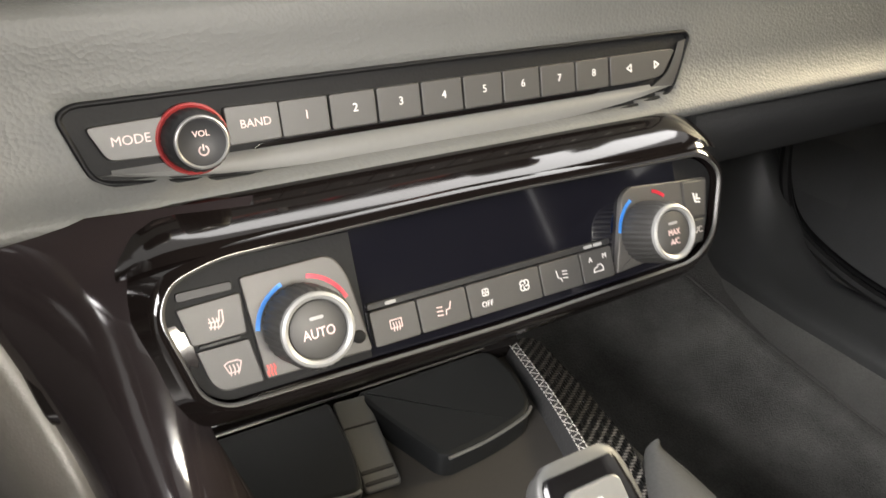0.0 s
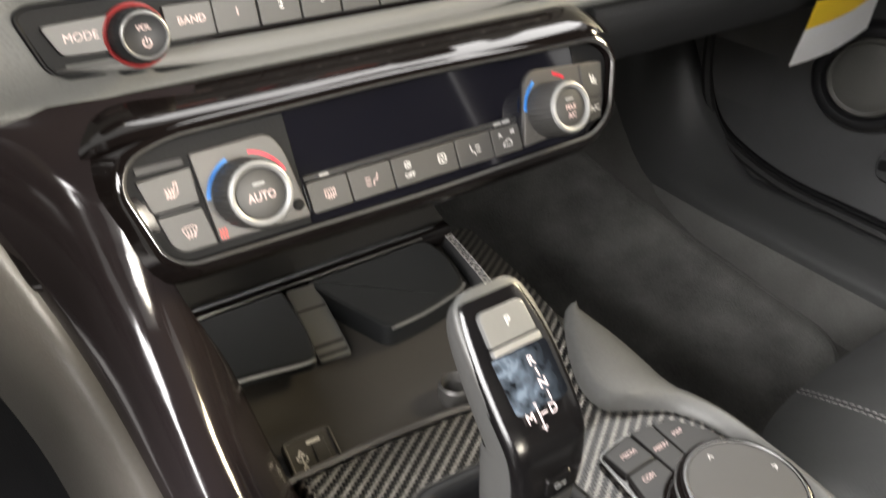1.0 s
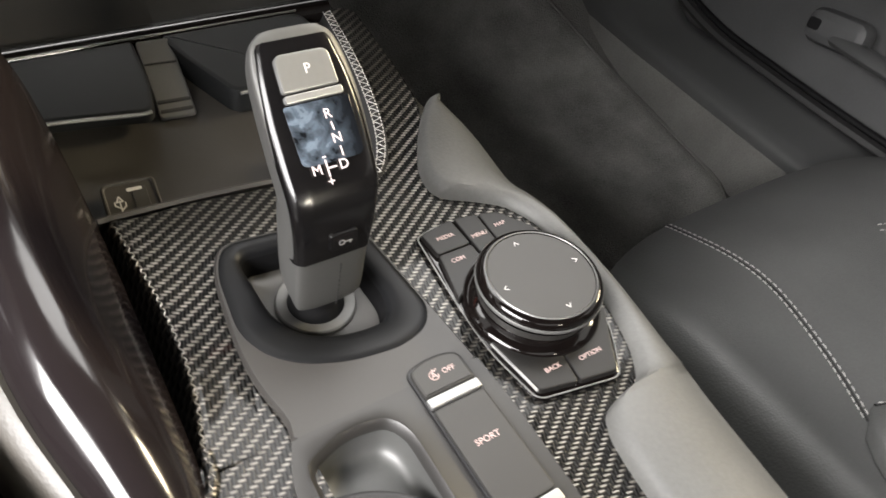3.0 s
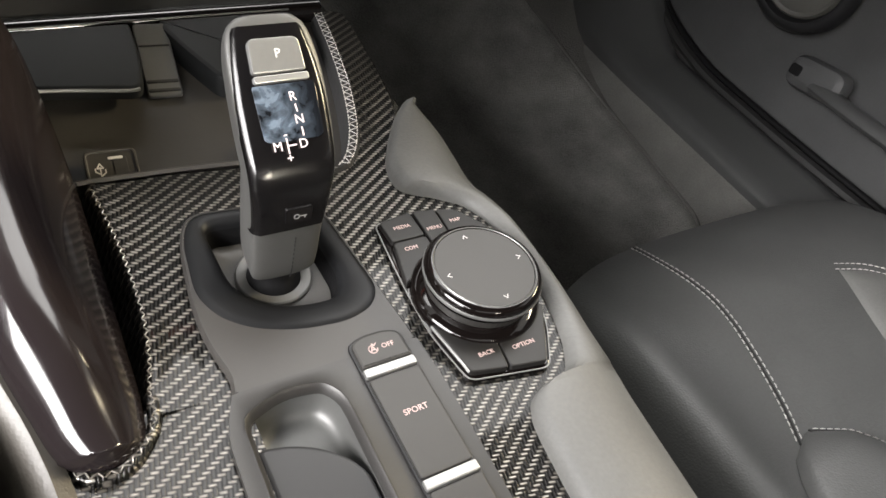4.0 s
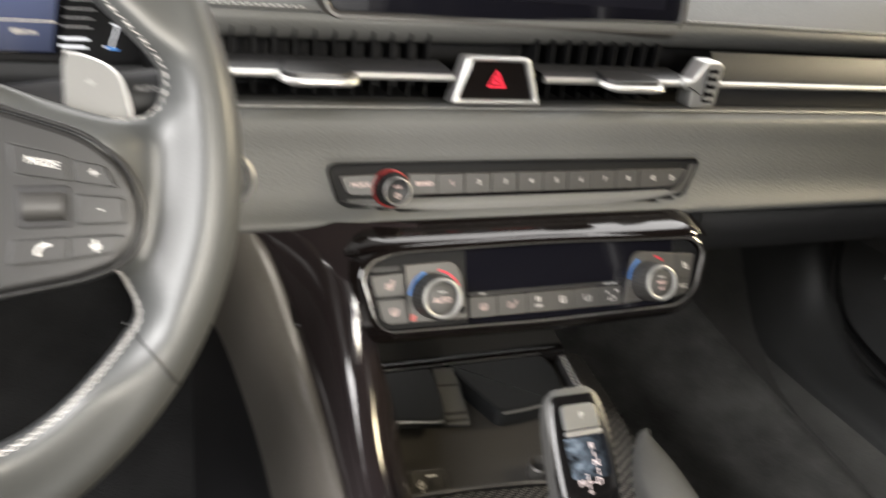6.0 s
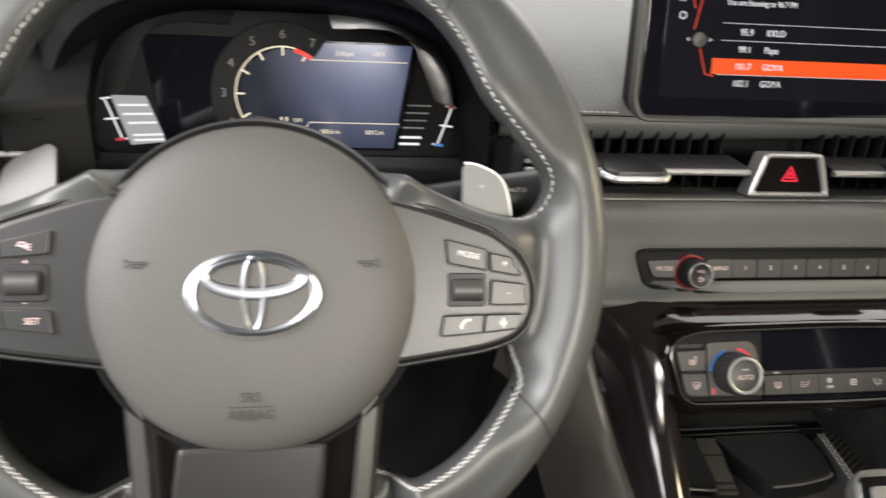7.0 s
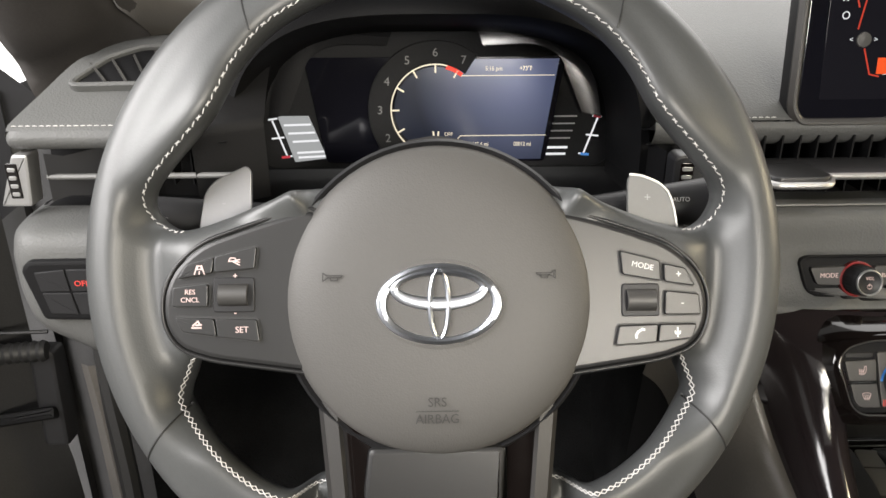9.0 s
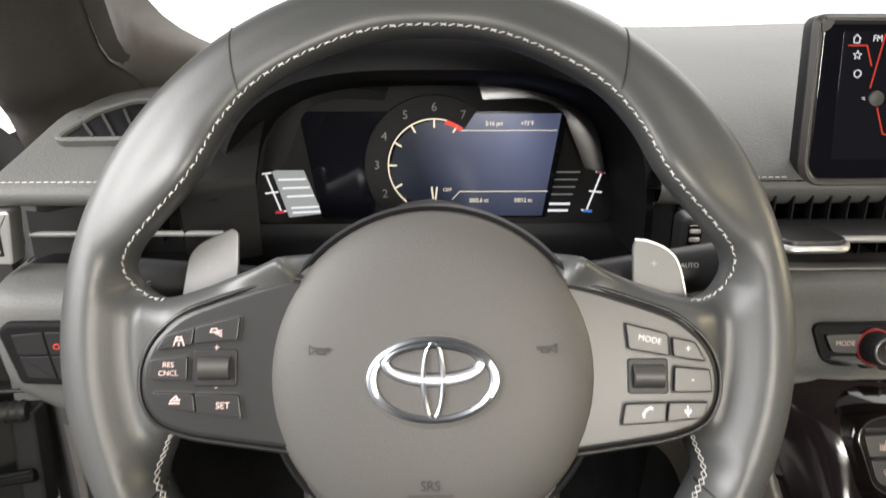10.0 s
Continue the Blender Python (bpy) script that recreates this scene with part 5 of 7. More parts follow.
def knob(cx, cy, words, parent, r=0.0150):
    k = part("temperature_knob", turned([(r, 0.001), (r - 0.0005, 0.0165), (r - 0.0016, 0.0188), (r - 0.0030, 0.0194), (r - 0.0046, 0.0186), (r - 0.0046, 0.0180), (0.0, 0.0180)], 160, (cx, cy), 32, 0.0007, (0, 1)), BUTTON, parent, "ribbed black temperature knob")
    part("knob_ring", turned([(r - 0.0016, 0.0186), (r - 0.0020, 0.0201), (r - 0.0030, 0.0206), (r - 0.0042, 0.0198), (r - 0.0046, 0.0182)], 64, (cx, cy)), KNOB_RIM, k, "satin grey knob rim")
    cap = part("knob_cap", turned([(r - 0.0046, 0.0178), (r - 0.0048, 0.0190), (r - 0.0056, 0.0194), (0.0, 0.0191)], 48, (cx, cy)), BUTTON, k)
    for j, w in enumerate(words):
        text(w, 0.0050 if len(words) == 1 else 0.0038, INK_PINK, cap, cx, cy - 0.0012 - 0.0042 * j + 0.0012 * (len(words) - 1), 0.0195, squeeze=0.85)
    part("tell_tale", slab(rect(cx - 0.0026, cy + 0.0036, cx + 0.0026, cy + 0.0048, 0.0002), 0.018, 0.0196, 0.0002), INK_GREY, cap)
    return k
knob(-0.0845, 0.0055, ["AUTO"], lp)
knob(0.0828, 0.0040, ["MAX", "A/C"], rp, 0.0145)
for cx, par, a in ((-0.0832, lp, (170, 112, 78, 22)), (0.0855, rp, (172, 122, 74, 52))):
    part("blue_arc", bars([arc(cx, 0.0045, 0.0180, a[0], a[1], 16)], 0.0016, 0.0014), BLUE, par, "blue cold arc")
    part("red_arc", bars([arc(cx, 0.0045, 0.0180, a[2], a[3], 16)], 0.0016, 0.0014), RED, par, "red warm arc")
icon([[(-0.6, 1), (-0.4, 0.3), (-0.7, -0.3), (-0.5, -1)], [(0, 1), (0.2, 0.3), (-0.1, -0.3), (0.1, -1)], [(0.6, 1), (0.8, 0.3), (0.5, -0.3), (0.7, -1)]], 0.0020, INK_RED, lp, -0.0992, -0.0078, 0.0014, 0.0005)
part("sensor", turned([(0.0026, 0.001), (0.0026, 0.0018), (0.0020, 0.0022), (0, 0.0020)], 24, (-0.0645, -0.0052)), HOOD, lp, "small black sensor")
edges = [-0.0588, -0.0384, -0.0156, 0.0211, 0.0433, 0.0618]
marks = {0: [[(-0.9, 0.7), (0.9, 0.7), (0.9, -0.5), (-0.9, -0.5), (-0.9, 0.7)], [(-0.45, 0.3), (-0.35, -0.2), (-0.45, -0.9)], [(0, 0.3), (0.1, -0.2), (0, -0.9)], [(0.45, 0.3), (0.55, -0.2), (0.45, -0.9)]],
         1: [[(-1.2, 0.6), (-0.3, 0.5)], [(-1.2, 0.0), (-0.3, -0.1)], [(-1.2, -0.6), (-0.3, -0.7)], [(1.2, 1.0), (0.9, 0.0), (0.3, -0.1), (0.2, -0.8)]],
         3: [[(-1.0, 0.9), (-0.8, -0.3), (-0.2, -0.5), (-0.1, -1)], [(0.2, 0.6), (1.1, 0.5)], [(0.2, 0.1), (1.1, 0.0)], [(0.2, -0.5), (1.1, -0.6)]],
         4: [[(-1.0, -0.6), (-0.8, 0.0), (-0.3, 0.1), (0.0, 0.5), (0.6, 0.5), (1.0, 0.0), (1.0, -0.6), (-1.0, -0.6)]]}
fan = [arc(0.45 * math.cos(radians(q)), 0.45 * math.sin(radians(q)), 0.45, q - 150, q + 100, 9) for q in (45, 135, 225, 315)]
for i, (a, b) in enumerate(zip(edges, edges[1:])):
    k = key(("rear_window_key", "airflow_key", "fan_key", "seat_air_key", "recirculation_key")[i], [(a, 0.0024), (a + 0.0004, -0.0116), (b - 0.0002, -0.0116), (b - 0.0006, 0.0024)], 0.0006)
    cx = (a + b) / 2
    if i in marks:
        icon(marks[i], 0.0027, INK_PINK if i < 2 else INK_WHITE, k, cx, -0.0046 if i != 4 else -0.0060, 0.0012, 0.0004)
    if i == 2:
        icon(fan, 0.0019, INK_WHITE, k, a + 0.0085, -0.0024, 0.0012, 0.0004)
        text("OFF", 0.0032, INK_WHITE, k, a + 0.0088, -0.0074, 0.0013)
        icon(fan, 0.0028, INK_WHITE, k, b - 0.0088, -0.0042, 0.0012, 0.0005)
    if i == 4:
        text("A", 0.0032, INK_WHITE, k, cx - 0.0038, -0.0018, 0.0013)
        text("M", 0.0032, INK_WHITE, k, cx + 0.0042, -0.0014, 0.0013)
part("light_strip", slab(rect(-0.0588, 0.0030, 0.0618, 0.0056, 0.0004), -0.003, 0.0004, 0.0003), PLASTIC, clim)
for x in (-0.0490, 0.0490, 0.0545):
    part("tell_tale", slab(rect(x - 0.0024, 0.0036, x + 0.0024, 0.0050, 0.0002), -0.003, 0.0008, 0.0002), INK_GREY, clim)
sh = key("passenger_heat_key", [(0.1090, 0.0050), (0.1215, 0.0044), (0.1250, 0.0215), (0.1092, 0.0222)], 0.0010, z=0.0020)
icon([[(-0.4, 0.9), (-0.2, -0.4), (0.7, -0.6)], [(0.3, 0.7), (0.1, 0.0), (0.8, -0.1)]], 0.0032, INK_WHITE, sh, 0.1165, 0.0132, 0.0020, 0.0008)
part("key_gap", slab(rounded([(0.1082, 0.0230), (0.1082, -0.0083), (0.1180, -0.0080), (0.1222, 0.0030), (0.1256, 0.0222)], 0.0012, 3), -0.003, 0.0016, 0.0002), SEAL, clim, "black gap round the keys")
ac = key("ac_key", [(0.1090, 0.0036), (0.1095, -0.0075), (0.1180, -0.0070), (0.1212, 0.0030)], [0.0008, 0.001, 0.004, 0.001], z=0.0020)
text("A/C", 0.0042, INK_WHITE, ac, 0.1148, -0.0020, 0.0021)

# ---------- vents, hazard switch ----------
VY = 0.027
vents = thing("centre_vents", pose(0, VY, 0.6665), "black centre air vents with satin silver blades", "air vent")
for x0, x1 in ((-0.222, -0.058), (0.012, 0.140)):
    w = x1 - x0
    blade = [[(x0 + w * k, 0.003 - dy, dz) for dy, dz in ((-0.03, 0.0045), (0.0, 0.0035), (0.004, 0.0), (0.0, -0.0035), (-0.03, -0.004))] for k in steps(0, 1, 8)]
    part("blade", sheet(blade), PLASTIC, vents, "black vent blade")
    part("blade_edge", tube([(x0 + w * k, -0.0005, 0.0) for k in steps(0, 1, 8)], 0.0028, 8, flat=0.9), SILVER, vents, "satin silver blade edge")
    cx = x0 + w * (0.42 if x0 < 0 else 0.52)
    tab = rounded([(cx - 0.024, -0.012), (cx - 0.017, -0.020), (cx + 0.017, -0.020), (cx + 0.024, -0.012), (cx + 0.017, 0.015), (cx - 0.017, 0.015)], 0.004, 4)
    part("tab", slab(tab, -0.0015, 0.0055, 0.0015), BUTTON_DARK, vents, "dark grey slider tab")
    part("tab_edge", tube(spline([(cx - 0.025, -0.010, 0.001), (cx - 0.018, -0.0205, 0.0), (cx, -0.0215, 0.0), (cx + 0.018, -0.0205, 0.0), (cx + 0.025, -0.010, 0.001)], 16), 0.0026, 8), SILVER, vents, "satin silver tab edge")
    for k in range(int(w / 0.0135)):
        xx = x0 + 0.007 + k * 0.0135
        v = bmesh.new()
        box(v, xx - 0.0006, 0.030, -0.0215, xx + 0.0006, 0.055, 0.0225)
        part("vane", v, HOOD, vents)
def cap(x, flip, mat):
    c = part("vent_cap", slab(rounded([(-0.0125, -0.018), (0.009, -0.0175), (0.0125, -0.014), (0.0125, 0.0155), (0.009, 0.0185), (-0.006, 0.0185), (-0.0135, 0.004), (-0.022, 0.003), (-0.022, -0.003), (-0.0135, -0.004)], 0.003, 4), -0.012, 0.004, 0.0022), mat, vents, "vent end with a thumb wheel")
    c.matrix_local = Matrix.Translation((x, -0.002, 0)) @ plane((0, 0, 0), 0) @ Matrix.Diagonal((flip, 1, 1, 1))
    part("thumb_wheel", slab(rect(-0.002, -0.013, 0.0075, 0.013, 0.0008), 0.002, 0.0048, 0.0006), GLOSS, c, "black thumb wheel")
    for k in range(4):
        part("wheel_rib", slab(rect(-0.001, -0.0110 + k * 0.006, 0.0065, -0.008 + k * 0.006, 0.0005), 0.0046, 0.0056, 0.0004), SILVER, c)
cap(0.151, 1, SILVER)
cap(-0.228, -1, BUTTON_DARK)
haz = part("hazard_frame", frame_ring(rounded([(-0.034, -0.0165), (0.034, -0.0165), (0.0235, 0.0160), (-0.0235, 0.0160)], 0.003, 4), rounded([(-0.0285, -0.0130), (0.0285, -0.0130), (0.0195, 0.0128), (-0.0195, 0.0128)], 0.002, 4), -0.012, 0.004, 0.0014), SILVER, vents, "satin silver hazard switch frame")
haz.matrix_local = Matrix.Translation((-0.0270, -0.004, 0)) @ plane((0, 0, 0), 8)
hb = part("hazard_button", slab(rounded([(-0.0285, -0.0130), (0.0285, -0.0130), (0.0195, 0.0128), (-0.0195, 0.0128)], 0.002, 4), -0.010, 0.001, 0.001), GLOSS, haz, "black hazard button with a red triangle")
part("triangle", bars([[(-0.0062, -0.0045), (0.0062, -0.0045), (0.0, 0.0060), (-0.0062, -0.0045)], [(-0.0026, -0.0022), (0.0026, -0.0022), (0, 0.0022), (-0.0026, -0.0022)]], 0.0011, 0.001), glow("hazard_red", (1.0, 0.03, 0.06), 0.9), hb, "red warning triangle")
# passenger strip and left vent
strip = thing("passenger_vent_trim", pose(0.46, VY, 0.6665), "black trim strip with a satin line across the passenger dash", "dash trim")
part("panel", sheet([[(x - 0.46, 0.006 + bow(x)[0], -0.021), (x - 0.46, 0.002 + bow(x)[0], -0.004), (x - 0.46, 0.002 + bow(x)[0], 0.004), (x - 0.46, 0.016 + bow(x)[0], 0.022)] for x in steps(0.165, 0.79, 40)]), PLASTIC, strip)
part("satin_line", tube([(x - 0.46, -0.0008 + bow(x)[0], 0.0) for x in steps(0.163, 0.79, 40)], 0.0024, 8), SILVER, strip, "satin silver line")
lv = thing("side_vent", pose(-0.655, 0.042, 0.6670), "black side air vent with satin silver end", "air vent")
part("blade", tube([(x, 0.002, 0) for x in steps(-0.035, 0.10, 6)], 0.0022, 8), COLLAR, lv, "satin silver blade edge")
part("throat", loft([[(0.012, 0.02, -0.02), (0.012, 0.02, 0.02)], [(-0.022, 0.004, -0.015), (-0.022, 0.004, 0.015)], [(-0.034, 0.0, -0.018), (-0.034, 0.0, 0.018)]], False), PLASTIC, lv)
lc = part("vent_cap", slab(rounded([(-0.0125, -0.0195), (0.0105, -0.0195), (0.0145, 0.0195), (0.0025, 0.0195)], 0.003, 4), -0.012, 0.004, 0.0022), SILVER, lv, "satin silver vent end")
lc.matrix_local = Matrix.Translation((-0.0555, -0.004, 0)) @ plane((0, 0, 0), 0)
part("thumb_wheel", slab(rect(-0.003, -0.013, 0.0055, 0.013, 0.0008), 0.002, 0.0046, 0.0006), GLOSS, lc)
for k in range(4):
    part("wheel_rib", slab(rect(-0.0015, -0.0110 + k * 0.006, 0.004, -0.008 + k * 0.006, 0.0004), 0.0044, 0.0054, 0.0004), SILVER, lc)
for k in range(8):
    v = bmesh.new()
    box(v, -0.01 + k * 0.0145, 0.022, -0.0135, -0.0088 + k * 0.0145, 0.04, 0.021)
    part("vane", v, HOOD, lv)
# slotted demister on top of the dash
dem = thing("demister_grille", Matrix.Translation((-0.632, 0.0885, 0.7385)) @ Matrix.Rotation(radians(31), 4, "X"), "black slotted side window demister", "air vent")
gr = rounded([(-0.041, -0.019), (0.055, -0.017), (0.055, 0.022), (0.002, 0.020), (-0.020, 0.008)], 0.005, 4)
part("surround", frame_ring(inset(gr, -0.004), gr, -0.004, 0.0025, 0.0012), PAD, dem)
part("dark_back", slab(gr, -0.006, -0.001), HOOD, dem)
for k in range(6):
    q = -0.028 + k * 0.0150
    part("slat", bars([[(q - 0.004, 0.002 + 0.0045 * min(k, 4)), (q + 0.011, -0.0175)]], 0.0018, -0.001, 0.0028), SATIN_DARK, dem)

# light switches on the lower left, starter button
sw = thing("light_switch_panel", plane((-0.665, 0.001, 0.598), 2), "black light switch panel with four keys", "switch panel")
part("surround", slab(rounded([(-0.034, 0.016), (-0.024, -0.023), (0.05, -0.025), (0.05, 0.023), (-0.027, 0.023)], 0.004, 4), -0.01, 0.0055, 0.003), HOOD, sw)
for pts in ([(-0.024, 0.0145), (-0.0215, 0.0), (-0.001, 0.0), (-0.003, 0.0165)], [(-0.002, 0.0165), (0.0, 0.0), (0.045, 0.0), (0.045, 0.017)], [(-0.021, -0.001), (-0.0175, -0.017), (0.002, -0.018), (-0.001, -0.001)], [(0.0, -0.001), (0.003, -0.018), (0.045, -0.019), (0.045, -0.001)]):
    part("switch_key", slab(rounded(pts, 0.001, 3), 0, 0.0066, 0.0008), PLASTIC, sw)
text("OFF", 0.006, INK_RED, sw, 0.008, 0.006, 0.0068)
stb = thing("starter_button", plane((-0.213, 0.0035, 0.605), 15), "round black starter button with a satin ring", "button")
part("ring", turned([(0.0195, -0.002), (0.0195, 0.002), (0.018, 0.0036), (0.0160, 0.0026), (0.0155, 0.0)], 40), SILVER, stb, "satin silver ring")
sc_ = part("cap", turned([(0.0155, 0.0), (0.0150, 0.0028), (0.0135, 0.0034), (0.0, 0.0030)], 36), BUTTON_DARK, stb)
text("START", 0.0052, INK_RED, sc_, 0.0, 0.0025, 0.0035)
text("STOP", 0.0052, INK_RED, sc_, 0.0, -0.0045, 0.0035)

# ---------- infotainment screen ----------
scr = thing("infotainment_screen", plane((0, 0.0595, 0.705), 8), "tablet-like infotainment screen with satin frame, radio list shown", "screen")
so = rounded([(-0.1385, -0.011), (0.1385, -0.011), (0.1475, 0.002), (0.1460, 0.110), (-0.1460, 0.110), (-0.1475, 0.002)], [0.008, 0.008, 0.010, 0.010, 0.010, 0.010], 6)
part("housing", slab(so, -0.014, 0.0, 0.003), PLASTIC, scr)
part("frame", frame_ring(so, inset(so, 0.0080), -0.002, 0.0026, 0.0030), CENTRE, scr, "satin dark frame")
part("glass", slab(inset(so, 0.0075), -0.001, 0.0008, 0.0004), GLASS, scr, "black screen glass")
lcd = part("display", slab(rect(-0.125, 0.010, 0.125, 0.098, 0.0005), 0.0, 0.0012, 0.0002), glow("display_dark", (0.02, 0.018, 0.028), 0.15, 0.08), scr, "lit dark display")
G_WHITE, G_ORANGE, G_RED = glow("ui_white", (0.9, 0.9, 0.92), 0.75), glow("ui_orange", (1.0, 0.10, 0.012), 0.72), glow("ui_red", (0.9, 0.07, 0.03), 0.5)
for i, (f, nm) in enumerate((("95.9", "KKLD"), ("99.1", "Papa"), ("101.7", "GOYA"), ("102.1", "GOYA"))):
    y = 0.0590 - 0.0125 * i
    if i == 2:
        part("highlight", slab(rect(-0.085, y - 0.0058, 0.090, y + 0.0058), 0.0012, 0.0014, 0.0001), G_ORANGE, lcd)
    else:
        part("rule", bars([[(-0.080, y + 0.0064), (0.09, y + 0.0064)]], 0.0003, 0.0013), G_WHITE, lcd)
    text(f, 0.0068, G_WHITE, lcd, -0.0600, y, 0.0016, squeeze=0.9)
    text(nm, 0.0068, G_WHITE, lcd, -0.0440, y, 0.0016, align="LEFT", squeeze=0.9)
text("You are listening to 96.7 FM", 0.0058, G_WHITE, lcd, -0.0790, 0.0800, 0.0014, align="LEFT", squeeze=0.85)
text("FM", 0.0062, G_WHITE, lcd, -0.1010, 0.0930, 0.0014, squeeze=0.9)
icon([[(-0.9, 0), (0, 0.9), (0.9, 0)], [(-0.65, 0.1), (-0.65, -0.9), (0.65, -0.9), (0.65, 0.1)]], 0.0030, G_WHITE, lcd, -0.1155, 0.0930, 0.0012, 0.0006)
icon([[(0.9 * math.sin(q * math.pi / 5) * (1 if q % 2 == 0 else 0.45), 0.9 * math.cos(q * math.pi / 5) * (1 if q % 2 == 0 else 0.45)) for q in range(11)]], 0.0033, G_WHITE, lcd, -0.1140, 0.0820, 0.0012, 0.0005)
icon([arc(0, 0, 0.8, 130, 470, 18)], 0.0030, G_WHITE, lcd, -0.1125, 0.0695, 0.0012, 0.0007)
part("guide_lines", bars([[(-0.121, 0.0885), (-0.1080, 0.0885), (-0.1035, 0.075)], [(-0.0960, 0.096), (-0.1025, 0.060)], [(-0.0960, 0.046), (-0.0900, 0.028), (-0.083, 0.0265)]], 0.0010, 0.0013), G_RED, lcd)
part("tuner_knob", turned([(0.0055, 0.0012), (0.0052, 0.0024), (0.0, 0.0028)], 24, (-0.0975, 0.0525)), BUTTON, lcd)
text("<", 0.005, G_WHITE, lcd, -0.1065, 0.0525, 0.0014)
text(">", 0.005, G_WHITE, lcd, -0.0885, 0.0525, 0.0014)
part("guide_lines", bars([[(0.106, 0.02), (0.108, 0.04), (0.106, 0.055), (0.110, 0.09)]], 0.0006, 0.0013), G_WHITE, lcd)

# ---------- instrument cluster ----------
clu = thing("instrument_cluster", plane((-0.4065, 0.146, 0.697), 8), "digital instrument cluster with a round rev counter", "instrument cluster")
part("back_panel", slab(rounded([(-0.152, -0.055), (0.152, -0.055), (0.150, 0.010), (0.118, 0.058), (0.06, 0.072), (-0.06, 0.072), (-0.118, 0.058), (-0.150, 0.010)], 0.02, 5), -0.012, -0.004), HOOD, clu, "black cluster face")
part("glass", slab(rounded([(-0.094, -0.050), (0.094, -0.050), (0.110, 0.038), (-0.110, 0.038)], 0.004, 4), -0.004, -0.001, 0.0006), GLASS, clu, "dark display glass")


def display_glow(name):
    """The lit part of the cluster: deep blue, with glare put into its emission towards the upper right."""
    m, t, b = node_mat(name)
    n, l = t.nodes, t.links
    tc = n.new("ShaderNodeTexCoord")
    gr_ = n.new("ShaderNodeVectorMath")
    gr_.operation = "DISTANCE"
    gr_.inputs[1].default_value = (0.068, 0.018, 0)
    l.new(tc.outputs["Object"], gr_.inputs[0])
    # pale end of the ramp is a reflection painted as emission
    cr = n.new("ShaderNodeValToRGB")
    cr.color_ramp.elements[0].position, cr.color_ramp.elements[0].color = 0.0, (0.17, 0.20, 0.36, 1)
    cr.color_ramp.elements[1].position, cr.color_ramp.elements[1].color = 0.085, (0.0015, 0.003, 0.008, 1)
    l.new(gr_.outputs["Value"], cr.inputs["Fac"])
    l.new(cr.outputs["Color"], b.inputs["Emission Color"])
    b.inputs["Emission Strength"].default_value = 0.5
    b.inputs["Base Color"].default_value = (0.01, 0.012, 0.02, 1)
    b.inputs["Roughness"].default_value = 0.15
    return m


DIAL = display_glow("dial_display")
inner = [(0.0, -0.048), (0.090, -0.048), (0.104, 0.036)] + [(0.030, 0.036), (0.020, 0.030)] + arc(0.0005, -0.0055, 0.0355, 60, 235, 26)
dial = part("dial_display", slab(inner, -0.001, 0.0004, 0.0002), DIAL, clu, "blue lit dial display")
part("dial_ring", slab(arc(0, -0.0055, 0.0570, 52, 242, 40) + arc(0, -0.0055, 0.0385, 242, 50, 40), -0.001, 0.0040, 0.0010), HOOD, clu, "dark grey numbered ring")
AMBER = glow("dial_cream", (0.95, 0.83, 0.62), 0.8)
part("dial_arc", bars([arc(0, -0.0055, 0.0375, 75, 232, 34)], 0.0011, 0.0042), AMBER, clu, "cream dial line")
part("red_line", bars([arc(0, -0.0055, 0.0362, 74, 54, 8)], 0.0034, 0.0042), glow("dial_red", (1.0, 0.06, 0.03), 0.8), clu, "red line segment")
for n_, a in ((7, 60), (6, 90), (5, 120), (4, 150), (3, 180), (2, 210)):
    text(str(n_), 0.0098, INK_DIM, clu, 0.0468 * math.cos(radians(a)), -0.0055 + 0.0468 * math.sin(radians(a)), 0.0042)
    part("dial_tick", bars([[(r_ * math.cos(radians(a)), -0.0055 + r_ * math.sin(radians(a))) for r_ in (0.031, 0.037)]], 0.0014, 0.0042), AMBER, clu)
part("needle", bars([[(-0.0022, -0.024), (-0.0004, -0.038), (0.0004, -0.038), (0.0022, -0.024)]], 0.0014, 0.0010), AMBER, clu, "cream needle")
text("OFF", 0.0042, AMBER, clu, 0.0108, -0.0262, 0.0008)
text("5:16 pm", 0.0052, AMBER, clu, 0.0490, 0.0280, 0.0008, squeeze=0.85)
text("+73°F", 0.0052, AMBER, clu, 0.0760, 0.0280, 0.0008, squeeze=0.85)
text("00012 mi", 0.0050, AMBER, clu, 0.0740, -0.0350, 0.0008, squeeze=0.8)
text("0005.6 mi", 0.0050, AMBER, clu, 0.0370, -0.0350, 0.0008, squeeze=0.8)
for line in ([(0.022, 0.0225), (0.100, 0.0225)], [(0.015, -0.0340), (0.021, -0.0275), (0.094, -0.0275)]):
    part("rule", bars([line], 0.0006, 0.0006), AMBER, clu)
lb = part("left_gauge", slab([(-0.134, -0.010), (-0.108, -0.010), (-0.094, -0.046), (-0.121, -0.049)], -0.004, -0.001, 0.0004), glow("gauge_white", (0.9, 0.92, 0.92), 0.30), clu, "bright white bar gauge")
part("gauge_marks", bars([[(-0.1285 + 0.0034 * k, -0.0175 - 0.0070 * k), (-0.1065 + 0.0030 * k, -0.0170 - 0.0068 * k)] for k in range(3)] + [[(-0.1185, -0.0410), (-0.0965, -0.0400)], [(-0.1175, -0.0450), (-0.0955, -0.0440)]], 0.0017, -0.001), G_WHITE, lb)
part("right_gauge", bars([[(0.102 - 0.0016 * k, -0.012 - 0.0062 * k), (0.121 - 0.0018 * k, -0.012 - 0.0062 * k)] for k in range(4)], 0.0012, -0.003), INK_GREY, clu, "grey bar gauge")
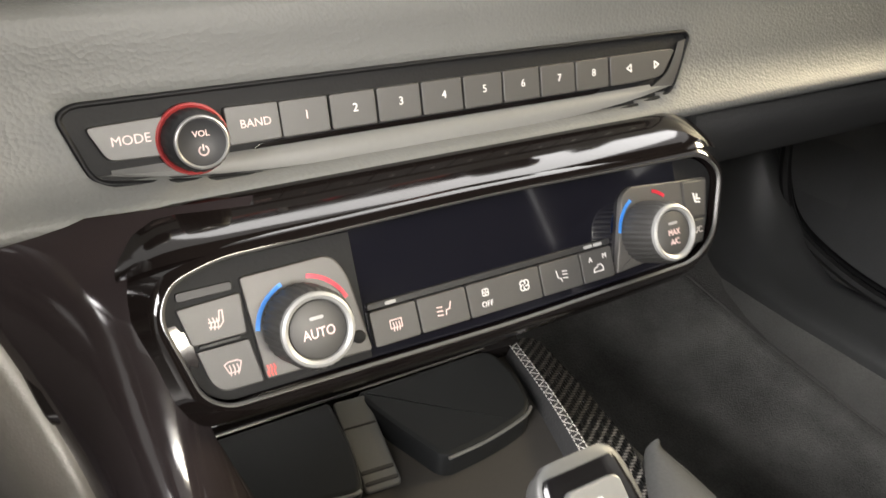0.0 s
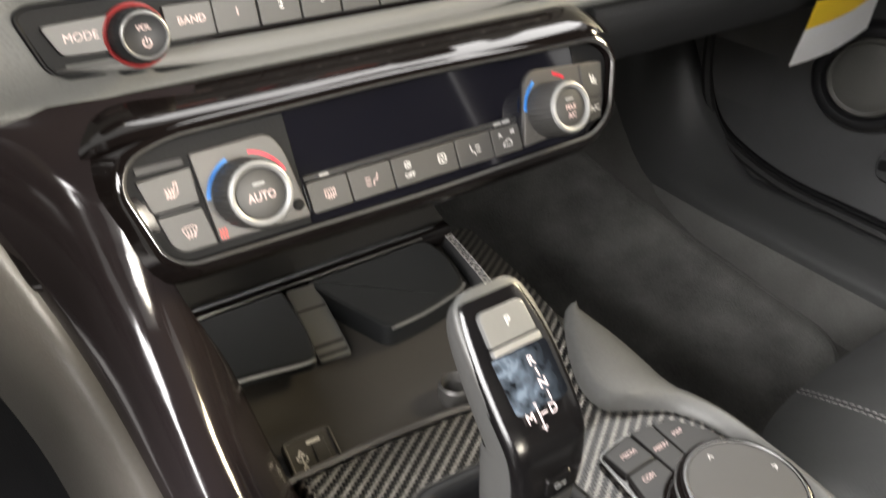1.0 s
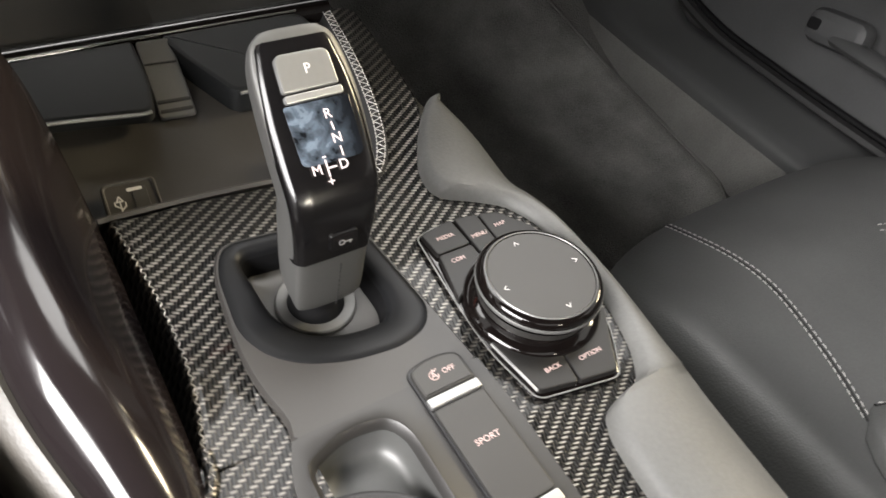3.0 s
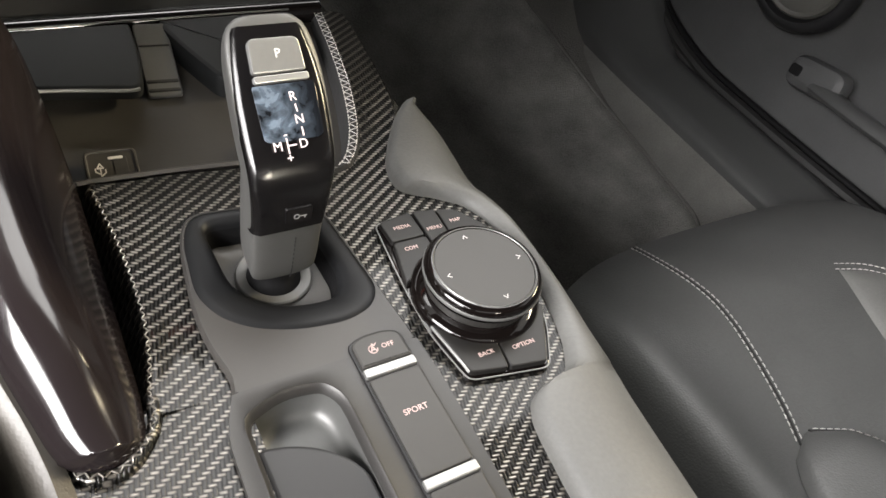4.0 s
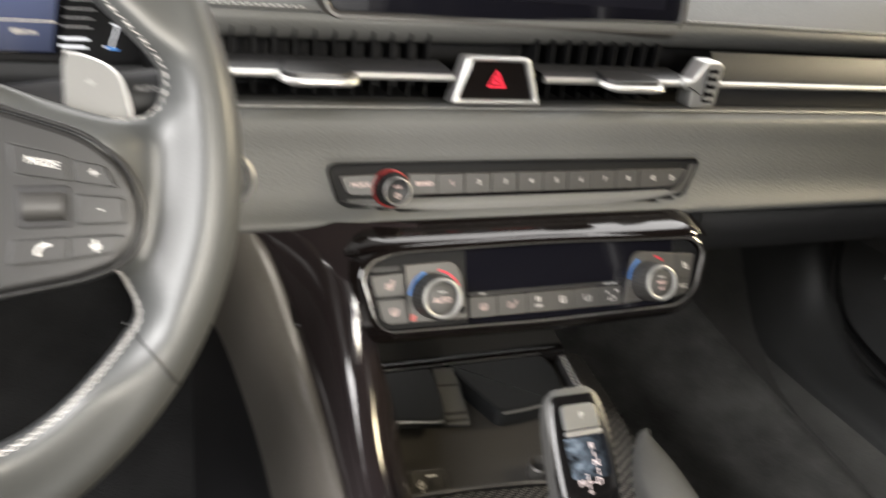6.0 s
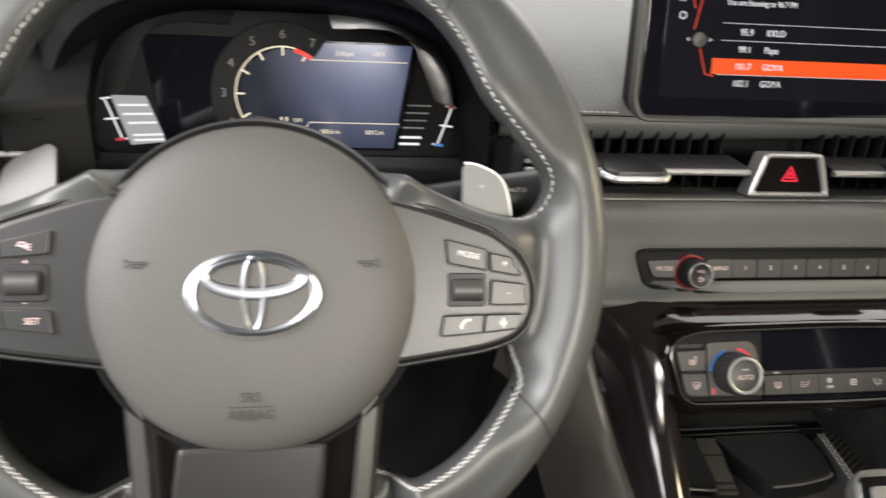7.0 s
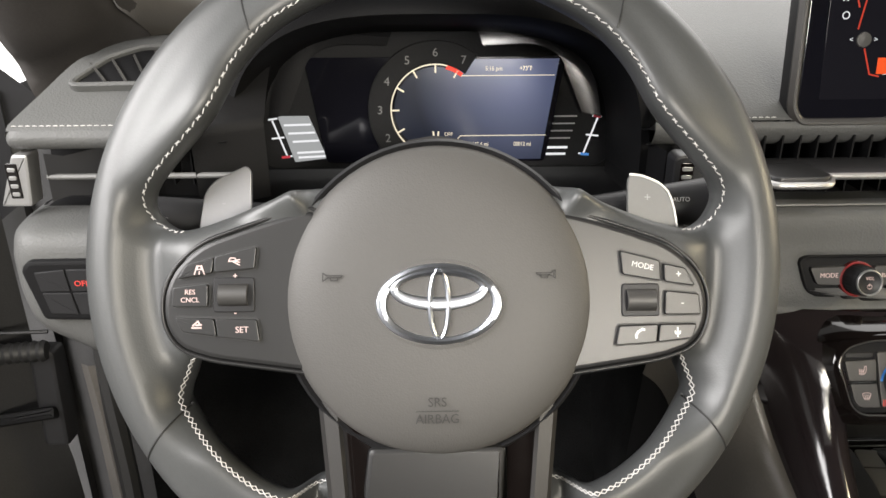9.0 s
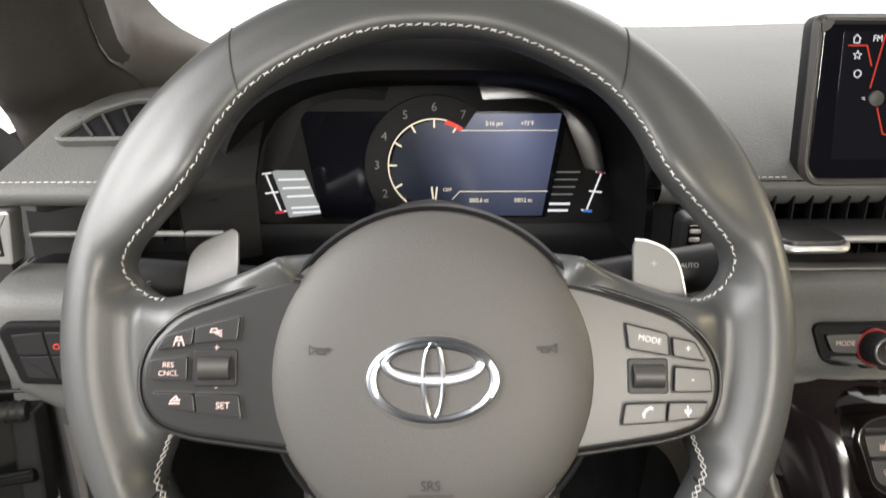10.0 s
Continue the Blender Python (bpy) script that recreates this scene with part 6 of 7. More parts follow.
part("right_gauge_lit", bars([[(0.102 - 0.0016 * k, -0.012 - 0.0062 * k), (0.121 - 0.0018 * k, -0.012 - 0.0062 * k)] for k in (4.3, 5.2)], 0.0020, -0.003), G_WHITE, clu, "two lit white bars")
for sgn in (-1, 1):
    part("gauge_scale", bars([[(sgn * 0.139, -0.014), (sgn * 0.128, -0.044)], [(sgn * 0.142, -0.013), (sgn * 0.135, -0.012)], [(sgn * 0.140, -0.029), (sgn * 0.130, -0.028)], [(sgn * 0.131, -0.045), (sgn * 0.124, -0.044)]], 0.0014, -0.0035), G_WHITE, clu)
part("warm_mark", bars([[(0.1415, -0.0125), (0.1360, -0.0120)]], 0.0022, -0.0032), RED, clu, "red end mark")
part("low_mark", bars([[(-0.1320, -0.0450), (-0.1260, -0.0445)]], 0.0022, -0.0032), RED, clu, "red end mark")
part("cold_mark", bars([[(0.1320, -0.0450), (0.1260, -0.0445)]], 0.0022, -0.0032), BLUE, clu, "blue end mark")
edge_in = spline([(0.040, 0.047, 0.0010), (0.080, 0.048, 0.0016), (0.103, 0.038, 0.0018), (0.112, 0.020, 0.0020), (0.124, -0.008, 0.0016)], 20)
edge_out = spline([(0.035, 0.060, -0.0004), (0.078, 0.063, 0.0002), (0.112, 0.052, 0.0004), (0.133, 0.022, 0.0012), (0.141, -0.012, 0.0010)], 20)
part("side_sweep", sheet([[tuple(a.lerp(b, f) + Vector((0, 0, 0.0016 * f * (1 - f)))) for f in steps(0, 1, 10)] for a, b in zip(edge_in, edge_out)]), SWEEP, clu, "gloss black sweep beside the dial")
# mirrored sweep gets a darker material, since less light falls on this side
part("side_sweep", sheet([[(-a.x, a.y, a.z), (-(a.x + b.x) / 2, (a.y + b.y) / 2, (a.z + b.z) / 2 + 0.003), (-b.x, b.y, b.z)] for a, b in zip(edge_in, edge_out)]), HOOD, clu, "sweep beside the dial, darker for its unlit side")


# ---------- gear selector ----------
sel = thing("gear_selector", pose(-0.020, -0.165, 0.38), "grey leather gear selector with gloss black face", "gear selector")
face = plane((0.004, 0.008, 0.1105), 48)
# stations along the lever's front: x, y, z, half width of leather, of gloss, depth
st_ = [(0.0000, -0.0150, 0.0215, 0.0150, 0.0, 0.028), (-0.0002, -0.0180, 0.0275, 0.0180, 0.0, 0.034), (-0.0004, -0.0195, 0.0520, 0.0185, 0.0145, 0.037), (0.0000, -0.0200, 0.0640, 0.0192, 0.0160, 0.038), (0.0008, -0.0190, 0.0770, 0.0202, 0.0172, 0.037),
       (0.0020, -0.0140, 0.0900, 0.0214, 0.0186, 0.035), (0.0032, 0.0000, 0.1030, 0.0226, 0.0194, 0.032), (0.0040, 0.0150, 0.1165, 0.0228, 0.0192, 0.028), (0.0040, 0.0265, 0.1268, 0.0215, 0.0178, 0.023), (0.0040, 0.0330, 0.1325, 0.0188, 0.0150, 0.015), (0.0040, 0.0362, 0.1345, 0.0150, 0.0, 0.008)]
pos_ = spline([s[:3] for s in st_], 44)
wid_ = spline([s[3:] for s in st_], 44)
rings, rows = [], []
for k in range(44):
    p, (hw, gw, dp) = pos_[k] + Vector((-0.0018, 0, 0)), wid_[k]
    hw -= 0.0018
    d = (pos_[min(k + 1, 43)] - pos_[max(k - 1, 0)]).normalized()
    nrm = Vector((1, 0, 0)).cross(d).normalized()
    nrm = -nrm if nrm.y > 0 else nrm
    ring_ = []
    for i in range(36):
        a = 2 * math.pi * i / 36
        c, s = math.cos(a), math.sin(a)
        dd = 0.004 * max(0, s) ** 0.6 - 0.0045 if s >= 0 else -0.0045 - (dp - 0.0045) * abs(s) ** 0.7
        ring_.append(tuple(p + Vector((hw * math.copysign(abs(c) ** 0.7, c), 0, 0)) + nrm * dd))
    rings.append(ring_)
    if 10 <= k <= 39:
        g = max(0.0130, gw + 0.0012) - 0.0022 * max(0.0, (k - 28) / 11)
        edge_in = 0.003 if k in (10, 39) else 0.0
        rows.append([tuple(p + Vector((g * q - 0.0006, 0, 0)) + nrm * (h - edge_in)) for q, h in ((-0.98, -0.0055), (-0.975, -0.0026), (-0.95, -0.0016), (-0.86, -0.0004), (-0.82, 0.0), (-0.5, 0.0001), (0, 0.0002), (0.5, 0.0001), (0.84, 0.0), (0.90, -0.0004), (0.97, -0.0016), (0.99, -0.0026), (1.0, -0.0055))])
part("lever_body", loft(rings, True, True, True), SELECTOR, sel, "grey leather lever body")
part("gloss_face", sheet(rows), FACE, sel, "gloss black face")
part("neck", turned([(0.0150, -0.004), (0.0140, 0.004), (0.0112, 0.007), (0.0108, 0.014), (0.0125, 0.020), (0.0130, 0.026)], 30, (0.0, 0.0015)), HOOD, sel, "black rubber neck")
for k in range(2, 9):
    for f in (0.25, 0.75):
        q = pos_[k].lerp(pos_[k + 1], f)
        part("seam_stitch", tube([(q.x + 0.0008, q.y - 0.0003, q.z - 0.0006), (q.x + 0.0008, q.y - 0.0003, q.z + 0.0006)], 0.0003, 5), SEAL, sel)
pbtn = part("park_button", slab(rounded([(-0.0140, 0.0112), (0.0100, 0.0112), (0.0094, 0.0245), (0.0072, 0.0260), (-0.0115, 0.0262), (-0.0134, 0.0245)], 0.0015, 3), -0.001, 0.0024, 0.0008), GREYSILVER, sel, "satin grey park button")
pbtn.matrix_local = face
text("P", 0.0056, INK_WHITE, pbtn, -0.0014, 0.0190, 0.0025)
bar_ = part("silver_bar", slab(rect(-0.0140, 0.0072, 0.0106, 0.0104, 0.0006), -0.001, 0.0024, 0.0006), SILVER, sel, "bright bar")
bar_.matrix_local = face
pan = part("shift_display", slab(rounded([(-0.0152, 0.0066), (0.0128, 0.0066), (0.0122, -0.0165), (0.0100, -0.0180), (-0.0120, -0.0180), (-0.0148, -0.0165)], 0.001, 3), -0.002, 0.0006, 0.0002), GREASY, sel, "black glass shift display with smudges")
pan.matrix_local = face
G_GEAR = glow("gear_print", (0.95, 0.78, 0.74), 0.9)
for s_, x, y in (("R", 0.0012, 0.0005), ("N", 0.0020, -0.0095), ("D", 0.0014, -0.0200), ("M", -0.0102, -0.0200), ("+", -0.0058, -0.0255), ("-", -0.0058, -0.0150)):
    text(s_, 0.0056, G_GEAR, pan, x, y, 0.0015)
part("shift_lines", bars([[(0.0015, -0.0030), (0.0018, -0.0060)], [(0.0022, -0.0130), (0.0022, -0.0165)], [(-0.0058, -0.0168), (-0.0058, -0.0232)], [(-0.0058, -0.0200), (-0.0020, -0.0200)]], 0.0006, 0.0015), G_GEAR, pan)
lockb = part("release_button", slab(rect(-0.0065, -0.0045, 0.0065, 0.0045, 0.0015), -0.002, 0.0012, 0.0008), FACE, sel, "small black button")
lockb.matrix_local = plane((0.0003, -0.0202, 0.0690), 2)
icon([arc(-0.4, 0, 0.35, 0, 360, 12), [(-0.05, 0), (0.9, 0)], [(0.7, 0), (0.7, -0.35)]], 0.0035, INK_GREY, lockb, 0, 0, 0.0016, 0.0004)

# ---------- rotary controller ----------
rot = thing("rotary_controller", pose(0.068, -0.205, 0.395), "round black rotary controller with menu keys", "rotary controller")
key_shift = (-0.0060, -0.0015)
moved = lambda pts: [(x + key_shift[0], y + key_shift[1]) for x, y in pts]
rb = moved(rounded([(-0.0225, 0.0485), (-0.002, 0.0520), (0.027, 0.0465), (0.0400, 0.0260), (0.0385, -0.0350), (0.0190, -0.0670), (-0.0240, -0.0590), (-0.0290, -0.0280), (-0.0275, 0.003)], [0.004, 0.02, 0.01, 0.01, 0.02, 0.005, 0.005, 0.01, 0.02], 5))
part("base_plate", slab(rb, -0.004, 0.0030, 0.0012), GLOSS, rot, "gloss black base")
part("base_rim", tube([(x, y, 0.0026) for x, y in rb] + [(*rb[0], 0.0026)], 0.00045, 6), GREYSILVER, rot, "thin bright rim")
def ctl(name, pts, words, tx, ty):
    k = part(name, slab(rounded(moved(pts), 0.0020, 4), 0.002, 0.0062, 0.0008), KEY_GREY, rot)
    text(words, 0.0035, INK_PINK, k, tx + key_shift[0], ty + key_shift[1], 0.0063, turn=0)
    return k
ctl("media_key", [(-0.0213, 0.0470), (-0.0205, 0.0310), (-0.0005, 0.0310), (-0.0010, 0.0500)], "MEDIA", -0.0105, 0.0400)
ctl("com_key", [(-0.0205, 0.0306), (-0.0270, 0.0020), (-0.0180, 0.0060), (-0.0005, 0.0160), (-0.0005, 0.0306)], "COM", -0.0128, 0.0242)
ctl("menu_key", [(0.0007, 0.0500), (0.0007, 0.0160), (0.0130, 0.0160), (0.0142, 0.0480)], "MENU", 0.0072, 0.0342)
ctl("map_key", [(0.0150, 0.0478), (0.0138, 0.0160), (0.0375, 0.0200), (0.0385, 0.0265), (0.0265, 0.0445)], "MAP", 0.0218, 0.0362)
ctl("back_key", [(-0.0275, -0.0250), (-0.0226, -0.0570), (-0.0032, -0.0612), (0.0004, -0.0380), (-0.0120, -0.0280)], "BACK", -0.0098, -0.0500)
ctl("option_key", [(0.0012, -0.0380), (-0.0024, -0.0614), (0.0175, -0.0648), (0.0368, -0.0330), (0.0260, -0.0300)], "OPTION", 0.0112, -0.0520)
part("key_edge", tube([(-0.0336, -0.0275, 0.0055), (-0.0300, -0.0520, 0.0055), (-0.0292, -0.0575, 0.0052)], 0.0007, 6), SILVER, rot, "bright edge beside the back key")
ck = part("dial", turned([(0.0345, 0.002), (0.0345, 0.0055), (0.0335, 0.0075), (0.0305, 0.0090), (0.0285, 0.0096), (0.0280, 0.0110), (0.0284, 0.0150), (0.0300, 0.0186), (0.0309, 0.0205), (0.0306, 0.0228), (0.0292, 0.0248), (0.0276, 0.0256), (0.0266, 0.0254), (0.0262, 0.0247), (0.0, 0.0244)], 96, (0.0, -0.0150)), GLOSS, rot, "gloss black turning dial")
part("dial_grip", turned([(0.0282, 0.0108), (0.0288, 0.0116), (0.0292, 0.0150), (0.0300, 0.0170)], 192, (0.0, -0.0150), 64, 0.0005, (1, 2)), SATIN_DARK, ck, "ribbed grip")
part("chrome_line", turned([(0.0303, 0.0186), (0.0312, 0.0196), (0.0313, 0.0208), (0.0308, 0.0216)], 96, (0.0, -0.0150)), GREYSILVER, ck, "satin rim")
part("chrome_line", turned([(0.0272, 0.0255), (0.0268, 0.0260), (0.0264, 0.0256)], 96, (0.0, -0.0150)), GREYSILVER, ck, "thin bright ring round the touch surface")
cap_ = part("touch_pad", turned([(0.0263, 0.0240), (0.0261, 0.0252), (0.0, 0.0250)], 72, (0.0, -0.0150)), BUTTON, ck, "matte dark touch surface")
for a in (90, 0, 180, 270):
    cx, cy = 0.0210 * math.cos(radians(a)), -0.0150 + 0.0210 * math.sin(radians(a))
    icon([[(-0.6, -0.5), (0, 0.5), (0.6, -0.5)]], 0.0020, INK_WHITE, cap_, cx, cy, 0.0252, 0.0004, turn=a - 90)

# ---------- steering wheel ----------
WHL = plane((-0.410, -0.122, 0.644), 24)
wheel = thing("steering_wheel", WHL, "grey leather steering wheel with light stitching", "steering wheel")
CV, RO = 0.025, 0.1892
# one leather body: a round rim that sinks into flat spokes, with three openings
RIM_MID, RIM_HALF, RIM_ROUND = -0.009, 0.0198, 0.0160


def closed_curve(pts, n):
    """n points round a smooth closed curve through pts."""
    k = len(pts)
    out = []
    for i in range(n):
        q = i / n * k
        j, t = int(q), q - int(q)
        p0, p1, p2, p3 = (Vector(pts[(j + d) % k]) for d in (-1, 0, 1, 2))
        v = 0.5 * ((2 * p1) + (p2 - p0) * t + (2 * p0 - 5 * p1 + 4 * p2 - p3) * t * t + (3 * p1 - p0 - 3 * p2 + p3) * t ** 3)
        out.append((v.x, v.y))
    return out


half_top = [(0.0, 0.1825), (-0.040, 0.1775), (-0.083, 0.1575), (-0.1065, 0.1345), (-0.1235, 0.105), (-0.1455, 0.078), (-0.1570, 0.061), (-0.1565, 0.0500), (-0.1500, 0.0440), (-0.1400, 0.0435), (-0.1180, 0.0500), (-0.0950, 0.0580), (-0.070, 0.066), (-0.030, 0.066)]
top_hole = closed_curve(half_top + [(-x, y - 0.002 * (y < 0.06)) for x, y in half_top[:0:-1]], 260)
low_left = [(-0.1350, -0.030), (-0.1400, -0.0400), (-0.1410, -0.0500), (-0.1365, -0.0580), (-0.1253, -0.0715), (-0.1083, -0.0880), (-0.0928, -0.0985), (-0.0790, -0.1030), (-0.0640, -0.1000), (-0.0600, -0.0750), (-0.0640, -0.0420), (-0.0850, -0.0320), (-0.1150, -0.0280)]
left_hole = closed_curve(low_left, 200)
right_hole = [(-x, y) for x, y in left_hole]
rim_circle = [(RO * math.cos(2 * math.pi * i / 300), CV + RO * math.sin(2 * math.pi * i / 300)) for i in range(300)]
LOOPS = (rim_circle, top_hole, left_hole, right_hole)
EDGES = np.array([(*lp_[i - 1], *lp_[i]) for lp_ in LOOPS for i in range(len(lp_))])


def edge_distance(pts):
    """How far points of the wheel's plane lie from the nearest edge of the leather."""
    p = np.array(pts)[:, None, :]
    e0, e1 = EDGES[None, :, :2], EDGES[None, :, 2:]
    d = e1 - e0
    t = np.clip(((p - e0) * d).sum(2) / (d * d).sum(2), 0, 1)
    return np.sqrt((((e0 + d * t[:, :, None]) - p) ** 2).sum(2)).min(1)


def inside(p, loop):
    x, y, hit = p[0], p[1], False
    for (x0, y0), (x1, y1) in zip(loop, loop[1:] + loop[:1]):
        if (y0 > y) != (y1 > y) and x < x0 + (y - y0) / (y1 - y0) * (x1 - x0):
            hit = not hit
    return hit


def ease(x, a, b):
    t = min(1.0, max(0.0, (x - a) / (b - a)))
    return t * t * (3 - 2 * t)


def sink(x, y):
    """How deep the leather lies below the crest of the rim."""
    r = math.hypot(x, y - CV)
    middle = ease(-abs(x), -0.085, -0.070) * ease(-y, -0.125, -0.095)
    band = max(middle, ease(-y, -0.072, -0.044) * ease(y, -0.085, -0.045))
    return ease(-r, -0.1735, -0.1530) * band * (0.0235 + 0.014 * ease(-y, 0.030, 0.050) * middle)


def crown(d):
    return RIM_HALF * max(0.0, 1 - (1 - min(d / RIM_ROUND, 1.0)) ** 2.3) ** (1 / 2.3)


def dished(x, y, z):
    """The rim lies behind the hub: it drops back and widens outside the spokes."""
    drop = 0.024 * ease(math.hypot(x, y - CV), 0.137, 0.176)
    k = 1 + drop / (0.40 - z)
    return (x * k, 0.022 + (y - 0.022) * k, z - drop)


def leather_at(x, y, lift=0.0):
    d = float(edge_distance([(x, y)])[0])
    return Vector(dished(x, y, RIM_MID + crown(d) - sink(x, y) + lift))


flat = [p for lp_ in LOOPS for p in lp_]
ties, base = [], 0
for lp_ in LOOPS:
    ties += [(base + i, base + (i + 1) % len(lp_)) for i in range(len(lp_))]
    base += len(lp_)
fill = []
for d in (0.0004, 0.0011, 0.0022, 0.0038, 0.0058, 0.0082, 0.0110, 0.0140):
    for lp_, out_ in ((rim_circle, 1), (top_hole, -1), (left_hole, -1), (right_hole, -1)):
        fill += [(p, d) for p in inset(lp_, d * out_)]
keep = edge_distance([p for p, d in fill])
fill = [p for (p, d), e in zip(fill, keep) if e > 0.93 * d]
grid = []
for k in range(48):
    r = 0.030 + 0.0031 * k
    n = max(24, int(2 * math.pi * r / 0.0032))
    grid += [(r * math.cos(2 * math.pi * (i + 0.5 * (k % 2)) / n), CV + r * math.sin(2 * math.pi * (i + 0.5 * (k % 2)) / n)) for i in range(n)]
far = edge_distance(grid)
fill += [p for p, e in zip(grid, far) if e > 0.0155]
fill = [p for p in fill if inside(p, rim_circle) and not any(inside(p, h) for h in LOOPS[1:])]
cdt = geometry.delaunay_2d_cdt([Vector(p) for p in flat + fill], ties, [], 0, 1e-7)
places = [(v.x, v.y) for v in cdt[0]]
dist = edge_distance(places)
bm = bmesh.new()
tops = [bm.verts.new(dished(x, y, RIM_MID + crown(d) - sink(x, y))) for (x, y), d in zip(places, dist)]
lows = [t if d < 1e-5 else bm.verts.new(dished(x, y, RIM_MID - 1.1 * crown(d) - sink(x, y))) for t, (x, y), d in zip(tops, places, dist)]
for tri in cdt[2]:
    c = (sum(places[i][0] for i in tri) / 3, sum(places[i][1] for i in tri) / 3)
    if math.hypot(c[0], c[1] - CV) < RO and not any(inside(c, h) for h in LOOPS[1:]):
        bm.faces.new([tops[i] for i in tri])
        if len({lows[i] for i in tri}) == 3 and any(lows[i] is not tops[i] for i in tri):
            bm.faces.new([lows[i] for i in reversed(tri)])
part("rim", bm, LEATHER, wheel, "dark grey leather rim flowing into the spokes", smooth=180)
for inner_a, outer_a in ((129.0, 123.0), (51.0, 57.0), (209.8, 214.6), (330.2, 325.4)):
    seam = []
    for f in steps(0.02, 0.98, 22):
        r, a = 0.1575 + (RO - 0.1575) * f, radians(inner_a + (outer_a - inner_a) * f)
        seam.append(leather_at(r * math.cos(a), CV + r * math.sin(a), 0.0001))
    part("rim_seam", tube(seam, 0.00055, 6), SEAL, wheel, "dark seam")


def braid(near, far, pitch, r):
    """Two threads that cross one another between two lines."""
    along = [0.0]
    for a, b in zip(near, near[1:]):
        along.append(along[-1] + (b - a).length)
    bm = bmesh.new()
    n = int(along[-1] / pitch)
    for phase in (0, 2):
        pts, k = [], 0
        for i in range(2 * n + 1):
            d = along[-1] * i / (2 * n)
            while k < len(along) - 2 and along[k + 1] < d:
                k += 1
            f = (d - along[k]) / max(1e-9, along[k + 1] - along[k])
            side = (0.0, 0.5, 1.0, 0.5)[(i + phase) % 4]
            p = near[k].lerp(near[k + 1], f).lerp(far[k].lerp(far[k + 1], f), side)
            pts.append(p + Vector((0, 0, 0.0004 * (i % 2))))
        tube(pts, r, 5, bm=bm)
    return bm


def thread_line(loop, wanted):
    """Braided stitching a little inside an opening's edge."""
    path = [leather_at(x, y, 0.0004) for (x, y), (ex, ey) in zip(inset(loop, -0.0016), loop) if wanted(ex, ey)]
    for flip in (1, -1):
        part("stitching", stitches(path, 0.0034, 0.0012, 0.00034, 0.0007 * flip, up=(0, 0, 1), zigzag=flip > 0), THREAD, wheel, "light baseball stitching")


start = top_hole.index(min(top_hole, key=lambda p: abs(p[0]) + 10 * abs(p[1] - 0.065)))
thread_line(top_hole[start:] + top_hole[:start], lambda x, y: y > 0.075 or abs(x) > 0.140)
low_from = left_hole.index(min(left_hole, key=lambda p: math.hypot(p[0] + 0.066, p[1] + 0.085)))
for h in (left_hole, right_hole):
    h = h[low_from:] + h[:low_from]
    near, far = ([leather_at(x, y, 0.0004) for (x, y), (ex, ey) in zip(inset(h, d_), h) if (ey < -0.030 and abs(ex) > 0.128) or (ey < -0.070 and abs(ex) > 0.0635)] for d_ in (-0.0010, -0.0022))
    part("stitching", braid(near, far, 0.0042, 0.00032), THREAD, wheel, "light braided stitching")
# airbag cover
bag = [(0.001 + 0.0862 * math.cos(2 * math.pi * i / 72), 0.0015 + 0.0868 * math.sin(2 * math.pi * i / 72)) for i in range(72)]
rings = []
for d, z in ((0, -0.030), (0, -0.0145), (0.0012, -0.0115), (0.0035, -0.0092), (0.008, -0.0068), (0.014, -0.0047), (0.022, -0.0029), (0.033, -0.0015), (0.048, -0.0005), (0.065, 0.0), (0.082, 0.0)):
    rings.append([(x, y, z) for x, y in [(0.001 + (p[0] - 0.001) * (1 - d / 0.0865), 0.0015 + (p[1] - 0.0015) * (1 - d / 0.0865)) for p in bag]])
cover = part("airbag_cover", loft(rings, True, False, True), AIRBAG, wheel, "round taupe grey airbag cover")
part("cover_gap", loft([[(x, y, z) for x, y in inset(bag, -d)] for d, z in ((0.0, -0.016), (0.0022, -0.0130), (0.0042, -0.016))]), PLASTIC, wheel, "black ring round the cover")
for w_, y in (("SRS", -0.0535), ("AIRBAG", -0.0628)):
    text(w_, 0.0072, INK_DARK, cover, -0.001, y, -0.0008 if y > -0.06 else -0.0021, squeeze=0.95)
part("underline", bars([[(-0.0125, -0.0583), (0.0105, -0.0583)]], 0.0005, -0.0016), INK_DARK, cover)
for sx in (-1, 1):
    icon([[(x * sx * -1.3, y) for x, y in line] for line in ([(-1, 0.60), (-1, -0.50)], [(-1, 0.60), (-0.55, 0.22), (1.0, 0.26)], [(-1, -0.50), (-0.5, -0.06), (0.9, -0.02), (1.0, 0.26)], [(-0.25, -0.06), (-0.15, -0.45), (0.5, -0.42), (0.58, -0.04)])], 0.0040, INK_DARK, cover, 0.0580 * sx + 0.001, 0.0150, -0.0011, 0.0006)
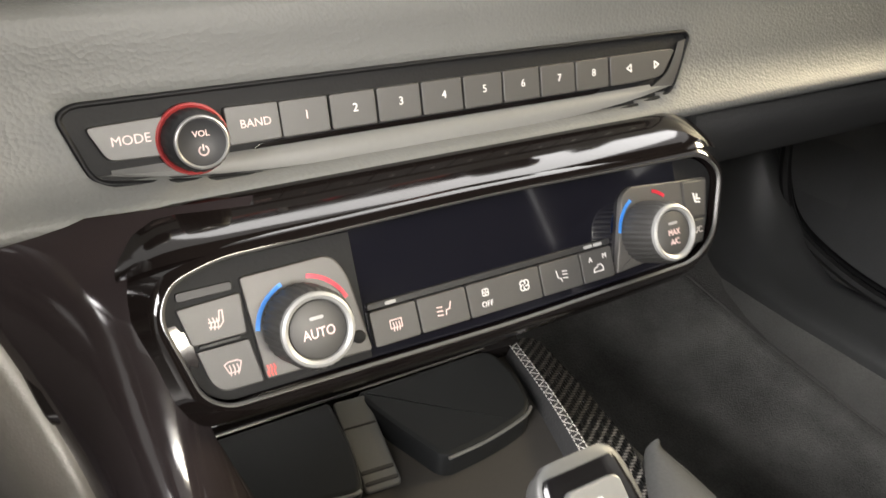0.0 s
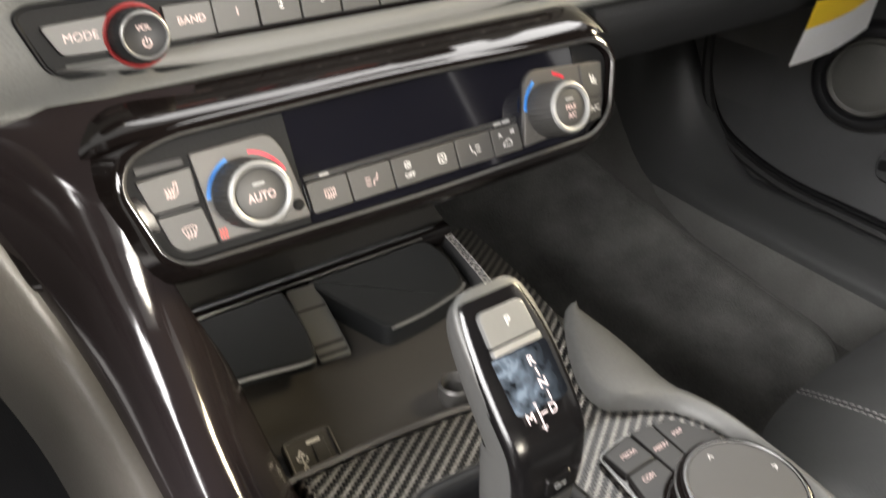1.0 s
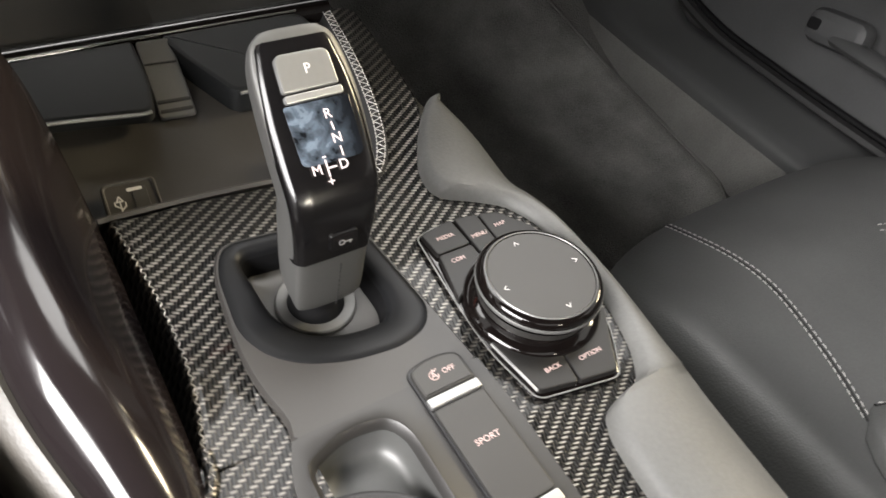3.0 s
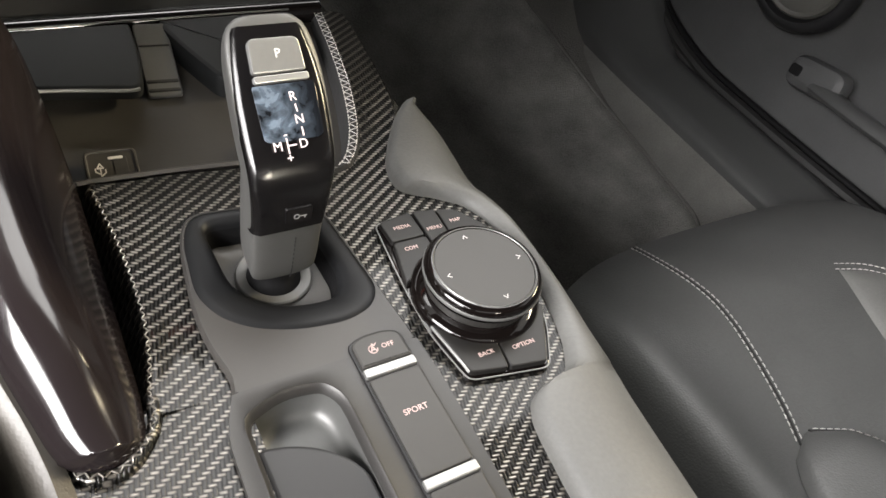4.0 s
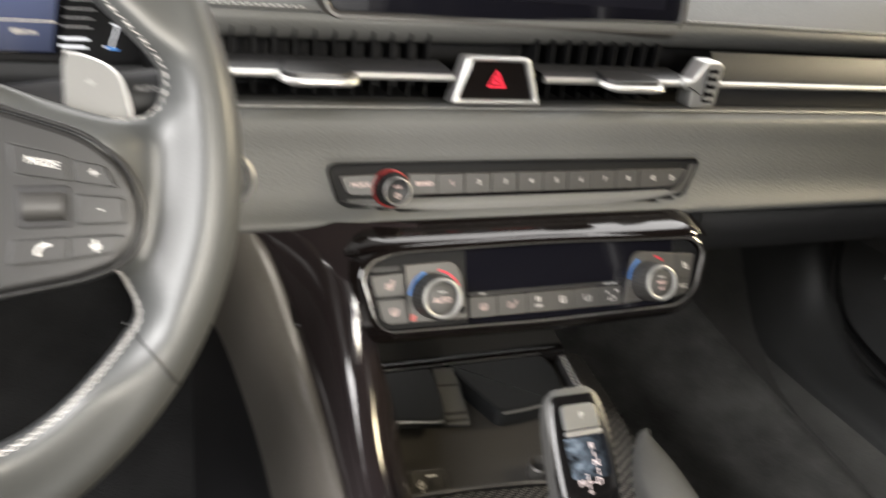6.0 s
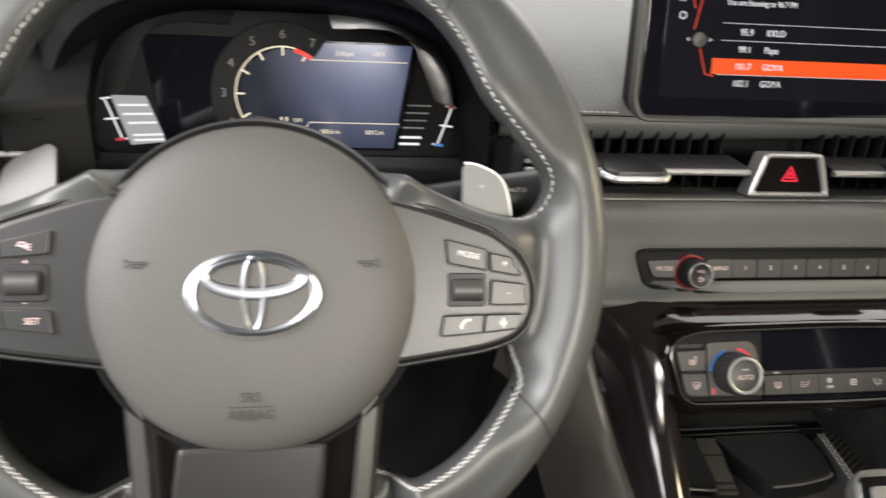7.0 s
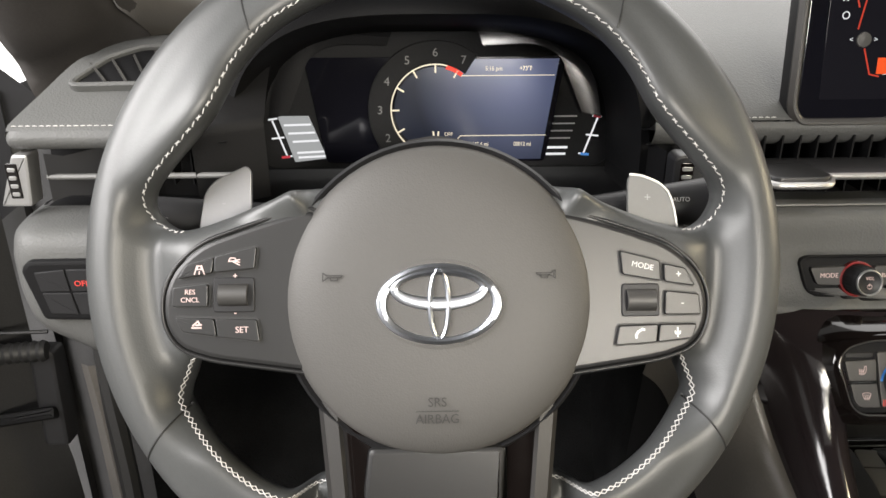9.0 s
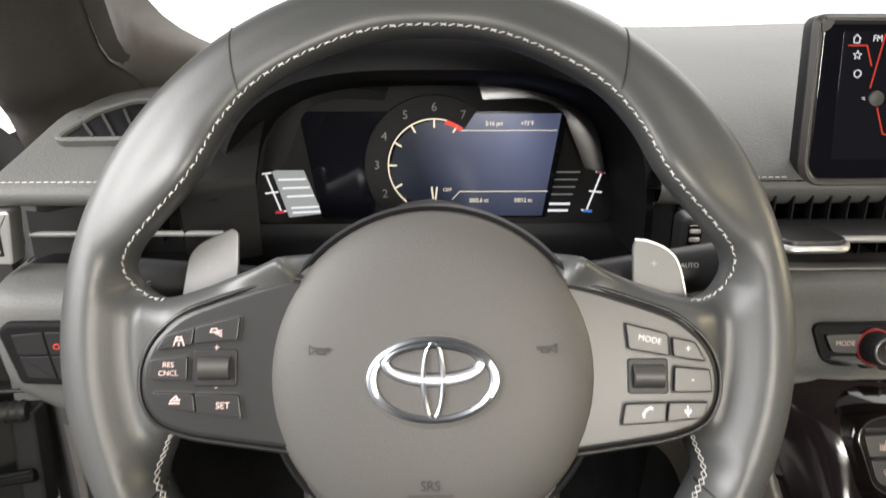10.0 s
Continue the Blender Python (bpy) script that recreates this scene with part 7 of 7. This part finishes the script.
# emblem: plain chrome ovals in a shallow dish
em = part("emblem", turned([(1.0, 0.0), (1.0, 0.001), (0.9, 0.0015), (0.0, 0.0006)], 56), AIRBAG, cover, "chrome oval emblem in a shallow dish")
em.data.transform(Matrix.Translation((0.0007, 0, -0.0006)) @ Matrix.Diagonal((0.0355, 0.0245, 1, 1)))
def hoop(cx, cy, rx, ry, w, h, n=64):
    rings = []
    for i in range(n + 1):
        a = 2 * math.pi * i / n
        c, s = math.cos(a), math.sin(a)
        ww = w(a) if callable(w) else w
        nx, ny = c * ry, s * rx
        ln = math.hypot(nx, ny)
        nx, ny = nx / ln, ny / ln
        px, py = cx + rx * c, cy + ry * s
        rings.append([(px - nx * ww / 2, py - ny * ww / 2, 0.0), (px - nx * ww * 0.36, py - ny * ww * 0.36, h * 0.75), (px, py, h), (px + nx * ww * 0.36, py + ny * ww * 0.36, h * 0.75), (px + nx * ww / 2, py + ny * ww / 2, 0.0)])
    return loft(rings, False)
for cx, cy, rx, ry, w in ((0.0007, 0.0, 0.0314, 0.0201, lambda a: 0.0066 - 0.0022 * abs(math.sin(a))), (0.0007, 0.0, 0.0050, 0.0188, lambda a: 0.0036 - 0.0010 * abs(math.sin(a))), (0.0007, 0.0085, 0.0243, 0.0086, lambda a: 0.0056 - 0.0020 * math.sin(a))):
    part("emblem_oval", hoop(cx, cy, rx, ry, w, 0.0030), EMBLEM, em, "bright chrome oval")
# control pods
def pod(sgn):
    pts = [(0.0660, 0.0525), (0.0860, 0.0478), (0.1060, 0.0415), (0.1300, 0.0330), (0.1450, 0.0200), (0.1515, 0.0050), (0.1505, -0.0120), (0.1425, -0.0240), (0.1250, -0.0300), (0.0660, -0.0385), (0.0660, -0.0100), (0.0660, 0.0150)]
    pts = [(sgn * x, y + (0.001 if sgn < 0 else -0.002)) for x, y in pts]
    if sgn < 0:
        pts = pts[::-1]
    return rounded(pts, 0.008, 4)
def pod_key(name, pts, parent, mat=POD, z=0.0030, r=0.0014):
    key = part(name, slab(rounded(pts, r, 3), -0.002, z, 0.0005), mat, parent)
    part("key_gap", slab(inset(rounded(pts, r, 3), -0.0010), -0.001, 0.0004, 0.0001), SEAL, key, "black gap")
    return key
for sgn in (-1, 1):
    pd = part("control_pod", slab(pod(sgn), -0.012, 0.0, 0.0025), POD, wheel, "dark grey control pod")
    pd.matrix_local = Matrix.Translation((0, 0, -0.0105))
    bez = [[(x, y, z) for x, y in inset(pod(sgn), d)] for d, z in ((-0.0034, -0.0075), (-0.0030, -0.0034), (-0.0024, -0.0018), (-0.0016, -0.0014), (-0.0009, -0.0017), (-0.0002, -0.0026), (0.0, -0.006))]
    part("pod_edge", loft(bez), POD, pd, "satin ridge round the pod", smooth=60)
    if sgn < 0:
        a = pod_key("lane_key", [(-0.1426, 0.0151), (-0.1379, 0.0229), (-0.1228, 0.0269), (-0.1238, 0.0183)], pd)
        icon([[(-0.9, -0.8), (-0.4, 0.8)], [(0.9, -0.8), (0.4, 0.8)], [(-0.4, 0.1), (0.4, 0.1), (0.3, 0.7), (-0.3, 0.7), (-0.4, 0.1)], [(0, -0.8), (0, -0.3)]], 0.0030, INK_PINK, a, -0.1305, 0.0200, 0.0030, 0.0006)
        b = pod_key("distance_key", [(-0.1222, 0.0270), (-0.0992, 0.0325), (-0.1006, 0.0205), (-0.1228, 0.0185)], pd)
        icon([[(-1, 0.0), (-0.7, 0.6), (0.1, 0.6), (0.4, 0.1), (-1, 0.0)], [(-0.2, -0.1), (1, -0.7)], [(0.2, 0.1), (1, 0.3)], [(0.0, 0.0), (1, -0.2)]], 0.0030, INK_PINK, b, -0.1115, 0.0245, 0.0030, 0.0006)
        c = pod_key("resume_key", [(-0.1452, 0.0104), (-0.1455, 0.0000), (-0.1262, -0.0002), (-0.1260, 0.0122)], pd)
        text("RES", 0.0038, INK_PINK, c, -0.1357, 0.0078, 0.0031)
        text("CNCL", 0.0038, INK_PINK, c, -0.1357, 0.0035, 0.0031)
        d = pod_key("limit_key", [(-0.1440, -0.0060), (-0.1400, -0.0139), (-0.1216, -0.0166), (-0.1230, -0.0069)], pd)
        icon([[(-1, -0.5), (0.8, -0.5)], [(-0.8, -0.1), (0.2, 0.8), (0.5, 0.2)], [(-0.2, 0.0), (0.9, 0.1)]], 0.0028, INK_PINK, d, -0.1320, -0.0103, 0.0030, 0.0008)
        e = pod_key("set_key", [(-0.1222, -0.0070), (-0.1208, -0.0168), (-0.0978, -0.0199), (-0.0996, -0.0076)], pd)
        text("SET", 0.0047, INK_PINK, e, -0.1075, -0.0132, 0.0031)
        rc = (-0.1236, -0.0035, -0.1010, 0.0155)
    else:
        a = pod_key("mode_key", [(0.1016, 0.0276), (0.1029, 0.0145), (0.1241, 0.0107), (0.1236, 0.0219)], pd)
        text("MODE", 0.0044, INK_WHITE, a, 0.1140, 0.0190, 0.0031, turn=-12)
        b = pod_key("louder_key", [(0.1259, 0.0202), (0.1263, 0.0103), (0.1433, 0.0076), (0.1380, 0.0175)], pd)
        text("+", 0.0060, INK_WHITE, b, 0.1340, 0.0140, 0.0031)
        c = pod_key("quieter_key", [(0.1268, 0.0050), (0.1260, -0.0082), (0.1462, -0.0082), (0.1452, 0.0030)], pd)
        text("-", 0.0060, INK_WHITE, c, 0.1360, -0.0016, 0.0031)
        d = pod_key("phone_key", [(0.1005, -0.0141), (0.0984, -0.0249), (0.1212, -0.0234), (0.1223, -0.0136)], pd)
        icon([[(-0.8, -0.9), (-0.9, -0.4), (-0.4, 0.4), (0.5, 0.9), (0.9, 0.8)]], 0.0026, INK_WHITE, d, 0.1120, -0.0185, 0.0030, 0.0013)
        e = pod_key("voice_key", [(0.1234, -0.0136), (0.1220, -0.0234), (0.1412, -0.0214), (0.1440, -0.0136)], pd)
        icon([[(0, 0.9), (0, 0.0)], [(-0.5, 0.2), (-0.4, -0.3), (0.4, -0.3), (0.5, 0.2)], [(0, -0.3), (0, -0.9)]], 0.0028, INK_WHITE, e, 0.1330, -0.0180, 0.0030, 0.0009)
        rc = (0.1026, -0.0092, 0.1238, 0.0092)
    part("roller_recess", slab(rect(*rc, 0.002), -0.002, 0.0012, 0.0006), PLASTIC, pd)
    mx, my = (rc[0] + rc[2]) / 2, (rc[1] + rc[3]) / 2
    prof = [(math.cos(radians(q)) * 0.0062, 0.0006 + math.sin(radians(q)) * 0.0052) for q in range(0, 181, 15)]
    part("roller", loft([[(mx + xx, my + p, z * (1 if abs(xx) < 0.008 else 0.85)) for p, z in prof] for xx in (-0.0082, -0.0078, -0.003, 0.003, 0.0078, 0.0082)], False), BUTTON, pd, "ribbed roller")
    if sgn < 0:
        text("+", 0.0050, INK_PINK, pd, mx + 0.001, rc[3] + 0.0008, 0.0018)
        text("-", 0.0050, INK_PINK, pd, mx + 0.001, rc[1] - 0.0002, 0.0018)
# lower double spoke: gloss strips beside a grey centre piece
for sgn in (-1, 1):
    rows = [[(sgn * (0.0690 - 0.010 * k), -0.050 - 0.105 * k, -0.022), (sgn * (0.0655 - 0.010 * k), -0.050 - 0.105 * k, -0.0150), (sgn * (0.0575 - 0.009 * k), -0.052 - 0.105 * k, -0.0135), (sgn * (0.0555 - 0.009 * k), -0.052 - 0.105 * k, -0.0160)] for k in steps(0, 1, 8)]
    part("lower_spoke_edge", sheet(rows), CONSOLE, wheel, "dark grey lower spoke side")
    rows = [[(sgn * (0.0555 - 0.009 * k), -0.055 - 0.100 * k, -0.0160), (sgn * (0.048 - 0.007 * k), -0.060 - 0.095 * k, -0.0142), (sgn * (0.038 - 0.001 * k), -0.068 - 0.087 * k, -0.0160)] for k in steps(0, 1, 8)]
    part("gloss_strip", sheet(rows), GLOSS, wheel, "gloss black strip")
low = [(-0.0395, -0.0800), (-0.0425, -0.1050), (-0.036, -0.158), (0.034, -0.158), (0.0350, -0.1050), (0.0370, -0.0800)]
part("lower_cover", slab(rounded(low, 0.004, 4), -0.024, -0.0110, 0.003), POD, wheel, "dark grey lower spoke cover")
hubrows = turned([(0.080, -0.020), (0.075, -0.045), (0.055, -0.075), (0.05, -0.14)], 40)
part("hub", hubrows, PLASTIC, wheel, "black hub")
# shift paddles
for sgn in (-1, 1):
    if sgn < 0:
        pp = [(-0.1345, 0.0400), (-0.1310, 0.0640), (-0.1250, 0.0710), (-0.1075, 0.0790), (-0.1045, 0.0760), (-0.1040, 0.0350)]
    else:
        pp = [(0.1080, 0.0350), (0.1090, 0.0690), (0.1120, 0.0730), (0.1290, 0.0655), (0.1345, 0.0560), (0.1385, 0.0300)]
    # light and shade in the colours: bright left paddle, darker right one
    pad_ = part("shift_paddle", slab(rounded(pp, [0.002, 0.008, 0.006, 0.003, 0.003, 0.002], 5), -0.003, 0.0, 0.0008), PADDLE if sgn < 0 else COLLAR, wheel, "satin silver shift paddle")
    pad_.matrix_local = Matrix.Translation((0.001 + 0.001 * sgn, 0.022, -0.054)) @ Matrix.Diagonal((1.078, 1.078, 1, 1)) @ Matrix.Translation((0, -0.022, 0))
    if sgn > 0:
        part("paddle_edge", tube(spline([(x, y, -0.0006) for x, y in ((0.1100, 0.0715), (0.1180, 0.0703), (0.1290, 0.0648), (0.1345, 0.0550), (0.1385, 0.0300))], 20), 0.0009, 6), SILVER, pad_, "bright rounded edge")
    text("-" if sgn < 0 else "+", 0.007, INK_GREY, pad_, sgn * 0.120, 0.058, 0.0002)
# stalks on the column
stalks = thing("column_stalks", plane((-0.410, -0.03, 0.655), 24), "dark grey wiper and indicator stalks", "column stalks")
for sgn, word in ((1, "AUTO"), (-1, "BC")):
    dv = 0.0 if sgn > 0 else -0.009
    stk = part("stalk", loft([[(sgn * (0.06 + 0.126 * k), dv * k + 0.015 * math.cos(radians(q)) * (0.75 + 0.30 * k) + 0.014 * k, 0.010 * math.sin(radians(q)) * (0.8 + 0.3 * k)) for q in range(0, 360, 24)] for k in (0, 0.3, 0.6, 0.9, 0.97, 1.0)], True, True, True), PLASTIC, stalks, "dark grey stalk")
    text(word, 0.0040, INK_GREY, stk, 0.157 if sgn > 0 else -0.170, 0.013 if sgn > 0 else 0.004, 0.0130)
part("column_shroud", tube([(0, -0.01, -0.12), (0, 0.0, -0.03), (0, 0.0, 0.045)], [0.06, 0.058, 0.05], 20, up=(0, 1, 0)), PLASTIC, stalks, "black column shroud")

# ---------- passenger seat ----------
seat = thing("passenger_seat", pose(0.47, -0.45, 0.10), "black leather passenger seat with light double stitching", "car seat")
def seat_h(x, y):
    """Height of the cushion's top over its base."""
    f = max(0.0, (y - 0.20) / 0.166)
    h = 0.158 - 0.055 * f ** 2.2 - 0.02 * max(0, -y) 
    b = max(0.0, (abs(x) - 0.135) / 0.09)
    h += 0.030 * b * b * (1 - 0.9 * max(0, (y - 0.02) / 0.2)) - 0.075 * max(0, (abs(x) - 0.200) / 0.045) ** 2
    return h
def seat_y(x):
    return 0.352 - 0.06 * (abs(x) / 0.25) ** 3
rows = []
for x in steps(-0.245, 0.245, 44):
    ym = seat_y(x)
    row = [(x, ym - 0.02, -0.01), (x, ym - 0.004, 0.03), (x, ym, 0.06)]
    for y in steps(ym - 0.003, -0.42, 40):
        row.append((x, y, seat_h(x, min(y, 0.352))))
    rows.append(row)
part("cushion", sheet(rows), SEAT, seat, "black leather cushion")
first = spline([(-0.096, 0.345, 0), (-0.102, 0.31, 0), (-0.105, 0.245, 0), (-0.116, 0.192, 0), (-0.131, 0.145, 0), (-0.146, 0.112, 0)], 44)
front_line = spline([(0.050, 0.230, 0), (0.087, 0.214, 0), (0.120, 0.180, 0), (0.150, 0.120, 0)], 24)
side_line = spline([(0.050, 0.230, 0), (0.025, 0.169, 0), (0.008, 0.115, 0), (-0.015, 0.02, 0), (-0.02, -0.10, 0)], 24)
def on_seat(p, h):
    return (p.x, p.y, seat_h(p.x, p.y) + h)
for off in (-0.0030, 0.0030):
    part("stitching", stitches([on_seat(p + Vector((off, 0, 0)), 0.0008) for p in first], 0.0045, 0.0018, 0.0006), THREAD, seat, "light double stitching")
    part("stitching", stitches([on_seat(p + Vector((off, off + 0.004, 0)), 0.0010) for p in front_line], 0.0045, 0.0018, 0.0006), THREAD, seat, "light double stitching")
part("seam", tube([on_seat(p, 0.0002) for p in first], 0.0010, 5), SEAL, seat)
rows = []
for b in side_line:
    row = []
    for a in front_line:
        p = b + (a - front_line[0])
        e = min(1.0, min((b - side_line[0]).length, (a - front_line[0]).length) / 0.02)
        row.append((p.x, p.y, seat_h(p.x, p.y) + 0.0005 + 0.006 * e ** 0.5))
    rows.append(row)
part("centre_insert", sheet(rows), SEAT_GREY, seat, "light grey leather centre insert", smooth=70)
rows, rim_l = [], []
for k in steps(0.0, 1, 36):
    y = 0.118 - 0.48 * k
    w = 0.066 * min(1.0, k / 0.14) ** 0.5 + 0.002
    cx = -0.132 + 0.012 * min(1.0, k / 0.3)
    hgt = (0.012 + 0.075 * k) * min(1.0, k / 0.05) ** 0.5
    rows.append([(cx + w * u, y, seat_h(max(-0.2, cx + w * u), min(y, 0.3)) + hgt * (1 - u * u) ** 0.45 + 0.001) for u in steps(-1, 1, 17)])
    rim_l.append(Vector((cx + w * 1.01, y, seat_h(cx + w, y) + 0.0015)))
part("bolster", sheet(rows), SEAT, seat, "raised black side bolster", smooth=70)
part("bolster_seam", tube(rim_l, 0.0012, 6), SEAL, seat)
part("stitching", stitches([p + Vector((0.004, 0, 0.0006)) for p in rim_l], 0.0045, 0.0018, 0.0006), THREAD, seat, "light stitching beside the bolster")
bk = [[(x, -0.42 - 0.25 * k - 0.05 * math.cos(x * 6), 0.12 + 0.60 * k) for k in steps(0, 1, 10)] for x in steps(-0.24, 0.24, 14)]
part("backrest", sheet(bk, 0.05), SEAT, seat, "black leather backrest")

# ---------- paper tag under the dash ----------
tag = thing("paper_tag", plane((0.500, 0.0321, 0.500), -27), "white paper tag with a yellow band hanging from the glovebox", "paper tag")


def paper(pts, z, mat, name, label):
    """A slightly curled sheet of paper from four corners."""
    (ax, ay), (bx, by), (cx, cy), (dx, dy) = pts
    rows = []
    for i in range(11):
        u = i / 10
        row = []
        for j in range(7):
            v = j / 6
            x = (ax * (1 - u) + bx * u) * (1 - v) + (dx * (1 - u) + cx * u) * v
            y = (ay * (1 - u) + by * u) * (1 - v) + (dy * (1 - u) + cy * u) * v
            row.append((x, y - 0.002 * math.sin(math.pi * u), z + 0.004 * math.sin(math.pi * u) + 0.004 * v))
        rows.append(row)
    return part(name, sheet(rows, 0.0004), mat, tag, label)


paper([(-0.0942, 0.0732), (-0.0419, 0.0754), (-0.0169, 0.0540), (-0.0560, 0.0349)], 0.0, PAPER, "tab", "white paper tab")
paper([(-0.0614, 0.0300), (0.0088, 0.0580), (0.0322, 0.0310), (-0.0498, 0.0010)], 0.0012, YELLOW, "yellow_band", "yellow printed band")
paper([(-0.0498, 0.0010), (0.0322, 0.0310), (0.0680, -0.0185), (-0.0300, -0.0440)], 0.0052, PAPER, "sheet", "white paper sheet")
